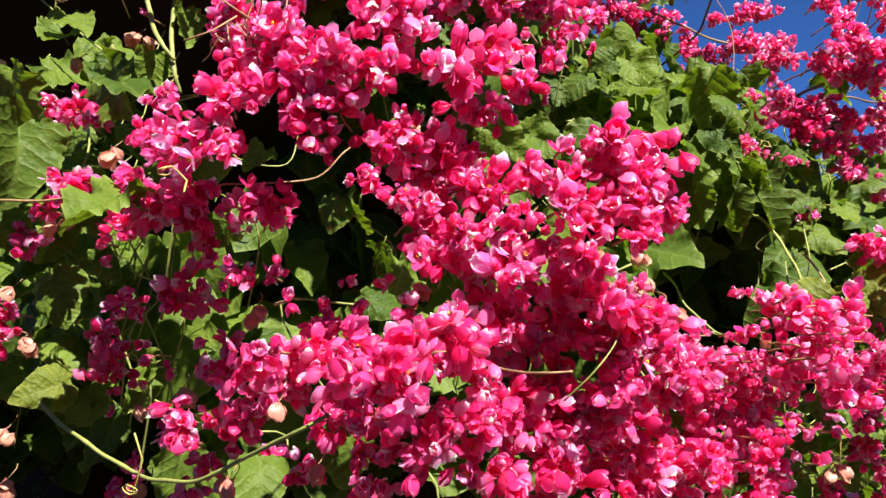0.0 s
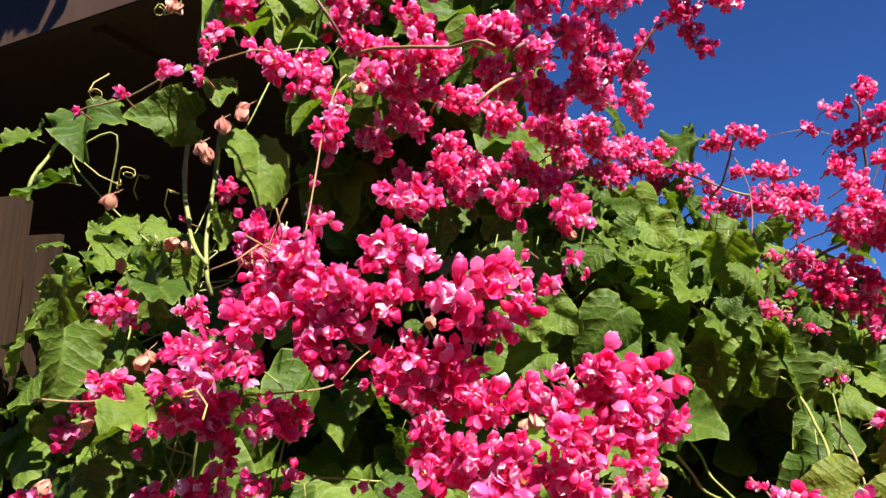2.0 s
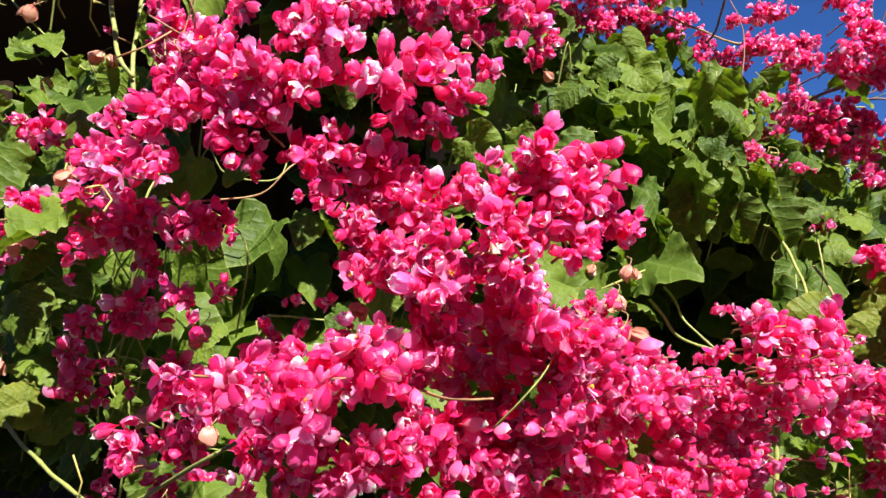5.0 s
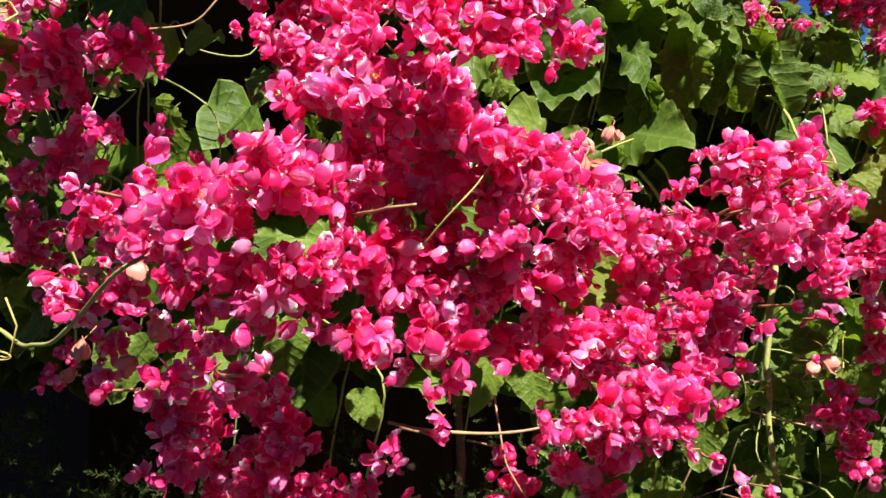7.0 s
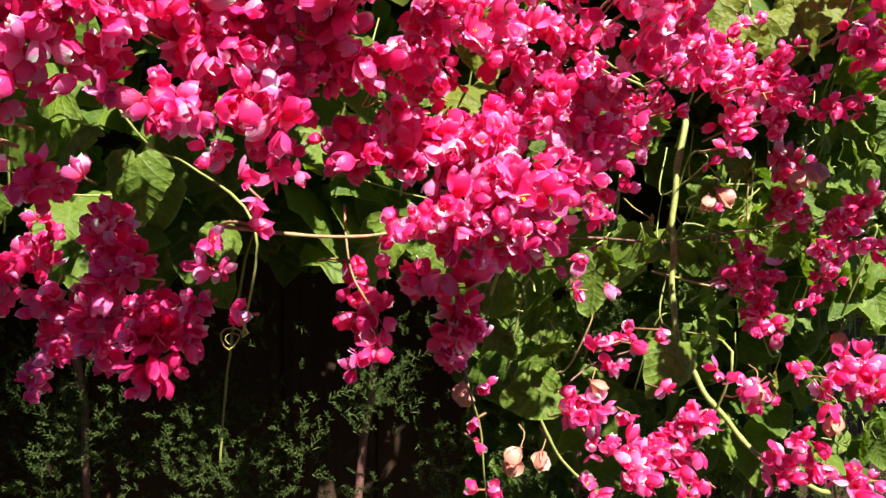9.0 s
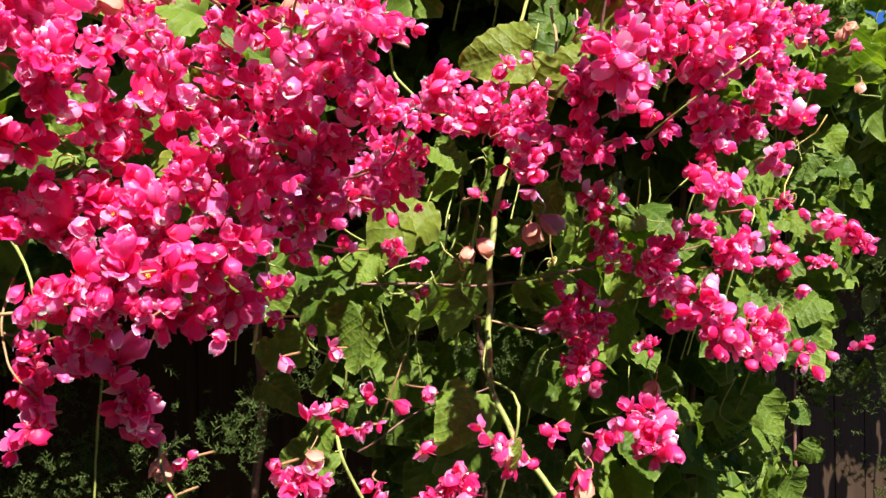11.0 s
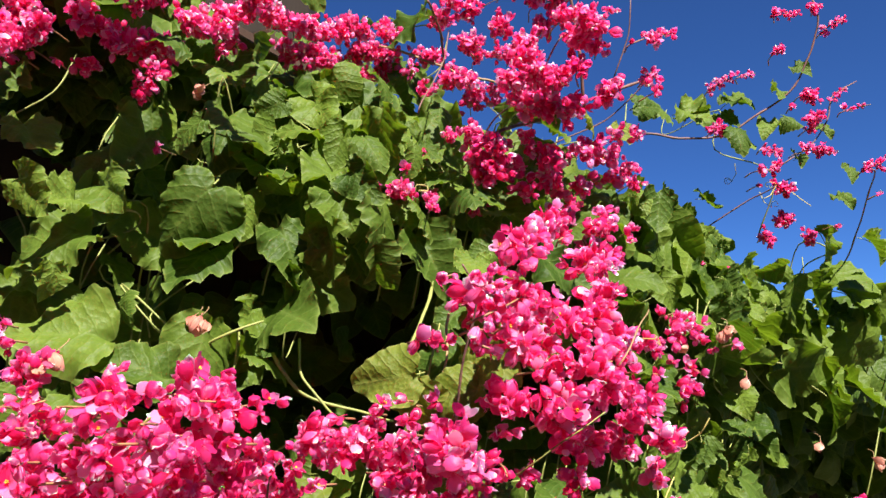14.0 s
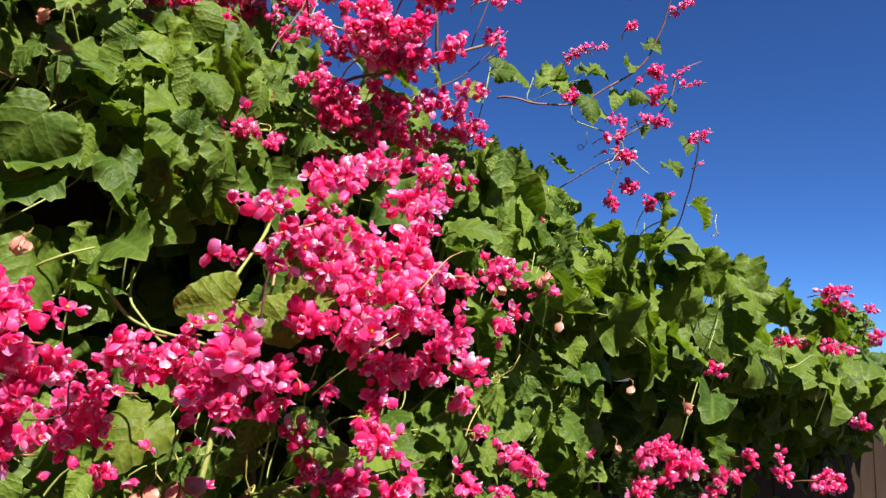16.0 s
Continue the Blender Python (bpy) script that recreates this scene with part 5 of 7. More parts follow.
flower_spray((0.338, 0.865, 1.709, 0.344, 0.872, 1.708, 0.0061), (0.313, 0.833, 1.702, 0.317, 0.839, 1.701, 0.0046))
flower_spray((0.419, 0.881, 1.634, 0.423, 0.882, 1.632, 0.0053))
flower_spray((-0.140, 0.475, 1.706, -0.114, 0.464, 1.695, 0.0066), (-0.149, 0.479, 1.694, -0.128, 0.470, 1.683, 0.0067), (-0.157, 0.486, 1.661, -0.148, 0.479, 1.664, 0.0059))
flower_spray((-0.085, 0.433, 1.657, -0.060, 0.412, 1.650, 0.0110), (-0.093, 0.428, 1.630, -0.074, 0.428, 1.627, 0.0110), (-0.074, 0.430, 1.612, -0.059, 0.430, 1.609, 0.0066))
flower_spray((-0.052, 0.418, 1.673, -0.037, 0.420, 1.677, 0.0085), (-0.036, 0.416, 1.684, -0.021, 0.417, 1.676, 0.0063), (-0.029, 0.421, 1.666, -0.014, 0.420, 1.669, 0.0088))
flower_spray((-0.049, 0.410, 1.653, -0.036, 0.419, 1.647, 0.0087), (-0.061, 0.422, 1.626, -0.053, 0.419, 1.633, 0.0080), (-0.029, 0.427, 1.626, -0.024, 0.441, 1.613, 0.0066))
flower_spray((-0.129, 0.450, 1.644, -0.107, 0.444, 1.636, 0.0116), (-0.146, 0.449, 1.614, -0.126, 0.448, 1.610, 0.0092), (-0.163, 0.456, 1.612, -0.157, 0.453, 1.609, 0.0070))
flower_spray((-0.192, 0.511, 1.662, -0.179, 0.493, 1.657, 0.0056), (-0.166, 0.467, 1.639, -0.161, 0.465, 1.637, 0.0048), (-0.187, 0.483, 1.624, -0.163, 0.460, 1.620, 0.0060))
flower_spray((-0.207, 0.513, 1.605, -0.206, 0.526, 1.588, 0.0095), (-0.189, 0.508, 1.588, -0.155, 0.488, 1.592, 0.0091), (-0.164, 0.490, 1.580, -0.150, 0.488, 1.576, 0.0097))
flower_spray((-0.127, 0.458, 1.580, -0.111, 0.471, 1.580, 0.0077), (-0.104, 0.473, 1.580, -0.096, 0.474, 1.580, 0.0051))
flower_spray((-0.241, 0.567, 1.579, -0.235, 0.566, 1.576, 0.0074), (-0.267, 0.545, 1.593, -0.253, 0.543, 1.597, 0.0059), (-0.282, 0.558, 1.611, -0.253, 0.540, 1.606, 0.0083))
flower_spray((0.007, 0.430, 1.655, 0.022, 0.435, 1.652, 0.0085), (-0.007, 0.424, 1.655, 0.000, 0.427, 1.651, 0.0074), (0.025, 0.434, 1.667, 0.036, 0.442, 1.661, 0.0075))
flower_spray((0.044, 0.450, 1.672, 0.055, 0.450, 1.673, 0.0043), (0.052, 0.459, 1.688, 0.054, 0.458, 1.687, 0.0036), (0.063, 0.440, 1.664, 0.074, 0.440, 1.656, 0.0056))
flower_spray((0.013, 0.451, 1.639, 0.019, 0.462, 1.633, 0.0077), (0.031, 0.460, 1.636, 0.035, 0.466, 1.629, 0.0066), (0.016, 0.474, 1.616, 0.020, 0.475, 1.613, 0.0059))
flower_spray((0.043, 0.449, 1.643, 0.055, 0.444, 1.653, 0.0068), (0.081, 0.438, 1.676, 0.083, 0.438, 1.674, 0.0042), (0.088, 0.439, 1.665, 0.090, 0.439, 1.664, 0.0026))
flower_spray((-0.037, 0.431, 1.608, -0.024, 0.446, 1.602, 0.0074), (-0.020, 0.469, 1.595, 0.003, 0.470, 1.599, 0.0077), (-0.008, 0.461, 1.614, 0.007, 0.469, 1.612, 0.0085))
flower_spray((0.012, 0.462, 1.588, 0.028, 0.452, 1.584, 0.0067), (-0.011, 0.459, 1.580, -0.003, 0.459, 1.573, 0.0068), (0.047, 0.448, 1.595, 0.058, 0.439, 1.587, 0.0066))
flower_spray((0.062, 0.421, 1.577, 0.072, 0.421, 1.581, 0.0062), (0.062, 0.415, 1.599, 0.073, 0.416, 1.599, 0.0038), (0.083, 0.421, 1.587, 0.100, 0.422, 1.587, 0.0097))
flower_spray((0.087, 0.419, 1.604, 0.101, 0.420, 1.607, 0.0090), (0.115, 0.428, 1.604, 0.127, 0.440, 1.598, 0.0092), (0.115, 0.435, 1.584, 0.130, 0.445, 1.581, 0.0100))
flower_spray((0.093, 0.425, 1.574, 0.107, 0.429, 1.574, 0.0090))
flower_spray((-0.310, 0.600, 1.683, -0.281, 0.583, 1.671, 0.0081), (-0.300, 0.576, 1.656, -0.295, 0.574, 1.654, 0.0039), (-0.263, 0.557, 1.655, -0.248, 0.552, 1.652, 0.0043))
flower_spray((-0.329, 0.593, 1.687, -0.327, 0.595, 1.686, 0.0036))
flower_spray((-0.321, 0.578, 1.577, -0.314, 0.578, 1.573, 0.0086))
flower_spray((-0.199, 0.588, 1.778, -0.187, 0.568, 1.770, 0.0056), (-0.230, 0.571, 1.744, -0.228, 0.571, 1.743, 0.0025))
# front mass
flower_spray((-0.290, 0.570, 1.592, -0.307, 0.572, 1.586, 0.0051), (-0.260, 0.580, 1.568, -0.258, 0.580, 1.567, 0.0030), (-0.259, 0.578, 1.553, -0.257, 0.578, 1.551, 0.0038))
flower_spray((-0.198, 0.530, 1.578, -0.184, 0.514, 1.572, 0.0043), (-0.219, 0.542, 1.588, -0.204, 0.536, 1.583, 0.0060))
flower_spray((-0.162, 0.496, 1.558, -0.152, 0.498, 1.551, 0.0055), (-0.147, 0.493, 1.543, -0.145, 0.492, 1.542, 0.0029), (-0.139, 0.489, 1.532, -0.136, 0.488, 1.531, 0.0040))
flower_spray((-0.127, 0.481, 1.539, -0.123, 0.481, 1.537, 0.0057), (-0.128, 0.485, 1.565, -0.125, 0.486, 1.563, 0.0040), (-0.112, 0.485, 1.571, -0.105, 0.484, 1.575, 0.0054))
flower_spray((-0.115, 0.510, 1.538, -0.114, 0.519, 1.536, 0.0053), (-0.152, 0.508, 1.519, -0.148, 0.508, 1.517, 0.0048), (-0.190, 0.536, 1.523, -0.159, 0.512, 1.525, 0.0077))
flower_spray((-0.096, 0.471, 1.584, -0.094, 0.472, 1.583, 0.0032), (-0.064, 0.519, 1.606, -0.061, 0.522, 1.605, 0.0043), (-0.055, 0.537, 1.608, -0.051, 0.539, 1.606, 0.0064))
flower_spray((-0.233, 0.565, 1.524, -0.219, 0.560, 1.511, 0.0058), (-0.254, 0.591, 1.521, -0.243, 0.571, 1.519, 0.0038), (-0.239, 0.604, 1.495, -0.235, 0.603, 1.490, 0.0048))
flower_spray((-0.274, 0.609, 1.495, -0.272, 0.609, 1.494, 0.0040), (-0.254, 0.609, 1.486, -0.251, 0.609, 1.485, 0.0036), (-0.282, 0.622, 1.467, -0.259, 0.611, 1.468, 0.0063))
flower_spray((-0.220, 0.584, 1.483, -0.217, 0.584, 1.481, 0.0038), (-0.209, 0.584, 1.472, -0.206, 0.584, 1.471, 0.0038), (-0.235, 0.598, 1.463, -0.232, 0.597, 1.461, 0.0039))
flower_spray((-0.166, 0.532, 1.496, -0.163, 0.532, 1.494, 0.0047), (-0.144, 0.524, 1.493, -0.144, 0.536, 1.490, 0.0054), (-0.141, 0.529, 1.473, -0.137, 0.526, 1.472, 0.0050))
flower_spray((-0.264, 0.621, 1.455, -0.261, 0.621, 1.453, 0.0041), (-0.277, 0.641, 1.440, -0.274, 0.642, 1.438, 0.0046), (-0.258, 0.650, 1.388, -0.253, 0.647, 1.387, 0.0051))
flower_spray((-0.171, 0.556, 1.472, -0.166, 0.551, 1.470, 0.0052), (-0.147, 0.524, 1.462, -0.143, 0.520, 1.461, 0.0042), (-0.155, 0.532, 1.442, -0.135, 0.516, 1.436, 0.0068))
flower_spray((-0.206, 0.590, 1.431, -0.184, 0.575, 1.429, 0.0067), (-0.176, 0.572, 1.406, -0.171, 0.569, 1.404, 0.0065), (-0.195, 0.595, 1.381, -0.190, 0.593, 1.379, 0.0064))
flower_spray((-0.146, 0.541, 1.418, -0.144, 0.541, 1.417, 0.0035), (-0.127, 0.507, 1.460, -0.124, 0.507, 1.458, 0.0044), (-0.125, 0.524, 1.478, -0.116, 0.502, 1.476, 0.0060))
flower_spray((-0.266, 0.643, 1.372, -0.261, 0.641, 1.370, 0.0050))
flower_spray((-0.108, 0.494, 1.467, -0.090, 0.476, 1.465, 0.0084), (-0.094, 0.480, 1.477, -0.087, 0.473, 1.474, 0.0076), (-0.088, 0.480, 1.485, -0.075, 0.463, 1.479, 0.0068))
flower_spray((-0.082, 0.507, 1.510, -0.069, 0.493, 1.503, 0.0062), (-0.059, 0.495, 1.517, -0.051, 0.493, 1.521, 0.0047), (-0.066, 0.507, 1.535, -0.062, 0.505, 1.533, 0.0048))
flower_spray((-0.020, 0.471, 1.516, -0.016, 0.465, 1.514, 0.0051), (-0.038, 0.492, 1.532, -0.035, 0.492, 1.531, 0.0040), (-0.063, 0.478, 1.496, -0.050, 0.479, 1.499, 0.0063))
flower_spray((-0.045, 0.435, 1.490, -0.032, 0.427, 1.484, 0.0069), (-0.059, 0.446, 1.480, -0.045, 0.435, 1.477, 0.0064), (-0.072, 0.450, 1.451, -0.054, 0.438, 1.458, 0.0051))
flower_spray((-0.026, 0.437, 1.496, -0.013, 0.433, 1.499, 0.0076), (-0.000, 0.419, 1.499, 0.015, 0.421, 1.502, 0.0079), (0.010, 0.425, 1.510, 0.014, 0.423, 1.508, 0.0053))
flower_spray((-0.073, 0.462, 1.484, -0.069, 0.457, 1.482, 0.0047), (-0.044, 0.431, 1.453, -0.028, 0.421, 1.457, 0.0061), (-0.044, 0.433, 1.437, -0.025, 0.424, 1.436, 0.0067))
flower_spray((-0.028, 0.415, 1.475, -0.018, 0.404, 1.470, 0.0059), (-0.024, 0.416, 1.446, -0.018, 0.409, 1.455, 0.0045), (-0.009, 0.408, 1.446, -0.006, 0.409, 1.444, 0.0038))
flower_spray((-0.006, 0.395, 1.485, 0.005, 0.397, 1.485, 0.0069), (-0.008, 0.393, 1.464, -0.004, 0.394, 1.462, 0.0045), (0.001, 0.398, 1.457, 0.004, 0.399, 1.456, 0.0032))
flower_spray((0.012, 0.409, 1.491, 0.021, 0.420, 1.484, 0.0060), (0.032, 0.438, 1.509, 0.045, 0.445, 1.512, 0.0090), (0.043, 0.423, 1.534, 0.056, 0.427, 1.527, 0.0081))
flower_spray((-0.096, 0.492, 1.415, -0.085, 0.487, 1.412, 0.0056), (-0.102, 0.495, 1.426, -0.099, 0.493, 1.424, 0.0043))
flower_spray((-0.044, 0.437, 1.415, -0.031, 0.431, 1.419, 0.0056), (0.006, 0.423, 1.427, 0.018, 0.427, 1.423, 0.0061), (0.021, 0.422, 1.451, 0.031, 0.433, 1.443, 0.0074))
flower_spray((-0.021, 0.468, 1.568, -0.007, 0.462, 1.571, 0.0082), (-0.018, 0.472, 1.555, -0.000, 0.460, 1.550, 0.0089), (0.006, 0.447, 1.562, 0.013, 0.439, 1.551, 0.0065))
flower_spray((-0.037, 0.545, 1.600, -0.025, 0.538, 1.595, 0.0088), (-0.008, 0.523, 1.596, -0.000, 0.503, 1.596, 0.0069))
flower_spray((0.033, 0.443, 1.580, 0.052, 0.438, 1.582, 0.0036), (0.028, 0.422, 1.556, 0.041, 0.423, 1.559, 0.0069), (0.046, 0.413, 1.561, 0.052, 0.413, 1.567, 0.0040))
flower_spray((0.025, 0.420, 1.536, 0.037, 0.419, 1.539, 0.0080), (0.049, 0.414, 1.551, 0.055, 0.414, 1.545, 0.0061), (0.067, 0.412, 1.545, 0.082, 0.410, 1.542, 0.0084))
flower_spray((0.069, 0.420, 1.584, 0.078, 0.420, 1.590, 0.0063), (0.071, 0.417, 1.570, 0.077, 0.415, 1.558, 0.0080), (0.087, 0.415, 1.559, 0.091, 0.415, 1.556, 0.0055))
flower_spray((0.083, 0.408, 1.533, 0.086, 0.409, 1.532, 0.0042), (0.085, 0.430, 1.515, 0.097, 0.428, 1.518, 0.0088), (0.060, 0.454, 1.509, 0.074, 0.441, 1.515, 0.0098))
flower_spray((0.098, 0.423, 1.587, 0.116, 0.432, 1.586, 0.0092), (0.105, 0.427, 1.566, 0.119, 0.434, 1.567, 0.0086), (0.104, 0.420, 1.553, 0.108, 0.421, 1.551, 0.0053))
flower_spray((0.041, 0.474, 1.489, 0.060, 0.490, 1.492, 0.0105), (0.057, 0.493, 1.474, 0.077, 0.484, 1.474, 0.0064), (0.062, 0.480, 1.461, 0.078, 0.473, 1.461, 0.0096))
flower_spray((0.069, 0.478, 1.496, 0.084, 0.461, 1.496, 0.0095), (0.091, 0.449, 1.489, 0.104, 0.446, 1.489, 0.0084), (0.087, 0.463, 1.466, 0.101, 0.465, 1.462, 0.0087))
flower_spray((0.108, 0.448, 1.506, 0.131, 0.484, 1.510, 0.0088), (0.119, 0.454, 1.493, 0.142, 0.498, 1.499, 0.0069), (0.125, 0.465, 1.479, 0.144, 0.482, 1.474, 0.0069))
flower_spray((0.032, 0.445, 1.464, 0.046, 0.461, 1.456, 0.0085), (0.049, 0.456, 1.440, 0.066, 0.461, 1.440, 0.0092), (0.058, 0.454, 1.421, 0.075, 0.456, 1.418, 0.0091))
flower_spray((0.112, 0.485, 1.447, 0.125, 0.496, 1.438, 0.0085), (0.121, 0.503, 1.428, 0.126, 0.507, 1.425, 0.0062), (0.098, 0.507, 1.408, 0.113, 0.512, 1.404, 0.0094))
flower_spray((0.077, 0.468, 1.442, 0.098, 0.487, 1.436, 0.0096), (0.028, 0.436, 1.421, 0.044, 0.444, 1.417, 0.0082))
flower_spray((0.135, 0.525, 1.412, 0.154, 0.538, 1.410, 0.0106), (0.146, 0.537, 1.395, 0.169, 0.551, 1.392, 0.0093), (0.168, 0.557, 1.423, 0.192, 0.581, 1.423, 0.0082))
flower_spray((0.183, 0.568, 1.397, 0.203, 0.578, 1.395, 0.0090), (0.224, 0.599, 1.408, 0.239, 0.595, 1.404, 0.0086), (0.254, 0.588, 1.418, 0.262, 0.579, 1.411, 0.0063))
# hanging lower mass
flower_spray((-0.077, 0.383, 1.516, -0.075, 0.382, 1.515, 0.0023), (-0.092, 0.399, 1.491, -0.086, 0.399, 1.488, 0.0044), (-0.115, 0.438, 1.486, -0.094, 0.432, 1.482, 0.0060))
flower_spray((-0.050, 0.374, 1.492, -0.040, 0.379, 1.493, 0.0060), (-0.051, 0.399, 1.476, -0.019, 0.367, 1.473, 0.0061), (-0.029, 0.366, 1.485, -0.020, 0.364, 1.490, 0.0053))
flower_spray((-0.008, 0.361, 1.489, 0.001, 0.362, 1.491, 0.0057), (0.003, 0.378, 1.499, 0.005, 0.396, 1.501, 0.0056), (0.003, 0.401, 1.457, -0.000, 0.425, 1.457, 0.0055))
flower_spray((0.016, 0.416, 1.458, 0.026, 0.419, 1.453, 0.0071), (0.021, 0.437, 1.470, 0.024, 0.436, 1.468, 0.0040), (0.034, 0.453, 1.450, 0.041, 0.473, 1.448, 0.0080))
flower_spray((-0.008, 0.448, 1.444, 0.001, 0.458, 1.441, 0.0061), (-0.002, 0.470, 1.430, 0.001, 0.469, 1.428, 0.0035), (0.032, 0.480, 1.423, 0.043, 0.475, 1.417, 0.0063))
flower_spray((-0.006, 0.396, 1.441, -0.010, 0.426, 1.437, 0.0065), (-0.044, 0.400, 1.453, -0.038, 0.395, 1.451, 0.0029), (-0.033, 0.408, 1.403, -0.025, 0.403, 1.409, 0.0041))
flower_spray((-0.140, 0.514, 1.452, -0.121, 0.497, 1.444, 0.0057), (-0.151, 0.478, 1.432, -0.145, 0.475, 1.430, 0.0047), (-0.177, 0.517, 1.446, -0.170, 0.515, 1.444, 0.0066))
flower_spray((-0.102, 0.465, 1.430, -0.095, 0.459, 1.428, 0.0042), (-0.099, 0.436, 1.391, -0.096, 0.435, 1.390, 0.0036), (-0.070, 0.428, 1.387, -0.060, 0.432, 1.384, 0.0070))
flower_spray((0.004, 0.452, 1.541, 0.016, 0.469, 1.542, 0.0079), (0.016, 0.489, 1.538, 0.027, 0.496, 1.533, 0.0085), (0.033, 0.499, 1.530, 0.048, 0.494, 1.531, 0.0066))
flower_spray((0.038, 0.484, 1.548, 0.051, 0.482, 1.541, 0.0083), (0.034, 0.496, 1.516, 0.049, 0.491, 1.518, 0.0065), (0.020, 0.477, 1.500, 0.032, 0.490, 1.495, 0.0077))
flower_spray((0.071, 0.455, 1.539, 0.089, 0.440, 1.531, 0.0075), (0.098, 0.438, 1.505, 0.111, 0.450, 1.504, 0.0080), (0.107, 0.422, 1.514, 0.119, 0.430, 1.513, 0.0060))
flower_spray((0.111, 0.472, 1.493, 0.124, 0.465, 1.498, 0.0066), (0.136, 0.484, 1.493, 0.139, 0.487, 1.491, 0.0041), (0.104, 0.440, 1.465, 0.115, 0.465, 1.471, 0.0076))
flower_spray((0.090, 0.432, 1.463, 0.093, 0.431, 1.461, 0.0036), (0.071, 0.466, 1.447, 0.084, 0.466, 1.444, 0.0073), (0.052, 0.458, 1.456, 0.063, 0.461, 1.453, 0.0078))
flower_spray((0.097, 0.463, 1.447, 0.107, 0.503, 1.446, 0.0063), (0.065, 0.478, 1.429, 0.076, 0.488, 1.429, 0.0076), (0.071, 0.484, 1.407, 0.076, 0.488, 1.400, 0.0051))
flower_spray((0.069, 0.464, 1.392, 0.081, 0.482, 1.391, 0.0047), (0.063, 0.449, 1.387, 0.072, 0.451, 1.378, 0.0050), (0.059, 0.454, 1.369, 0.067, 0.460, 1.365, 0.0042))
flower_spray((0.046, 0.467, 1.404, 0.053, 0.463, 1.398, 0.0049), (0.040, 0.473, 1.360, 0.042, 0.471, 1.359, 0.0031), (0.030, 0.491, 1.347, 0.043, 0.486, 1.342, 0.0036))
flower_spray((0.127, 0.536, 1.465, 0.140, 0.550, 1.456, 0.0071), (0.137, 0.545, 1.441, 0.148, 0.541, 1.434, 0.0071), (0.128, 0.545, 1.431, 0.132, 0.544, 1.430, 0.0046))
flower_spray((0.154, 0.552, 1.488, 0.165, 0.581, 1.498, 0.0052), (0.149, 0.568, 1.478, 0.152, 0.570, 1.477, 0.0041), (0.179, 0.595, 1.502, 0.182, 0.596, 1.501, 0.0043))
flower_spray((0.190, 0.594, 1.489, 0.194, 0.595, 1.487, 0.0054), (0.183, 0.603, 1.478, 0.186, 0.602, 1.476, 0.0043), (0.205, 0.612, 1.464, 0.215, 0.601, 1.471, 0.0055))
flower_spray((0.216, 0.580, 1.481, 0.218, 0.578, 1.479, 0.0034), (0.218, 0.584, 1.450, 0.236, 0.611, 1.448, 0.0092), (0.244, 0.599, 1.452, 0.249, 0.608, 1.450, 0.0051))
flower_spray((0.231, 0.542, 1.475, 0.236, 0.535, 1.468, 0.0048), (0.242, 0.530, 1.490, 0.253, 0.539, 1.485, 0.0087), (0.264, 0.559, 1.480, 0.275, 0.564, 1.488, 0.0071))
flower_spray((0.189, 0.599, 1.443, 0.205, 0.609, 1.448, 0.0094), (0.216, 0.564, 1.427, 0.236, 0.609, 1.420, 0.0083), (0.254, 0.585, 1.386, 0.256, 0.586, 1.385, 0.0026))
flower_spray((0.183, 0.541, 1.427, 0.200, 0.535, 1.423, 0.0076), (0.204, 0.516, 1.414, 0.206, 0.518, 1.413, 0.0030), (0.208, 0.522, 1.407, 0.210, 0.524, 1.406, 0.0033))
flower_spray((0.257, 0.676, 1.433, 0.264, 0.664, 1.415, 0.0078))
flower_spray((0.231, 0.497, 1.514, 0.239, 0.493, 1.516, 0.0053), (0.240, 0.496, 1.504, 0.247, 0.504, 1.496, 0.0056), (0.254, 0.492, 1.515, 0.268, 0.502, 1.514, 0.0055))
flower_spray((0.270, 0.526, 1.502, 0.298, 0.587, 1.509, 0.0056), (0.256, 0.575, 1.468, 0.278, 0.613, 1.471, 0.0091), (0.303, 0.631, 1.486, 0.309, 0.641, 1.484, 0.0053))
flower_spray((0.307, 0.674, 1.472, 0.330, 0.681, 1.481, 0.0087), (0.332, 0.690, 1.464, 0.353, 0.704, 1.470, 0.0089), (0.362, 0.711, 1.489, 0.366, 0.713, 1.487, 0.0059))
flower_spray((0.367, 0.713, 1.503, 0.370, 0.714, 1.501, 0.0041), (0.377, 0.724, 1.457, 0.400, 0.727, 1.462, 0.0102), (0.390, 0.732, 1.445, 0.396, 0.734, 1.442, 0.0066))
flower_spray((0.358, 0.720, 1.438, 0.367, 0.722, 1.448, 0.0092), (0.338, 0.715, 1.411, 0.341, 0.717, 1.410, 0.0042))
flower_spray((0.411, 0.727, 1.467, 0.414, 0.728, 1.465, 0.0042), (0.426, 0.733, 1.458, 0.430, 0.734, 1.456, 0.0051), (0.428, 0.736, 1.482, 0.431, 0.737, 1.480, 0.0047))
flower_spray((0.405, 0.733, 1.583, 0.435, 0.753, 1.583, 0.0075), (0.442, 0.753, 1.598, 0.440, 0.739, 1.592, 0.0057), (0.431, 0.755, 1.564, 0.450, 0.757, 1.569, 0.0086))
flower_spray((0.442, 0.754, 1.550, 0.446, 0.754, 1.548, 0.0057), (0.417, 0.733, 1.505, 0.423, 0.739, 1.504, 0.0047))
flower_spray((0.407, 0.760, 1.420, 0.413, 0.765, 1.405, 0.0078), (0.418, 0.779, 1.390, 0.436, 0.807, 1.370, 0.0071))
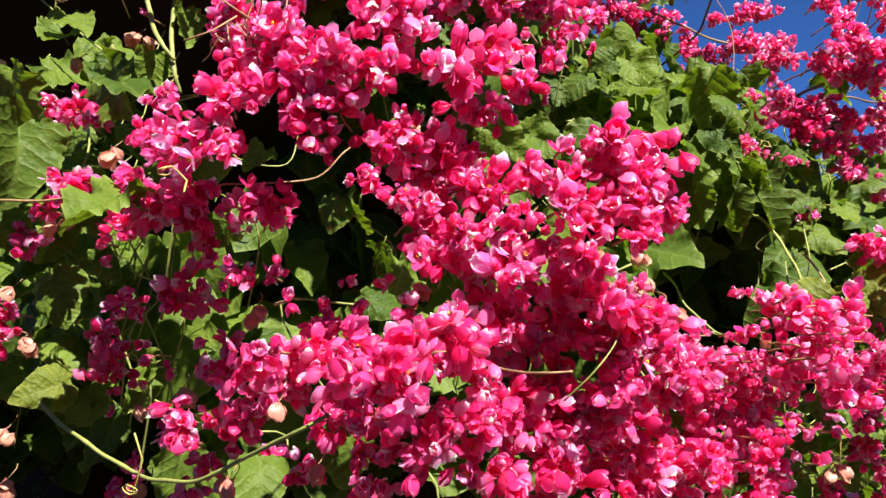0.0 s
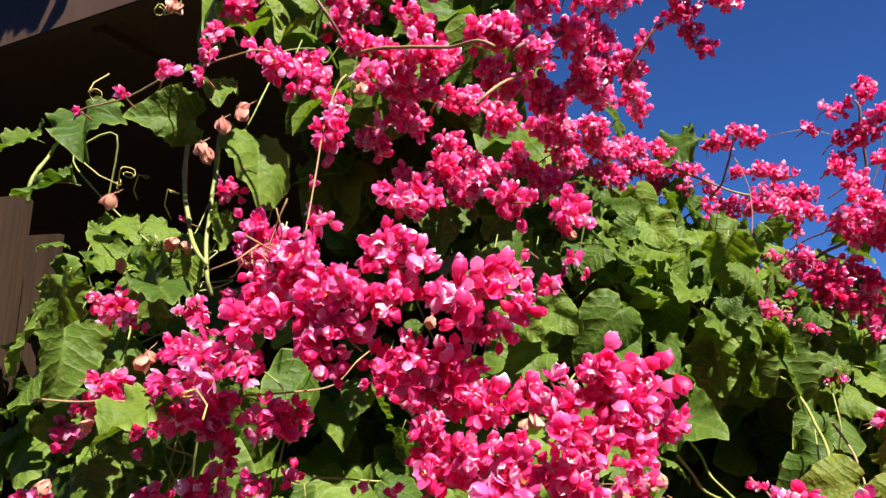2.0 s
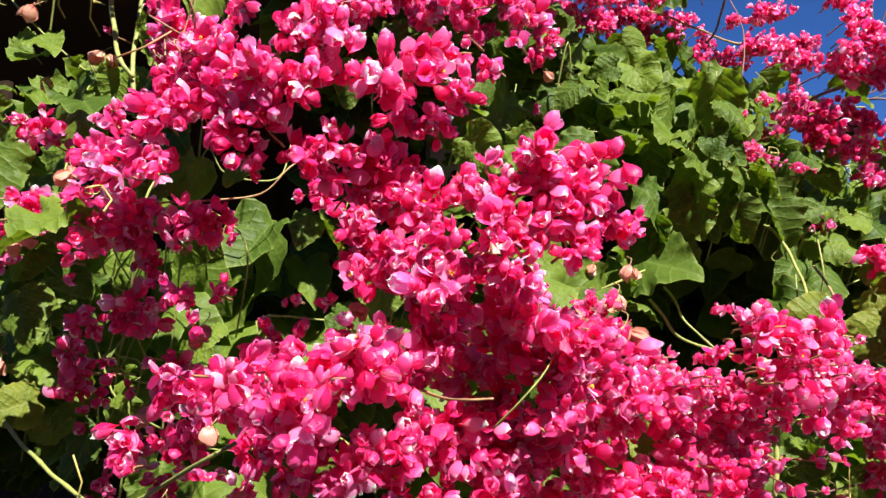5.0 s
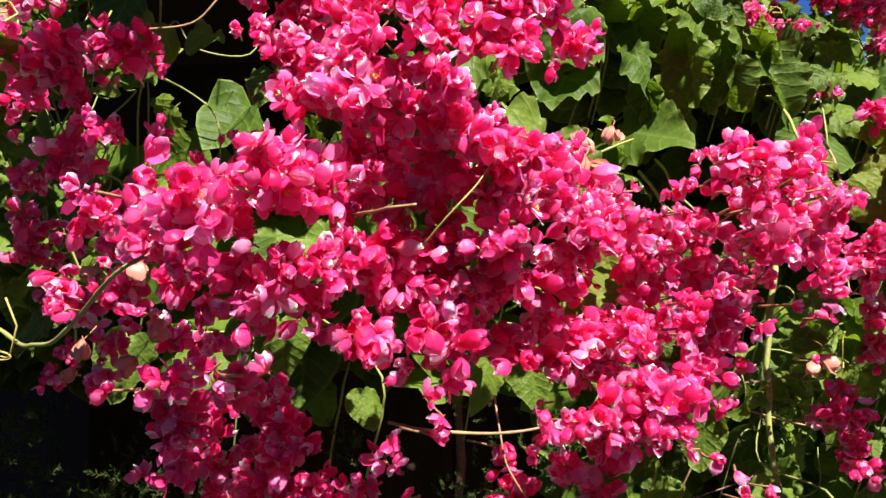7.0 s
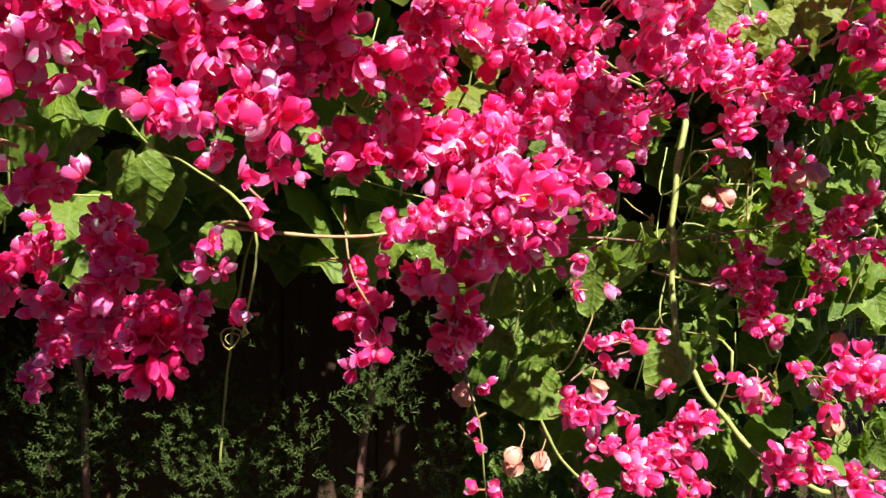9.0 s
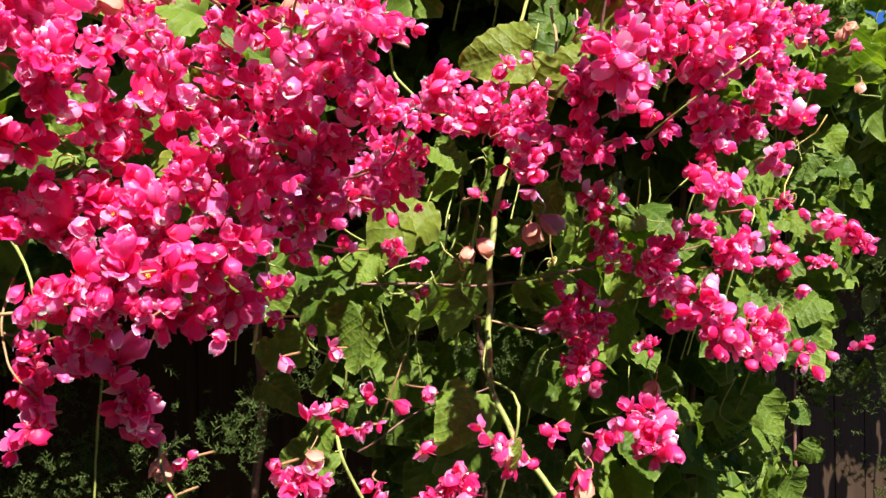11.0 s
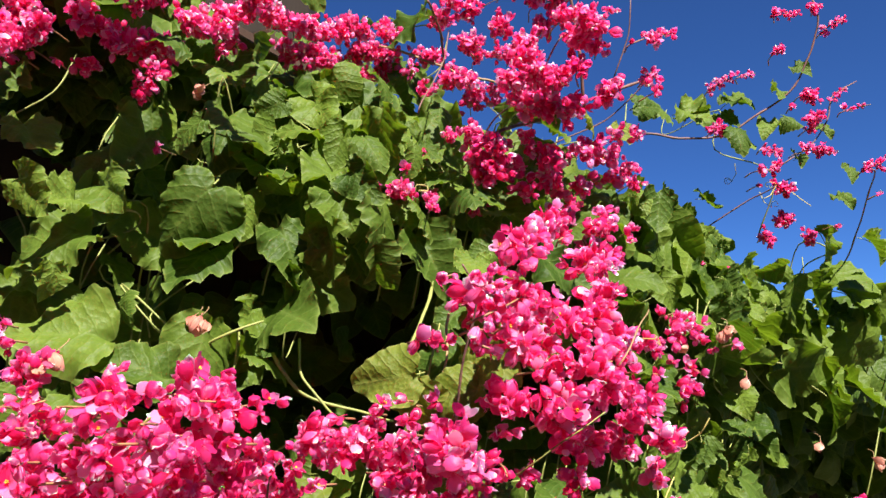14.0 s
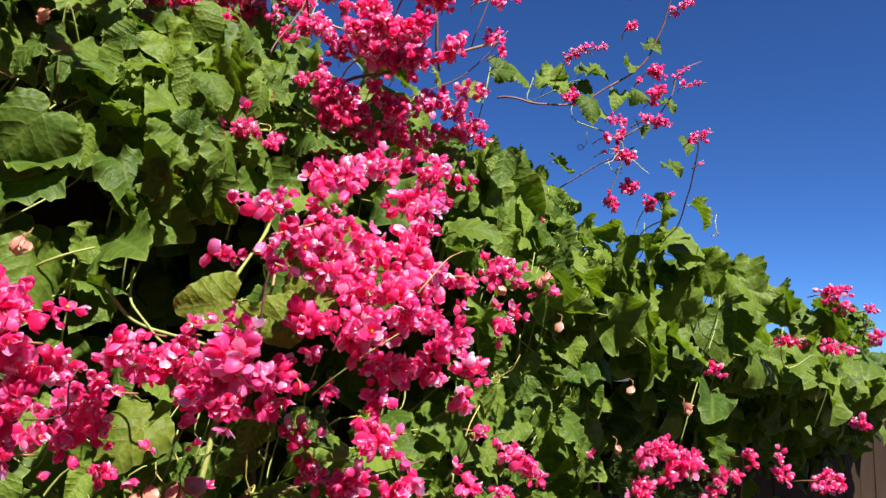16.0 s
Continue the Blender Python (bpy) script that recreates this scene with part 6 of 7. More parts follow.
flower_spray((-0.057, 0.417, 1.400, -0.044, 0.411, 1.403, 0.0056), (-0.037, 0.423, 1.398, -0.036, 0.427, 1.396, 0.0043), (-0.055, 0.436, 1.379, -0.053, 0.440, 1.376, 0.0060))
flower_spray((-0.071, 0.429, 1.372, -0.061, 0.433, 1.369, 0.0050), (-0.045, 0.464, 1.388, -0.053, 0.501, 1.388, 0.0059), (-0.041, 0.511, 1.392, -0.038, 0.511, 1.390, 0.0046))
flower_spray((-0.086, 0.534, 1.367, -0.084, 0.545, 1.370, 0.0056), (-0.098, 0.549, 1.350, -0.099, 0.575, 1.342, 0.0067), (-0.088, 0.588, 1.362, -0.069, 0.584, 1.362, 0.0090))
flower_spray((-0.056, 0.569, 1.377, -0.038, 0.535, 1.378, 0.0042), (-0.054, 0.568, 1.348, -0.030, 0.549, 1.351, 0.0085), (-0.034, 0.540, 1.338, -0.017, 0.527, 1.340, 0.0073))
flower_spray((-0.095, 0.602, 1.330, -0.084, 0.605, 1.326, 0.0084), (-0.113, 0.593, 1.319, -0.106, 0.614, 1.311, 0.0085), (-0.117, 0.617, 1.288, -0.092, 0.594, 1.290, 0.0077))
flower_spray((-0.099, 0.515, 1.336, -0.103, 0.542, 1.328, 0.0066), (-0.142, 0.556, 1.317, -0.143, 0.564, 1.314, 0.0048))
flower_spray((-0.162, 0.661, 1.257, -0.156, 0.659, 1.255, 0.0061), (-0.154, 0.640, 1.246, -0.150, 0.638, 1.245, 0.0041))
flower_spray((-0.075, 0.586, 1.308, -0.047, 0.552, 1.312, 0.0079), (-0.053, 0.544, 1.296, -0.046, 0.535, 1.296, 0.0052), (-0.027, 0.533, 1.324, -0.015, 0.530, 1.321, 0.0065))
flower_spray((-0.023, 0.513, 1.307, -0.006, 0.518, 1.306, 0.0077), (-0.003, 0.529, 1.318, 0.002, 0.526, 1.305, 0.0061), (0.002, 0.526, 1.323, 0.023, 0.507, 1.327, 0.0045))
flower_spray((-0.015, 0.513, 1.289, -0.003, 0.519, 1.285, 0.0070), (0.044, 0.494, 1.321, 0.046, 0.494, 1.320, 0.0026), (0.098, 0.519, 1.320, 0.108, 0.519, 1.317, 0.0062))
flower_spray((0.083, 0.562, 1.412, 0.093, 0.573, 1.412, 0.0049), (0.084, 0.558, 1.397, 0.094, 0.566, 1.397, 0.0060), (0.118, 0.555, 1.416, 0.134, 0.540, 1.416, 0.0079))
flower_spray((0.121, 0.526, 1.395, 0.132, 0.516, 1.399, 0.0068), (0.128, 0.489, 1.369, 0.141, 0.485, 1.369, 0.0063), (0.147, 0.493, 1.356, 0.160, 0.489, 1.360, 0.0063))
flower_spray((0.167, 0.493, 1.408, 0.171, 0.493, 1.406, 0.0047), (0.172, 0.489, 1.395, 0.178, 0.485, 1.389, 0.0062), (0.178, 0.479, 1.380, 0.190, 0.484, 1.380, 0.0073))
flower_spray((0.151, 0.482, 1.373, 0.166, 0.482, 1.376, 0.0080), (0.166, 0.483, 1.364, 0.178, 0.483, 1.364, 0.0049), (0.181, 0.486, 1.357, 0.191, 0.486, 1.361, 0.0050))
flower_spray((0.197, 0.495, 1.391, 0.204, 0.496, 1.388, 0.0050), (0.195, 0.486, 1.365, 0.198, 0.487, 1.363, 0.0046), (0.210, 0.494, 1.349, 0.219, 0.496, 1.347, 0.0035))
flower_spray((0.234, 0.528, 1.334, 0.235, 0.530, 1.333, 0.0020), (0.223, 0.531, 1.369, 0.234, 0.541, 1.368, 0.0027), (0.225, 0.547, 1.386, 0.237, 0.559, 1.384, 0.0042))
flower_spray((0.090, 0.520, 1.349, 0.100, 0.528, 1.346, 0.0045), (0.101, 0.520, 1.337, 0.107, 0.529, 1.328, 0.0055), (0.117, 0.517, 1.346, 0.120, 0.515, 1.344, 0.0044))
flower_spray((0.106, 0.510, 1.308, 0.112, 0.513, 1.301, 0.0061), (0.101, 0.511, 1.292, 0.103, 0.511, 1.290, 0.0024), (0.152, 0.528, 1.316, 0.159, 0.533, 1.308, 0.0062))
flower_spray((0.139, 0.513, 1.332, 0.159, 0.506, 1.334, 0.0073), (0.165, 0.523, 1.318, 0.167, 0.524, 1.317, 0.0031), (0.148, 0.544, 1.294, 0.159, 0.547, 1.294, 0.0057))
flower_spray((0.168, 0.556, 1.274, 0.171, 0.556, 1.273, 0.0047), (0.221, 0.573, 1.260, 0.237, 0.583, 1.261, 0.0056), (0.232, 0.573, 1.290, 0.251, 0.581, 1.296, 0.0034))
flower_spray((0.378, 0.805, 1.315, 0.401, 0.812, 1.324, 0.0074), (0.401, 0.797, 1.306, 0.412, 0.787, 1.297, 0.0082), (0.403, 0.778, 1.285, 0.407, 0.778, 1.282, 0.0060))
flower_spray((0.420, 0.816, 1.315, 0.424, 0.817, 1.313, 0.0058), (0.460, 0.836, 1.295, 0.463, 0.835, 1.294, 0.0049), (0.487, 0.876, 1.342, 0.493, 0.878, 1.339, 0.0079))
flower_spray((0.412, 0.770, 1.275, 0.415, 0.768, 1.274, 0.0040))
flower_spray((0.500, 0.894, 1.311, 0.503, 0.889, 1.309, 0.0080))
flower_spray((0.284, 0.656, 1.292, 0.292, 0.658, 1.292, 0.0034), (0.288, 0.643, 1.254, 0.291, 0.643, 1.252, 0.0037), (0.308, 0.645, 1.236, 0.313, 0.645, 1.233, 0.0066))
flower_spray((0.259, 0.613, 1.297, 0.261, 0.615, 1.296, 0.0028), (0.259, 0.617, 1.244, 0.263, 0.618, 1.242, 0.0048))
flower_spray((0.326, 0.648, 1.266, 0.328, 0.648, 1.265, 0.0029), (0.338, 0.633, 1.250, 0.351, 0.625, 1.265, 0.0056), (0.373, 0.627, 1.274, 0.374, 0.625, 1.273, 0.0028))
flower_spray((0.405, 0.651, 1.260, 0.409, 0.653, 1.258, 0.0049), (0.386, 0.613, 1.251, 0.390, 0.615, 1.249, 0.0042), (0.370, 0.624, 1.269, 0.371, 0.621, 1.269, 0.0025))
# low strands
flower_spray((0.210, 0.575, 1.250, 0.231, 0.580, 1.256, 0.0054), (0.215, 0.565, 1.267, 0.218, 0.567, 1.265, 0.0036), (0.231, 0.591, 1.236, 0.234, 0.592, 1.235, 0.0031))
flower_spray((0.243, 0.595, 1.277, 0.261, 0.635, 1.273, 0.0033), (0.270, 0.652, 1.283, 0.273, 0.655, 1.281, 0.0031), (0.287, 0.659, 1.285, 0.289, 0.659, 1.284, 0.0024))
flower_spray((0.163, 0.551, 1.255, 0.165, 0.551, 1.254, 0.0022), (0.162, 0.549, 1.244, 0.165, 0.549, 1.243, 0.0041), (0.161, 0.542, 1.217, 0.176, 0.544, 1.219, 0.0047))
flower_spray((0.242, 0.606, 1.221, 0.253, 0.611, 1.223, 0.0054), (0.234, 0.599, 1.201, 0.241, 0.601, 1.197, 0.0057), (0.257, 0.611, 1.201, 0.272, 0.617, 1.203, 0.0065))
flower_spray((0.266, 0.623, 1.216, 0.285, 0.641, 1.211, 0.0082), (0.293, 0.644, 1.221, 0.304, 0.645, 1.229, 0.0057), (0.300, 0.643, 1.210, 0.311, 0.642, 1.203, 0.0065))
flower_spray((0.320, 0.638, 1.190, 0.323, 0.638, 1.188, 0.0042), (0.300, 0.641, 1.184, 0.311, 0.640, 1.188, 0.0057), (0.351, 0.627, 1.208, 0.365, 0.625, 1.205, 0.0066))
flower_spray((0.421, 0.672, 1.259, 0.451, 0.696, 1.259, 0.0081), (0.439, 0.676, 1.248, 0.446, 0.678, 1.245, 0.0080))
flower_spray((0.366, 0.615, 1.224, 0.370, 0.616, 1.222, 0.0057), (0.382, 0.623, 1.210, 0.397, 0.626, 1.205, 0.0058), (0.407, 0.631, 1.196, 0.427, 0.635, 1.195, 0.0059))
flower_spray((0.397, 0.780, 1.292, 0.401, 0.780, 1.290, 0.0052), (0.406, 0.822, 1.338, 0.410, 0.824, 1.336, 0.0056), (0.399, 0.826, 1.327, 0.408, 0.834, 1.307, 0.0066))
# middle bank
flower_spray((0.137, 0.488, 1.579, 0.151, 0.484, 1.571, 0.0054), (0.145, 0.497, 1.573, 0.136, 0.522, 1.585, 0.0029), (0.131, 0.506, 1.569, 0.129, 0.512, 1.570, 0.0029))
flower_spray((0.093, 0.607, 1.553, 0.097, 0.607, 1.551, 0.0049), (0.087, 0.553, 1.550, 0.095, 0.562, 1.548, 0.0060), (0.092, 0.542, 1.535, 0.099, 0.546, 1.538, 0.0048))
flower_spray((0.104, 0.536, 1.518, 0.118, 0.534, 1.511, 0.0062), (0.128, 0.528, 1.508, 0.132, 0.525, 1.506, 0.0038), (0.111, 0.518, 1.503, 0.128, 0.512, 1.499, 0.0063))
flower_spray((0.155, 0.487, 1.485, 0.159, 0.497, 1.483, 0.0059), (0.144, 0.482, 1.482, 0.155, 0.475, 1.474, 0.0057), (0.139, 0.489, 1.462, 0.153, 0.485, 1.464, 0.0054))
flower_spray((0.151, 0.518, 1.493, 0.155, 0.532, 1.491, 0.0045), (0.155, 0.528, 1.509, 0.159, 0.531, 1.506, 0.0033), (0.164, 0.538, 1.507, 0.170, 0.550, 1.511, 0.0031))
flower_spray((0.154, 0.505, 1.473, 0.146, 0.526, 1.471, 0.0048), (0.122, 0.520, 1.448, 0.129, 0.528, 1.448, 0.0045), (0.126, 0.557, 1.438, 0.131, 0.559, 1.444, 0.0038))
flower_spray((0.160, 0.545, 1.492, 0.174, 0.537, 1.491, 0.0031), (0.155, 0.557, 1.480, 0.157, 0.557, 1.479, 0.0024), (0.166, 0.555, 1.469, 0.170, 0.552, 1.467, 0.0032))
flower_spray((0.230, 0.509, 1.521, 0.246, 0.492, 1.508, 0.0050), (0.239, 0.483, 1.484, 0.246, 0.485, 1.481, 0.0051), (0.249, 0.490, 1.477, 0.259, 0.492, 1.479, 0.0048))
flower_spray((0.240, 0.579, 1.522, 0.234, 0.617, 1.535, 0.0032), (0.243, 0.590, 1.517, 0.271, 0.551, 1.513, 0.0064), (0.282, 0.531, 1.504, 0.283, 0.533, 1.503, 0.0022))
flower_spray((0.265, 0.507, 1.493, 0.278, 0.498, 1.494, 0.0045), (0.279, 0.495, 1.481, 0.286, 0.508, 1.487, 0.0031), (0.270, 0.506, 1.472, 0.278, 0.517, 1.472, 0.0059))
flower_spray((0.200, 0.537, 1.499, 0.219, 0.516, 1.499, 0.0044), (0.202, 0.519, 1.486, 0.217, 0.513, 1.482, 0.0057), (0.208, 0.519, 1.474, 0.222, 0.513, 1.474, 0.0042))
flower_spray((0.291, 0.518, 1.488, 0.292, 0.519, 1.488, 0.0021), (0.260, 0.504, 1.469, 0.266, 0.509, 1.461, 0.0058), (0.234, 0.497, 1.439, 0.235, 0.498, 1.438, 0.0024))
flower_spray((0.275, 0.607, 1.467, 0.284, 0.611, 1.470, 0.0035), (0.281, 0.635, 1.458, 0.283, 0.636, 1.456, 0.0037), (0.290, 0.640, 1.465, 0.295, 0.636, 1.463, 0.0049))
flower_spray((0.293, 0.655, 1.479, 0.315, 0.636, 1.481, 0.0049), (0.280, 0.659, 1.442, 0.295, 0.642, 1.446, 0.0050), (0.258, 0.660, 1.450, 0.273, 0.660, 1.450, 0.0051))
flower_spray((0.315, 0.608, 1.456, 0.322, 0.608, 1.456, 0.0023), (0.349, 0.649, 1.459, 0.356, 0.643, 1.448, 0.0049), (0.363, 0.660, 1.466, 0.374, 0.641, 1.462, 0.0061))
flower_spray((0.189, 0.536, 1.469, 0.191, 0.537, 1.468, 0.0030), (0.150, 0.554, 1.445, 0.156, 0.548, 1.443, 0.0042), (0.127, 0.565, 1.454, 0.135, 0.571, 1.450, 0.0055))
flower_spray((0.127, 0.584, 1.464, 0.146, 0.574, 1.463, 0.0051), (0.122, 0.563, 1.416, 0.131, 0.560, 1.419, 0.0043), (0.118, 0.529, 1.371, 0.121, 0.528, 1.369, 0.0030))
flower_spray((0.219, 0.502, 1.444, 0.230, 0.497, 1.439, 0.0045), (0.216, 0.491, 1.437, 0.213, 0.488, 1.434, 0.0039), (0.199, 0.495, 1.433, 0.205, 0.489, 1.431, 0.0044))
flower_spray((0.201, 0.494, 1.419, 0.210, 0.493, 1.416, 0.0053), (0.203, 0.503, 1.406, 0.205, 0.505, 1.404, 0.0041), (0.179, 0.513, 1.385, 0.190, 0.513, 1.382, 0.0065))
flower_spray((0.162, 0.526, 1.416, 0.182, 0.512, 1.412, 0.0062), (0.191, 0.527, 1.376, 0.198, 0.538, 1.374, 0.0064), (0.174, 0.526, 1.363, 0.183, 0.537, 1.354, 0.0064))
flower_spray((0.213, 0.525, 1.393, 0.220, 0.531, 1.387, 0.0058), (0.226, 0.541, 1.397, 0.228, 0.543, 1.396, 0.0030), (0.226, 0.536, 1.406, 0.237, 0.541, 1.411, 0.0035))
flower_spray((0.198, 0.557, 1.364, 0.203, 0.569, 1.362, 0.0063), (0.189, 0.562, 1.351, 0.191, 0.572, 1.346, 0.0053))
flower_spray((0.245, 0.511, 1.420, 0.246, 0.511, 1.419, 0.0021))
flower_spray((0.192, 0.643, 1.342, 0.204, 0.642, 1.339, 0.0044), (0.219, 0.638, 1.337, 0.222, 0.639, 1.336, 0.0040), (0.229, 0.644, 1.321, 0.239, 0.649, 1.320, 0.0037))
flower_spray((0.255, 0.590, 1.448, 0.253, 0.634, 1.447, 0.0032))
flower_spray((0.238, 0.704, 1.434, 0.251, 0.718, 1.434, 0.0064), (0.240, 0.710, 1.413, 0.246, 0.720, 1.417, 0.0050), (0.262, 0.705, 1.426, 0.284, 0.679, 1.430, 0.0054))
flower_spray((0.226, 0.671, 1.416, 0.235, 0.682, 1.419, 0.0053), (0.206, 0.678, 1.398, 0.205, 0.689, 1.395, 0.0041))
flower_spray((0.283, 0.697, 1.412, 0.285, 0.696, 1.411, 0.0027), (0.252, 0.747, 1.389, 0.258, 0.760, 1.379, 0.0053), (0.271, 0.782, 1.372, 0.273, 0.785, 1.370, 0.0047))
flower_spray((0.187, 0.794, 1.373, 0.189, 0.792, 1.372, 0.0025))
flower_spray((0.264, 0.829, 1.339, 0.269, 0.822, 1.339, 0.0046))
flower_spray((0.329, 0.641, 1.416, 0.331, 0.642, 1.415, 0.0027), (0.349, 0.641, 1.434, 0.359, 0.643, 1.431, 0.0036), (0.389, 0.657, 1.437, 0.392, 0.663, 1.436, 0.0037))
flower_spray((0.348, 0.729, 1.376, 0.350, 0.732, 1.375, 0.0025))
flower_spray((0.339, 0.674, 1.498, 0.341, 0.676, 1.497, 0.0036), (0.336, 0.675, 1.483, 0.343, 0.679, 1.475, 0.0052), (0.367, 0.655, 1.484, 0.378, 0.630, 1.479, 0.0045))
flower_spray((0.385, 0.591, 1.479, 0.393, 0.572, 1.480, 0.0052), (0.389, 0.586, 1.467, 0.392, 0.578, 1.465, 0.0052), (0.397, 0.576, 1.496, 0.405, 0.566, 1.488, 0.0061))
flower_spray((0.408, 0.548, 1.479, 0.412, 0.559, 1.478, 0.0053), (0.398, 0.556, 1.540, 0.407, 0.561, 1.543, 0.0045), (0.388, 0.549, 1.542, 0.390, 0.550, 1.541, 0.0029))
flower_spray((0.401, 0.652, 1.444, 0.412, 0.662, 1.443, 0.0055), (0.431, 0.632, 1.470, 0.436, 0.624, 1.460, 0.0046), (0.437, 0.635, 1.488, 0.440, 0.635, 1.486, 0.0035))
flower_spray((0.417, 0.762, 1.420, 0.422, 0.784, 1.406, 0.0056), (0.442, 0.788, 1.370, 0.444, 0.787, 1.369, 0.0027), (0.454, 0.769, 1.368, 0.464, 0.724, 1.378, 0.0064))
flower_spray((0.401, 0.540, 1.575, 0.409, 0.542, 1.578, 0.0047), (0.418, 0.543, 1.572, 0.423, 0.546, 1.578, 0.0043), (0.428, 0.548, 1.556, 0.450, 0.599, 1.572, 0.0051))
flower_spray((0.445, 0.627, 1.608, 0.487, 0.781, 1.659, 0.0067), (0.465, 0.708, 1.575, 0.483, 0.720, 1.577, 0.0075), (0.483, 0.687, 1.558, 0.509, 0.719, 1.567, 0.0073))
flower_spray((0.445, 0.596, 1.582, 0.448, 0.595, 1.580, 0.0043), (0.421, 0.561, 1.540, 0.431, 0.612, 1.541, 0.0037), (0.435, 0.624, 1.503, 0.451, 0.649, 1.509, 0.0058))
flower_spray((0.484, 0.748, 1.636, 0.491, 0.770, 1.641, 0.0044), (0.505, 0.748, 1.612, 0.529, 0.800, 1.626, 0.0082), (0.513, 0.753, 1.596, 0.524, 0.732, 1.590, 0.0071))
flower_spray((0.533, 0.855, 1.677, 0.531, 0.824, 1.657, 0.0075), (0.555, 0.837, 1.653, 0.557, 0.832, 1.649, 0.0045))
flower_spray((0.440, 0.663, 1.544, 0.465, 0.714, 1.548, 0.0065), (0.469, 0.671, 1.533, 0.483, 0.650, 1.532, 0.0067), (0.490, 0.657, 1.519, 0.504, 0.658, 1.515, 0.0060))
flower_spray((0.515, 0.734, 1.579, 0.518, 0.732, 1.577, 0.0045), (0.503, 0.680, 1.540, 0.532, 0.739, 1.546, 0.0066), (0.515, 0.690, 1.511, 0.534, 0.720, 1.518, 0.0065))
flower_spray((0.550, 0.763, 1.549, 0.566, 0.774, 1.550, 0.0058), (0.585, 0.802, 1.565, 0.590, 0.806, 1.563, 0.0062))
flower_spray((0.545, 0.701, 1.524, 0.550, 0.708, 1.523, 0.0039), (0.490, 0.678, 1.500, 0.499, 0.686, 1.497, 0.0057), (0.460, 0.646, 1.491, 0.477, 0.664, 1.495, 0.0066))
flower_spray((0.463, 0.640, 1.511, 0.477, 0.646, 1.507, 0.0070), (0.448, 0.664, 1.457, 0.455, 0.663, 1.464, 0.0037), (0.471, 0.691, 1.435, 0.473, 0.691, 1.434, 0.0029))
flower_spray((0.543, 0.757, 1.502, 0.541, 0.768, 1.490, 0.0065), (0.531, 0.757, 1.466, 0.535, 0.758, 1.463, 0.0057), (0.503, 0.735, 1.466, 0.507, 0.738, 1.464, 0.0049))
flower_spray((0.605, 0.881, 1.522, 0.610, 0.854, 1.514, 0.0046), (0.596, 0.843, 1.500, 0.598, 0.841, 1.498, 0.0049), (0.578, 0.833, 1.462, 0.581, 0.836, 1.460, 0.0032))
flower_spray((0.448, 0.707, 1.447, 0.451, 0.707, 1.445, 0.0040), (0.485, 0.696, 1.456, 0.488, 0.695, 1.445, 0.0052), (0.485, 0.690, 1.431, 0.488, 0.688, 1.429, 0.0051))
flower_spray((0.492, 0.720, 1.478, 0.499, 0.731, 1.475, 0.0068), (0.501, 0.683, 1.424, 0.504, 0.685, 1.422, 0.0038), (0.486, 0.675, 1.416, 0.501, 0.677, 1.412, 0.0062))
flower_spray((0.551, 0.782, 1.448, 0.563, 0.796, 1.438, 0.0060), (0.567, 0.812, 1.416, 0.587, 0.836, 1.409, 0.0043), (0.594, 0.836, 1.405, 0.596, 0.834, 1.404, 0.0036))
flower_spray((0.507, 0.694, 1.404, 0.510, 0.699, 1.403, 0.0029), (0.496, 0.711, 1.376, 0.514, 0.725, 1.378, 0.0060), (0.494, 0.709, 1.365, 0.497, 0.711, 1.363, 0.0046))
flower_spray((0.608, 0.812, 1.397, 0.615, 0.797, 1.394, 0.0053), (0.622, 0.793, 1.386, 0.632, 0.800, 1.376, 0.0052), (0.587, 0.804, 1.358, 0.599, 0.801, 1.363, 0.0053))
flower_spray((0.551, 0.781, 1.388, 0.554, 0.784, 1.386, 0.0033), (0.561, 0.800, 1.368, 0.575, 0.804, 1.358, 0.0053), (0.581, 0.805, 1.341, 0.584, 0.805, 1.340, 0.0034))
flower_spray((0.461, 0.752, 1.351, 0.465, 0.746, 1.349, 0.0064), (0.464, 0.712, 1.346, 0.466, 0.710, 1.345, 0.0036), (0.475, 0.705, 1.335, 0.489, 0.701, 1.340, 0.0071))
flower_spray((0.474, 0.681, 1.392, 0.480, 0.691, 1.388, 0.0057))
flower_spray((0.519, 0.737, 1.369, 0.523, 0.741, 1.367, 0.0038), (0.513, 0.715, 1.325, 0.526, 0.723, 1.320, 0.0079), (0.509, 0.715, 1.307, 0.525, 0.722, 1.309, 0.0066))
flower_spray((0.384, 0.801, 1.342, 0.386, 0.804, 1.340, 0.0036), (0.416, 0.832, 1.303, 0.419, 0.831, 1.302, 0.0049), (0.409, 0.824, 1.287, 0.414, 0.822, 1.285, 0.0073))
flower_spray((0.471, 0.714, 1.322, 0.473, 0.713, 1.321, 0.0040), (0.486, 0.708, 1.319, 0.500, 0.708, 1.319, 0.0078), (0.538, 0.743, 1.303, 0.552, 0.751, 1.302, 0.0069))
flower_spray((0.614, 0.778, 1.296, 0.617, 0.779, 1.294, 0.0050), (0.588, 0.768, 1.294, 0.589, 0.769, 1.293, 0.0025), (0.569, 0.761, 1.296, 0.572, 0.762, 1.294, 0.0049))
# front mass
flower_spray((0.196, 0.563, 1.474, 0.205, 0.564, 1.478, 0.0074), (0.167, 0.534, 1.468, 0.196, 0.577, 1.457, 0.0080), (0.222, 0.577, 1.473, 0.235, 0.577, 1.469, 0.0075))
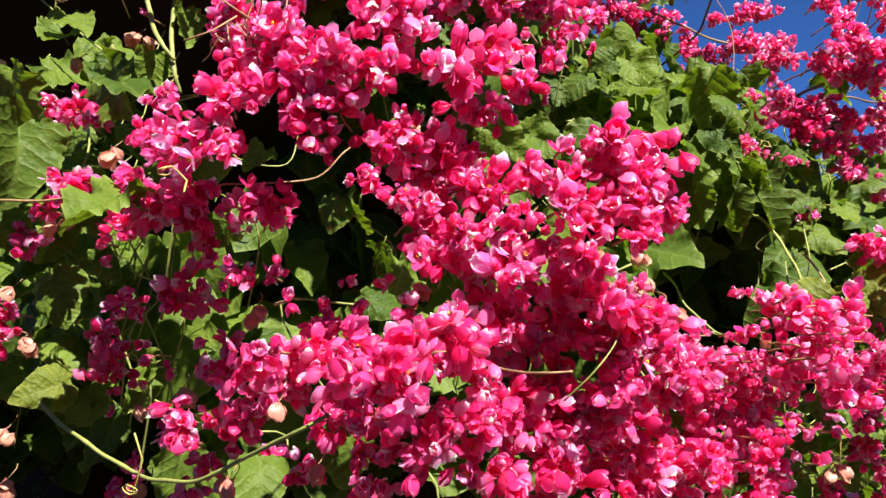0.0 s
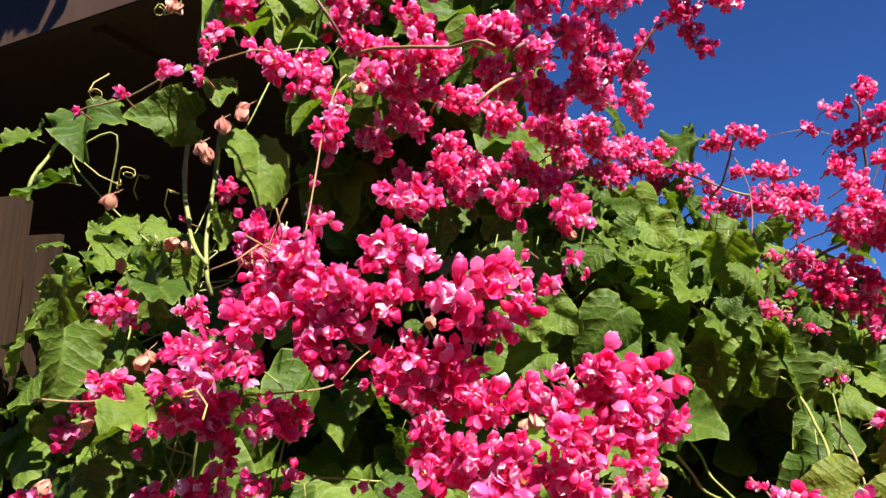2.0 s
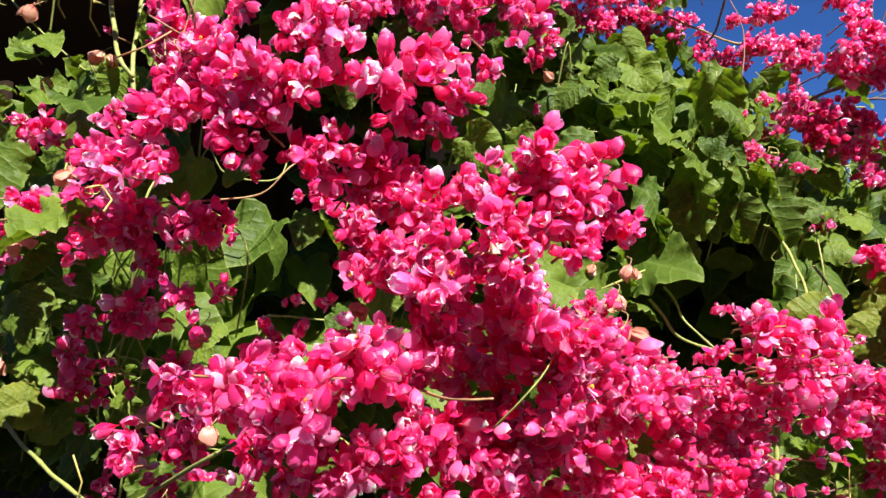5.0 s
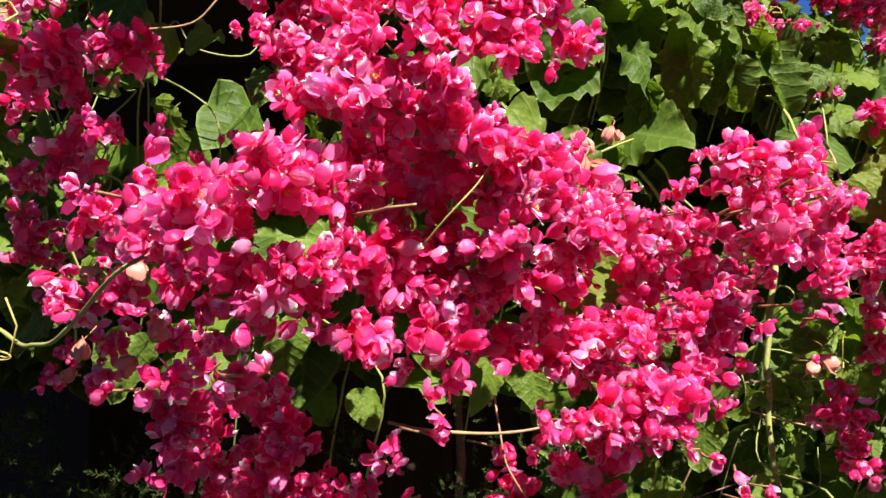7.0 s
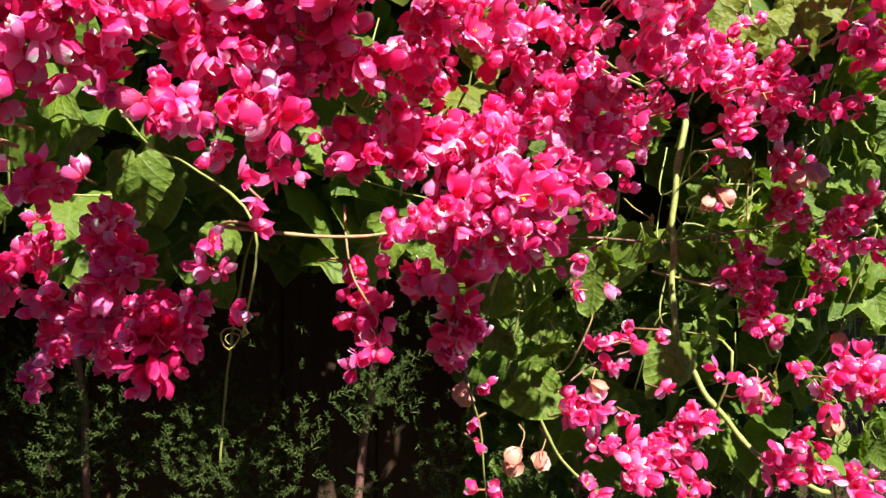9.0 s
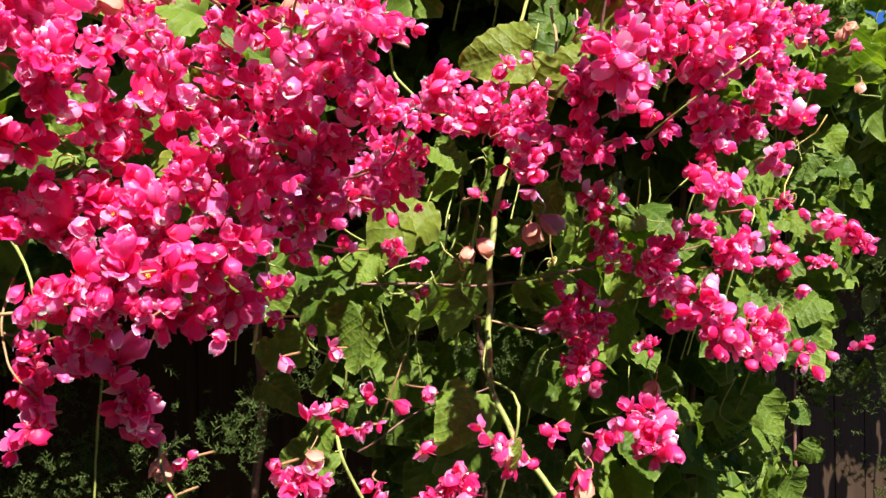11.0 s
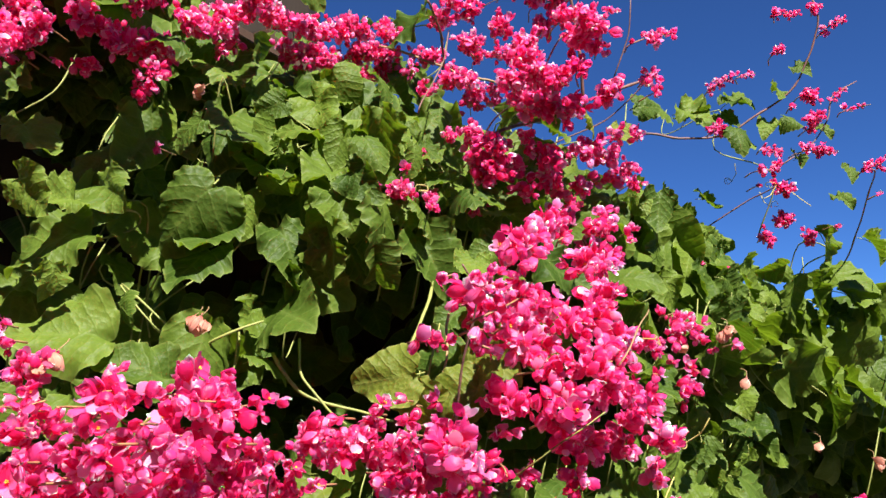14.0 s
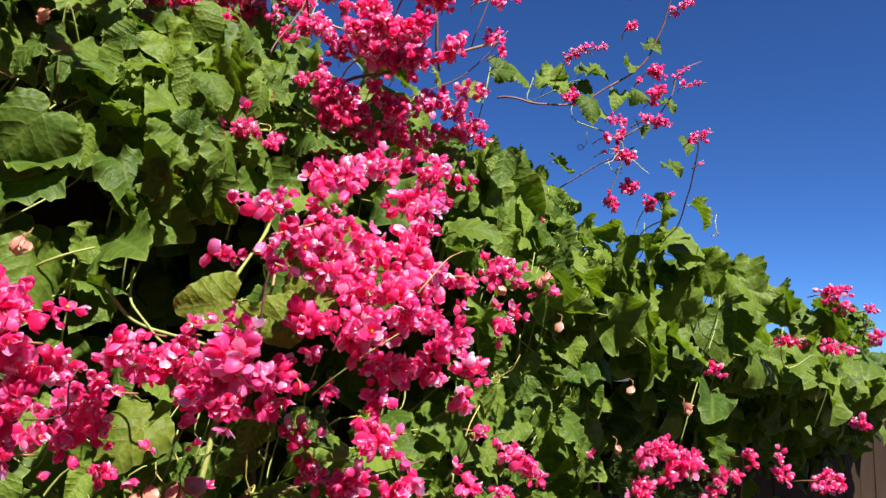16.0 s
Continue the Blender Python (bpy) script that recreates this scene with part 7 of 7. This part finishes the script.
flower_spray((0.221, 0.507, 1.503, 0.223, 0.507, 1.502, 0.0033), (0.269, 0.510, 1.510, 0.285, 0.512, 1.510, 0.0075), (0.284, 0.537, 1.456, 0.292, 0.537, 1.452, 0.0062))
flower_spray((0.211, 0.610, 1.432, 0.229, 0.623, 1.435, 0.0067))
flower_spray((0.276, 0.557, 1.429, 0.278, 0.556, 1.428, 0.0032))
flower_spray((-0.336, 0.593, 1.515, -0.332, 0.592, 1.513, 0.0052), (-0.333, 0.596, 1.503, -0.354, 0.599, 1.508, 0.0091), (-0.375, 0.609, 1.496, -0.352, 0.611, 1.480, 0.0125))
# crest and sky sprigs
flower_spray((0.007, 0.748, 1.867, 0.018, 0.750, 1.858, 0.0054), (0.010, 0.740, 1.828, 0.002, 0.735, 1.832, 0.0062), (0.029, 0.752, 1.820, 0.032, 0.752, 1.819, 0.0031))
flower_spray((0.099, 0.757, 1.870, 0.103, 0.758, 1.868, 0.0054), (0.080, 0.749, 1.840, 0.098, 0.746, 1.827, 0.0097), (0.040, 0.754, 1.817, 0.067, 0.755, 1.811, 0.0054))
flower_spray((0.112, 0.753, 1.802, 0.125, 0.759, 1.804, 0.0080), (0.107, 0.761, 1.790, 0.110, 0.763, 1.788, 0.0054), (0.109, 0.798, 1.746, 0.111, 0.799, 1.745, 0.0037))
flower_spray((0.118, 0.816, 1.889, 0.122, 0.850, 1.899, 0.0100))
flower_spray((0.114, 0.933, 1.913, 0.119, 0.938, 1.904, 0.0062), (0.105, 0.934, 1.950, 0.137, 0.960, 1.968, 0.0127))
flower_spray((0.175, 1.022, 1.983, 0.192, 1.043, 1.992, 0.0114))
flower_spray((0.229, 1.081, 2.001, 0.260, 1.085, 1.993, 0.0146), (0.218, 1.099, 1.960, 0.250, 1.097, 1.966, 0.0147), (0.210, 1.093, 1.934, 0.214, 1.093, 1.932, 0.0053))
flower_spray((0.284, 1.080, 1.998, 0.301, 1.072, 1.977, 0.0118), (0.277, 1.076, 1.955, 0.301, 1.073, 1.952, 0.0117), (0.321, 1.067, 1.931, 0.327, 1.066, 1.927, 0.0077))
flower_spray((0.339, 1.041, 1.892, 0.345, 1.036, 1.886, 0.0074))
flower_spray((0.383, 0.962, 1.870, 0.411, 0.907, 1.840, 0.0077), (0.397, 0.968, 1.915, 0.418, 0.915, 1.889, 0.0067))
flower_spray((0.438, 0.855, 1.879, 0.449, 0.839, 1.876, 0.0064), (0.437, 0.855, 1.898, 0.439, 0.852, 1.895, 0.0030))
flower_spray((0.448, 0.840, 1.823, 0.459, 0.844, 1.812, 0.0087), (0.464, 0.870, 1.797, 0.481, 0.867, 1.795, 0.0119), (0.461, 0.895, 1.778, 0.467, 0.898, 1.774, 0.0092))
flower_spray((0.486, 0.841, 1.809, 0.498, 0.840, 1.820, 0.0086), (0.537, 0.846, 1.849, 0.540, 0.847, 1.847, 0.0053), (0.521, 0.829, 1.873, 0.538, 0.838, 1.865, 0.0096))
flower_spray((0.548, 0.832, 1.881, 0.551, 0.833, 1.879, 0.0053), (0.573, 0.851, 1.857, 0.621, 0.886, 1.878, 0.0050), (0.592, 0.881, 1.831, 0.597, 0.886, 1.830, 0.0060))
flower_spray((0.556, 0.861, 1.820, 0.545, 0.870, 1.806, 0.0079))
flower_spray((0.606, 0.927, 1.830, 0.610, 0.931, 1.829, 0.0042), (0.586, 0.935, 1.789, 0.591, 0.938, 1.786, 0.0069), (0.563, 0.939, 1.787, 0.567, 0.941, 1.785, 0.0059))
flower_spray((0.398, 0.903, 1.781, 0.417, 0.891, 1.776, 0.0103), (0.408, 0.893, 1.754, 0.413, 0.895, 1.751, 0.0071), (0.446, 0.905, 1.748, 0.458, 0.922, 1.740, 0.0083))
flower_spray((0.377, 0.919, 1.788, 0.381, 0.917, 1.785, 0.0058), (0.353, 0.910, 1.767, 0.357, 0.908, 1.764, 0.0047))
flower_spray((0.357, 0.940, 1.729, 0.376, 0.778, 1.672, 0.0044), (0.323, 0.876, 1.720, 0.346, 0.834, 1.703, 0.0053), (0.308, 0.854, 1.716, 0.311, 0.850, 1.713, 0.0039))
flower_spray((0.350, 0.790, 1.714, 0.352, 0.799, 1.714, 0.0040))
flower_spray((0.496, 0.946, 1.771, 0.522, 0.957, 1.767, 0.0087), (0.542, 0.960, 1.774, 0.561, 0.962, 1.768, 0.0082), (0.548, 0.976, 1.745, 0.568, 0.977, 1.752, 0.0083))
flower_spray((0.511, 0.962, 1.712, 0.517, 0.967, 1.710, 0.0082), (0.550, 1.001, 1.711, 0.567, 0.985, 1.707, 0.0084), (0.589, 1.004, 1.749, 0.594, 1.006, 1.747, 0.0068))
flower_spray((0.579, 0.973, 1.758, 0.586, 0.994, 1.762, 0.0050))
flower_spray((0.572, 0.946, 1.679, 0.582, 0.935, 1.677, 0.0042))
flower_spray((0.531, 0.870, 1.652, 0.532, 0.865, 1.649, 0.0033), (0.546, 0.831, 1.636, 0.548, 0.827, 1.634, 0.0041))
flower_spray((0.447, 0.583, 1.589, 0.449, 0.588, 1.589, 0.0030), (0.438, 0.583, 1.552, 0.442, 0.599, 1.551, 0.0054), (0.421, 0.542, 1.548, 0.430, 0.544, 1.545, 0.0043))
flower_spray((0.424, 0.545, 1.570, 0.434, 0.545, 1.573, 0.0049), (0.393, 0.551, 1.544, 0.396, 0.552, 1.542, 0.0044), (0.392, 0.597, 1.508, 0.395, 0.595, 1.507, 0.0036))
flower_spray((0.448, 0.627, 1.573, 0.457, 0.679, 1.582, 0.0051), (0.457, 0.659, 1.526, 0.460, 0.657, 1.524, 0.0047), (0.480, 0.650, 1.521, 0.482, 0.651, 1.520, 0.0040))
flower_spray((0.500, 0.741, 1.584, 0.513, 0.739, 1.579, 0.0086), (0.526, 0.738, 1.589, 0.528, 0.738, 1.587, 0.0035), (0.466, 0.737, 1.563, 0.469, 0.738, 1.561, 0.0051))
flower_spray((0.490, 0.662, 1.532, 0.511, 0.671, 1.532, 0.0068), (0.519, 0.683, 1.512, 0.503, 0.683, 1.513, 0.0056), (0.528, 0.710, 1.525, 0.534, 0.698, 1.524, 0.0047))
flower_spray((0.584, 0.855, 1.579, 0.595, 0.854, 1.581, 0.0041), (0.609, 0.854, 1.574, 0.611, 0.855, 1.572, 0.0036), (0.623, 0.865, 1.556, 0.626, 0.867, 1.554, 0.0032))
flower_spray((0.655, 0.877, 1.553, 0.658, 0.878, 1.552, 0.0037), (0.622, 0.919, 1.532, 0.630, 0.907, 1.526, 0.0044), (0.599, 0.893, 1.538, 0.602, 0.899, 1.537, 0.0038))
flower_spray((0.560, 0.771, 1.544, 0.563, 0.773, 1.543, 0.0032), (0.526, 0.741, 1.486, 0.540, 0.743, 1.490, 0.0068), (0.499, 0.737, 1.478, 0.519, 0.756, 1.476, 0.0069))
flower_spray((0.595, 0.828, 1.512, 0.600, 0.831, 1.509, 0.0056))
flower_spray((0.426, 0.625, 1.515, 0.429, 0.628, 1.513, 0.0041), (0.407, 0.549, 1.475, 0.420, 0.601, 1.466, 0.0056))
flower_spray((0.550, 0.756, 1.472, 0.564, 0.760, 1.471, 0.0062))
flower_spray((0.476, 0.686, 1.474, 0.480, 0.691, 1.472, 0.0042), (0.421, 0.649, 1.451, 0.423, 0.660, 1.448, 0.0036), (0.359, 0.635, 1.453, 0.372, 0.626, 1.450, 0.0050))
flower_spray((0.348, 0.672, 1.505, 0.351, 0.673, 1.504, 0.0031), (0.365, 0.674, 1.507, 0.367, 0.671, 1.506, 0.0024), (0.336, 0.680, 1.490, 0.347, 0.688, 1.486, 0.0046))
flower_spray((0.352, 0.675, 1.476, 0.355, 0.670, 1.474, 0.0041), (0.320, 0.650, 1.496, 0.322, 0.652, 1.495, 0.0030), (0.305, 0.669, 1.491, 0.321, 0.653, 1.488, 0.0048))
flower_spray((0.286, 0.620, 1.476, 0.288, 0.622, 1.475, 0.0028))
flower_spray((0.262, 0.478, 1.501, 0.264, 0.479, 1.500, 0.0030), (0.240, 0.479, 1.499, 0.242, 0.479, 1.498, 0.0026), (0.242, 0.482, 1.491, 0.244, 0.482, 1.489, 0.0030))
flower_spray((0.290, 0.524, 1.493, 0.291, 0.529, 1.492, 0.0028), (0.274, 0.488, 1.489, 0.284, 0.490, 1.487, 0.0052), (0.238, 0.492, 1.468, 0.240, 0.492, 1.467, 0.0028))
flower_spray((0.168, 0.524, 1.496, 0.177, 0.520, 1.497, 0.0042), (0.180, 0.511, 1.480, 0.198, 0.488, 1.481, 0.0034), (0.206, 0.486, 1.472, 0.208, 0.486, 1.471, 0.0028))
flower_spray((0.217, 0.481, 1.493, 0.225, 0.482, 1.490, 0.0047), (0.207, 0.500, 1.509, 0.210, 0.498, 1.508, 0.0027))
flower_spray((0.246, 0.684, 1.448, 0.247, 0.692, 1.445, 0.0043))
flower_spray((0.124, 0.590, 1.532, 0.152, 0.572, 1.528, 0.0055), (0.149, 0.563, 1.515, 0.157, 0.557, 1.513, 0.0052))
flower_spray((0.083, 0.631, 1.564, 0.086, 0.630, 1.563, 0.0024))
flower_spray((0.833, 1.172, 2.035, 0.867, 1.179, 2.036, 0.0049), (0.890, 1.181, 2.049, 0.895, 1.182, 2.046, 0.0070), (0.906, 1.184, 2.015, 0.929, 1.181, 2.025, 0.0056))
flower_spray((0.735, 1.189, 1.931, 0.756, 1.151, 1.931, 0.0055), (0.763, 1.148, 1.934, 0.796, 1.167, 1.944, 0.0047), (0.819, 1.172, 1.971, 0.840, 1.174, 1.983, 0.0055))
flower_spray((0.858, 1.166, 1.912, 0.881, 1.169, 1.903, 0.0074), (0.897, 1.172, 1.900, 0.918, 1.171, 1.919, 0.0047), (0.888, 1.121, 1.869, 0.918, 1.108, 1.870, 0.0038))
flower_spray((0.836, 1.157, 1.890, 0.839, 1.158, 1.888, 0.0047), (0.861, 1.151, 1.871, 0.854, 1.123, 1.858, 0.0065), (0.850, 1.143, 1.852, 0.853, 1.143, 1.850, 0.0052))
flower_spray((0.743, 1.188, 1.872, 0.745, 1.177, 1.865, 0.0082))
flower_spray((0.791, 1.145, 1.830, 0.813, 1.148, 1.818, 0.0059), (0.782, 1.148, 1.800, 0.810, 1.144, 1.797, 0.0072), (0.782, 1.160, 1.780, 0.785, 1.160, 1.778, 0.0046))
flower_spray((0.826, 1.103, 1.811, 0.852, 1.084, 1.804, 0.0056))
flower_spray((0.799, 1.140, 1.773, 0.817, 1.150, 1.767, 0.0071))
flower_spray((0.851, 1.276, 1.759, 0.862, 1.263, 1.752, 0.0086), (0.871, 1.236, 1.722, 0.875, 1.233, 1.719, 0.0069), (0.808, 1.235, 1.724, 0.815, 1.240, 1.721, 0.0084))
flower_spray((0.882, 1.164, 1.723, 0.884, 1.162, 1.720, 0.0046))
flower_spray((0.862, 1.023, 1.761, 0.882, 1.023, 1.767, 0.0051), (0.873, 1.021, 1.730, 0.874, 1.020, 1.728, 0.0034))
flower_spray((0.677, 1.069, 1.660, 0.679, 1.067, 1.657, 0.0048), (0.713, 1.090, 1.656, 0.716, 1.091, 1.654, 0.0049))
# far end
flower_spray((1.092, 1.138, 1.578, 1.123, 1.135, 1.582, 0.0055), (1.113, 1.138, 1.564, 1.117, 1.138, 1.561, 0.0061), (1.152, 1.136, 1.556, 1.156, 1.136, 1.554, 0.0054))
flower_spray((1.159, 1.139, 1.517, 1.164, 1.139, 1.515, 0.0061), (1.091, 1.144, 1.503, 1.122, 1.142, 1.500, 0.0075), (1.036, 1.163, 1.510, 1.064, 1.155, 1.511, 0.0055))
flower_spray((0.937, 1.161, 1.475, 0.943, 1.161, 1.472, 0.0082))
flower_spray((1.136, 1.153, 1.400, 1.142, 1.154, 1.397, 0.0081))
flower_spray((0.800, 1.040, 1.370, 0.831, 1.048, 1.370, 0.0131), (0.827, 1.050, 1.337, 0.834, 1.052, 1.333, 0.0090), (0.793, 1.043, 1.329, 0.815, 1.047, 1.329, 0.0119))
flower_spray((0.850, 1.063, 1.354, 0.882, 1.091, 1.351, 0.0123), (0.907, 1.107, 1.314, 0.913, 1.109, 1.311, 0.0076), (0.915, 1.109, 1.329, 0.922, 1.111, 1.325, 0.0096))
flower_spray((0.989, 1.170, 1.350, 0.994, 1.170, 1.347, 0.0081), (1.027, 1.166, 1.351, 1.033, 1.166, 1.348, 0.0075), (1.032, 1.170, 1.323, 1.038, 1.171, 1.321, 0.0075))
flower_spray((0.941, 1.116, 1.335, 0.947, 1.117, 1.332, 0.0077))
flower_spray((1.079, 1.171, 1.319, 1.111, 1.169, 1.319, 0.0135))
flower_spray((0.732, 1.039, 1.371, 0.735, 1.041, 1.368, 0.0047))
flower_spray((0.597, 0.854, 1.580, 0.602, 0.853, 1.569, 0.0059), (0.615, 0.856, 1.568, 0.619, 0.858, 1.566, 0.0054), (0.634, 0.880, 1.550, 0.637, 0.882, 1.548, 0.0040))
flower_spray((0.663, 0.878, 1.550, 0.666, 0.878, 1.548, 0.0040))
# low, near strands
flower_spray((-0.389, 0.622, 1.449, -0.384, 0.623, 1.445, 0.0075))
flower_spray((-0.260, 0.611, 1.485, -0.267, 0.606, 1.501, 0.0060))

# ---- faded flowers ----
faded_flower(-0.333, 0.584, 1.634)
faded_flower(-0.293, 0.597, 1.718)
faded_flower(-0.236, 0.573, 1.729)
faded_flower(-0.071, 0.516, 1.838)
faded_flower(-0.206, 0.538, 1.801)
faded_flower(-0.164, 0.526, 1.828)
faded_flower(-0.191, 0.541, 1.823)
faded_flower(-0.258, 0.572, 1.954)
faded_flower(-0.295, 0.575, 1.770)
faded_flower(-0.234, 0.535, 1.630)
faded_flower(-0.124, 0.510, 1.516)
faded_flower(-0.244, 0.620, 1.441)
faded_flower(-0.197, 0.587, 1.457)
faded_flower(-0.149, 0.558, 1.395)
faded_flower(-0.238, 0.629, 1.378)
faded_flower(-0.014, 0.475, 1.529)
faded_flower(-0.350, 0.627, 1.422)
faded_flower(-0.346, 0.624, 1.383)
faded_flower(-0.323, 0.576, 1.533)
faded_flower(-0.324, 0.597, 1.495)
faded_flower(-0.020, 0.595, 1.664)
faded_flower(-0.098, 0.467, 1.458)
faded_flower(-0.177, 0.550, 1.457)
faded_flower(-0.124, 0.455, 1.415)
faded_flower(-0.068, 0.433, 1.427)
faded_flower(-0.075, 0.426, 1.392)
faded_flower(0.157, 0.556, 1.275)
faded_flower(0.233, 0.576, 1.272)
faded_flower(0.345, 0.623, 1.261)
faded_flower(0.004, 0.459, 1.518)
faded_flower(0.155, 0.580, 1.540)
faded_flower(0.150, 0.516, 1.517)
faded_flower(0.189, 0.544, 1.240)
faded_flower(0.203, 0.570, 1.231)
faded_flower(0.392, 0.614, 1.244)
faded_flower(0.455, 0.750, 1.276)
faded_flower(0.062, 0.635, 1.585)
faded_flower(0.120, 0.550, 1.529)
faded_flower(0.189, 0.726, 1.575)
faded_flower(0.328, 0.652, 1.388)
faded_flower(0.551, 0.757, 1.324)
faded_flower(0.162, 0.779, 1.581)
faded_flower(0.124, 0.865, 1.833)
faded_flower(0.125, 0.877, 1.812)
faded_flower(0.599, 0.848, 1.554)
faded_flower(0.817, 1.196, 1.675)
faded_flower(0.668, 0.889, 1.520)
faded_flower(0.809, 1.139, 1.524)
faded_flower(0.647, 0.867, 1.568)
faded_flower(0.288, 0.696, 1.492)
faded_flower(0.760, 1.020, 1.379)
faded_flower(0.782, 1.023, 1.449)
faded_flower(0.877, 1.113, 1.424)
faded_flower(0.367, 0.607, 1.401)
faded_flower(-0.285, 0.571, 1.583)

# ---- tendrils ----
tendril(-0.277, 0.592, 1.793)
tendril(-0.293, 0.583, 1.780)
tendril(-0.242, 0.576, 1.773)
tendril(-0.262, 0.603, 2.034)
tendril(-0.293, 0.620, 1.975)
tendril(-0.290, 0.590, 1.796)
tendril(-0.307, 0.547, 1.850)
tendril(-0.272, 0.602, 2.016)
tendril(-0.099, 0.620, 1.297)
tendril(0.035, 0.518, 1.306)
tendril(0.374, 0.846, 1.388)
tendril(0.370, 0.808, 1.350)
tendril(0.083, 0.492, 1.460)
tendril(0.086, 0.599, 1.496)
tendril(-0.138, 0.650, 1.301)
tendril(0.380, 0.758, 1.367)
tendril(-0.113, 0.471, 1.680)
tendril(-0.108, 0.471, 1.689)
tendril(-0.192, 0.484, 1.402)
tendril(-0.160, 0.436, 1.594)
tendril(0.104, 0.558, 1.439)
tendril(0.595, 0.853, 1.462)
tendril(0.565, 0.774, 1.413)
tendril(0.310, 0.771, 1.367)
tendril(0.770, 1.244, 1.808)
tendril(0.792, 1.136, 1.775)
tendril(0.823, 1.161, 1.769)
tendril(0.821, 1.204, 1.763)
tendril(0.933, 1.127, 1.655)
tendril(0.362, 0.835, 1.707)
tendril(0.561, 0.749, 1.550)
tendril(-0.126, 0.455, 1.690, raceme_stem, 'withered reddish curled flower stalk')
tendril(-0.120, 0.456, 1.683, raceme_stem, 'withered reddish curled flower stalk')
tendril(-0.115, 0.455, 1.688, raceme_stem, 'withered reddish curled flower stalk')
tendril(-0.135, 0.464, 1.686, raceme_stem, 'withered reddish curled flower stalk')
tendril(-0.117, 0.457, 1.674, raceme_stem, 'withered reddish curled flower stalk')
tendril(-0.132, 0.465, 1.679, raceme_stem, 'withered reddish curled flower stalk')
tendril(-0.108, 0.456, 1.683, raceme_stem, 'withered reddish curled flower stalk')
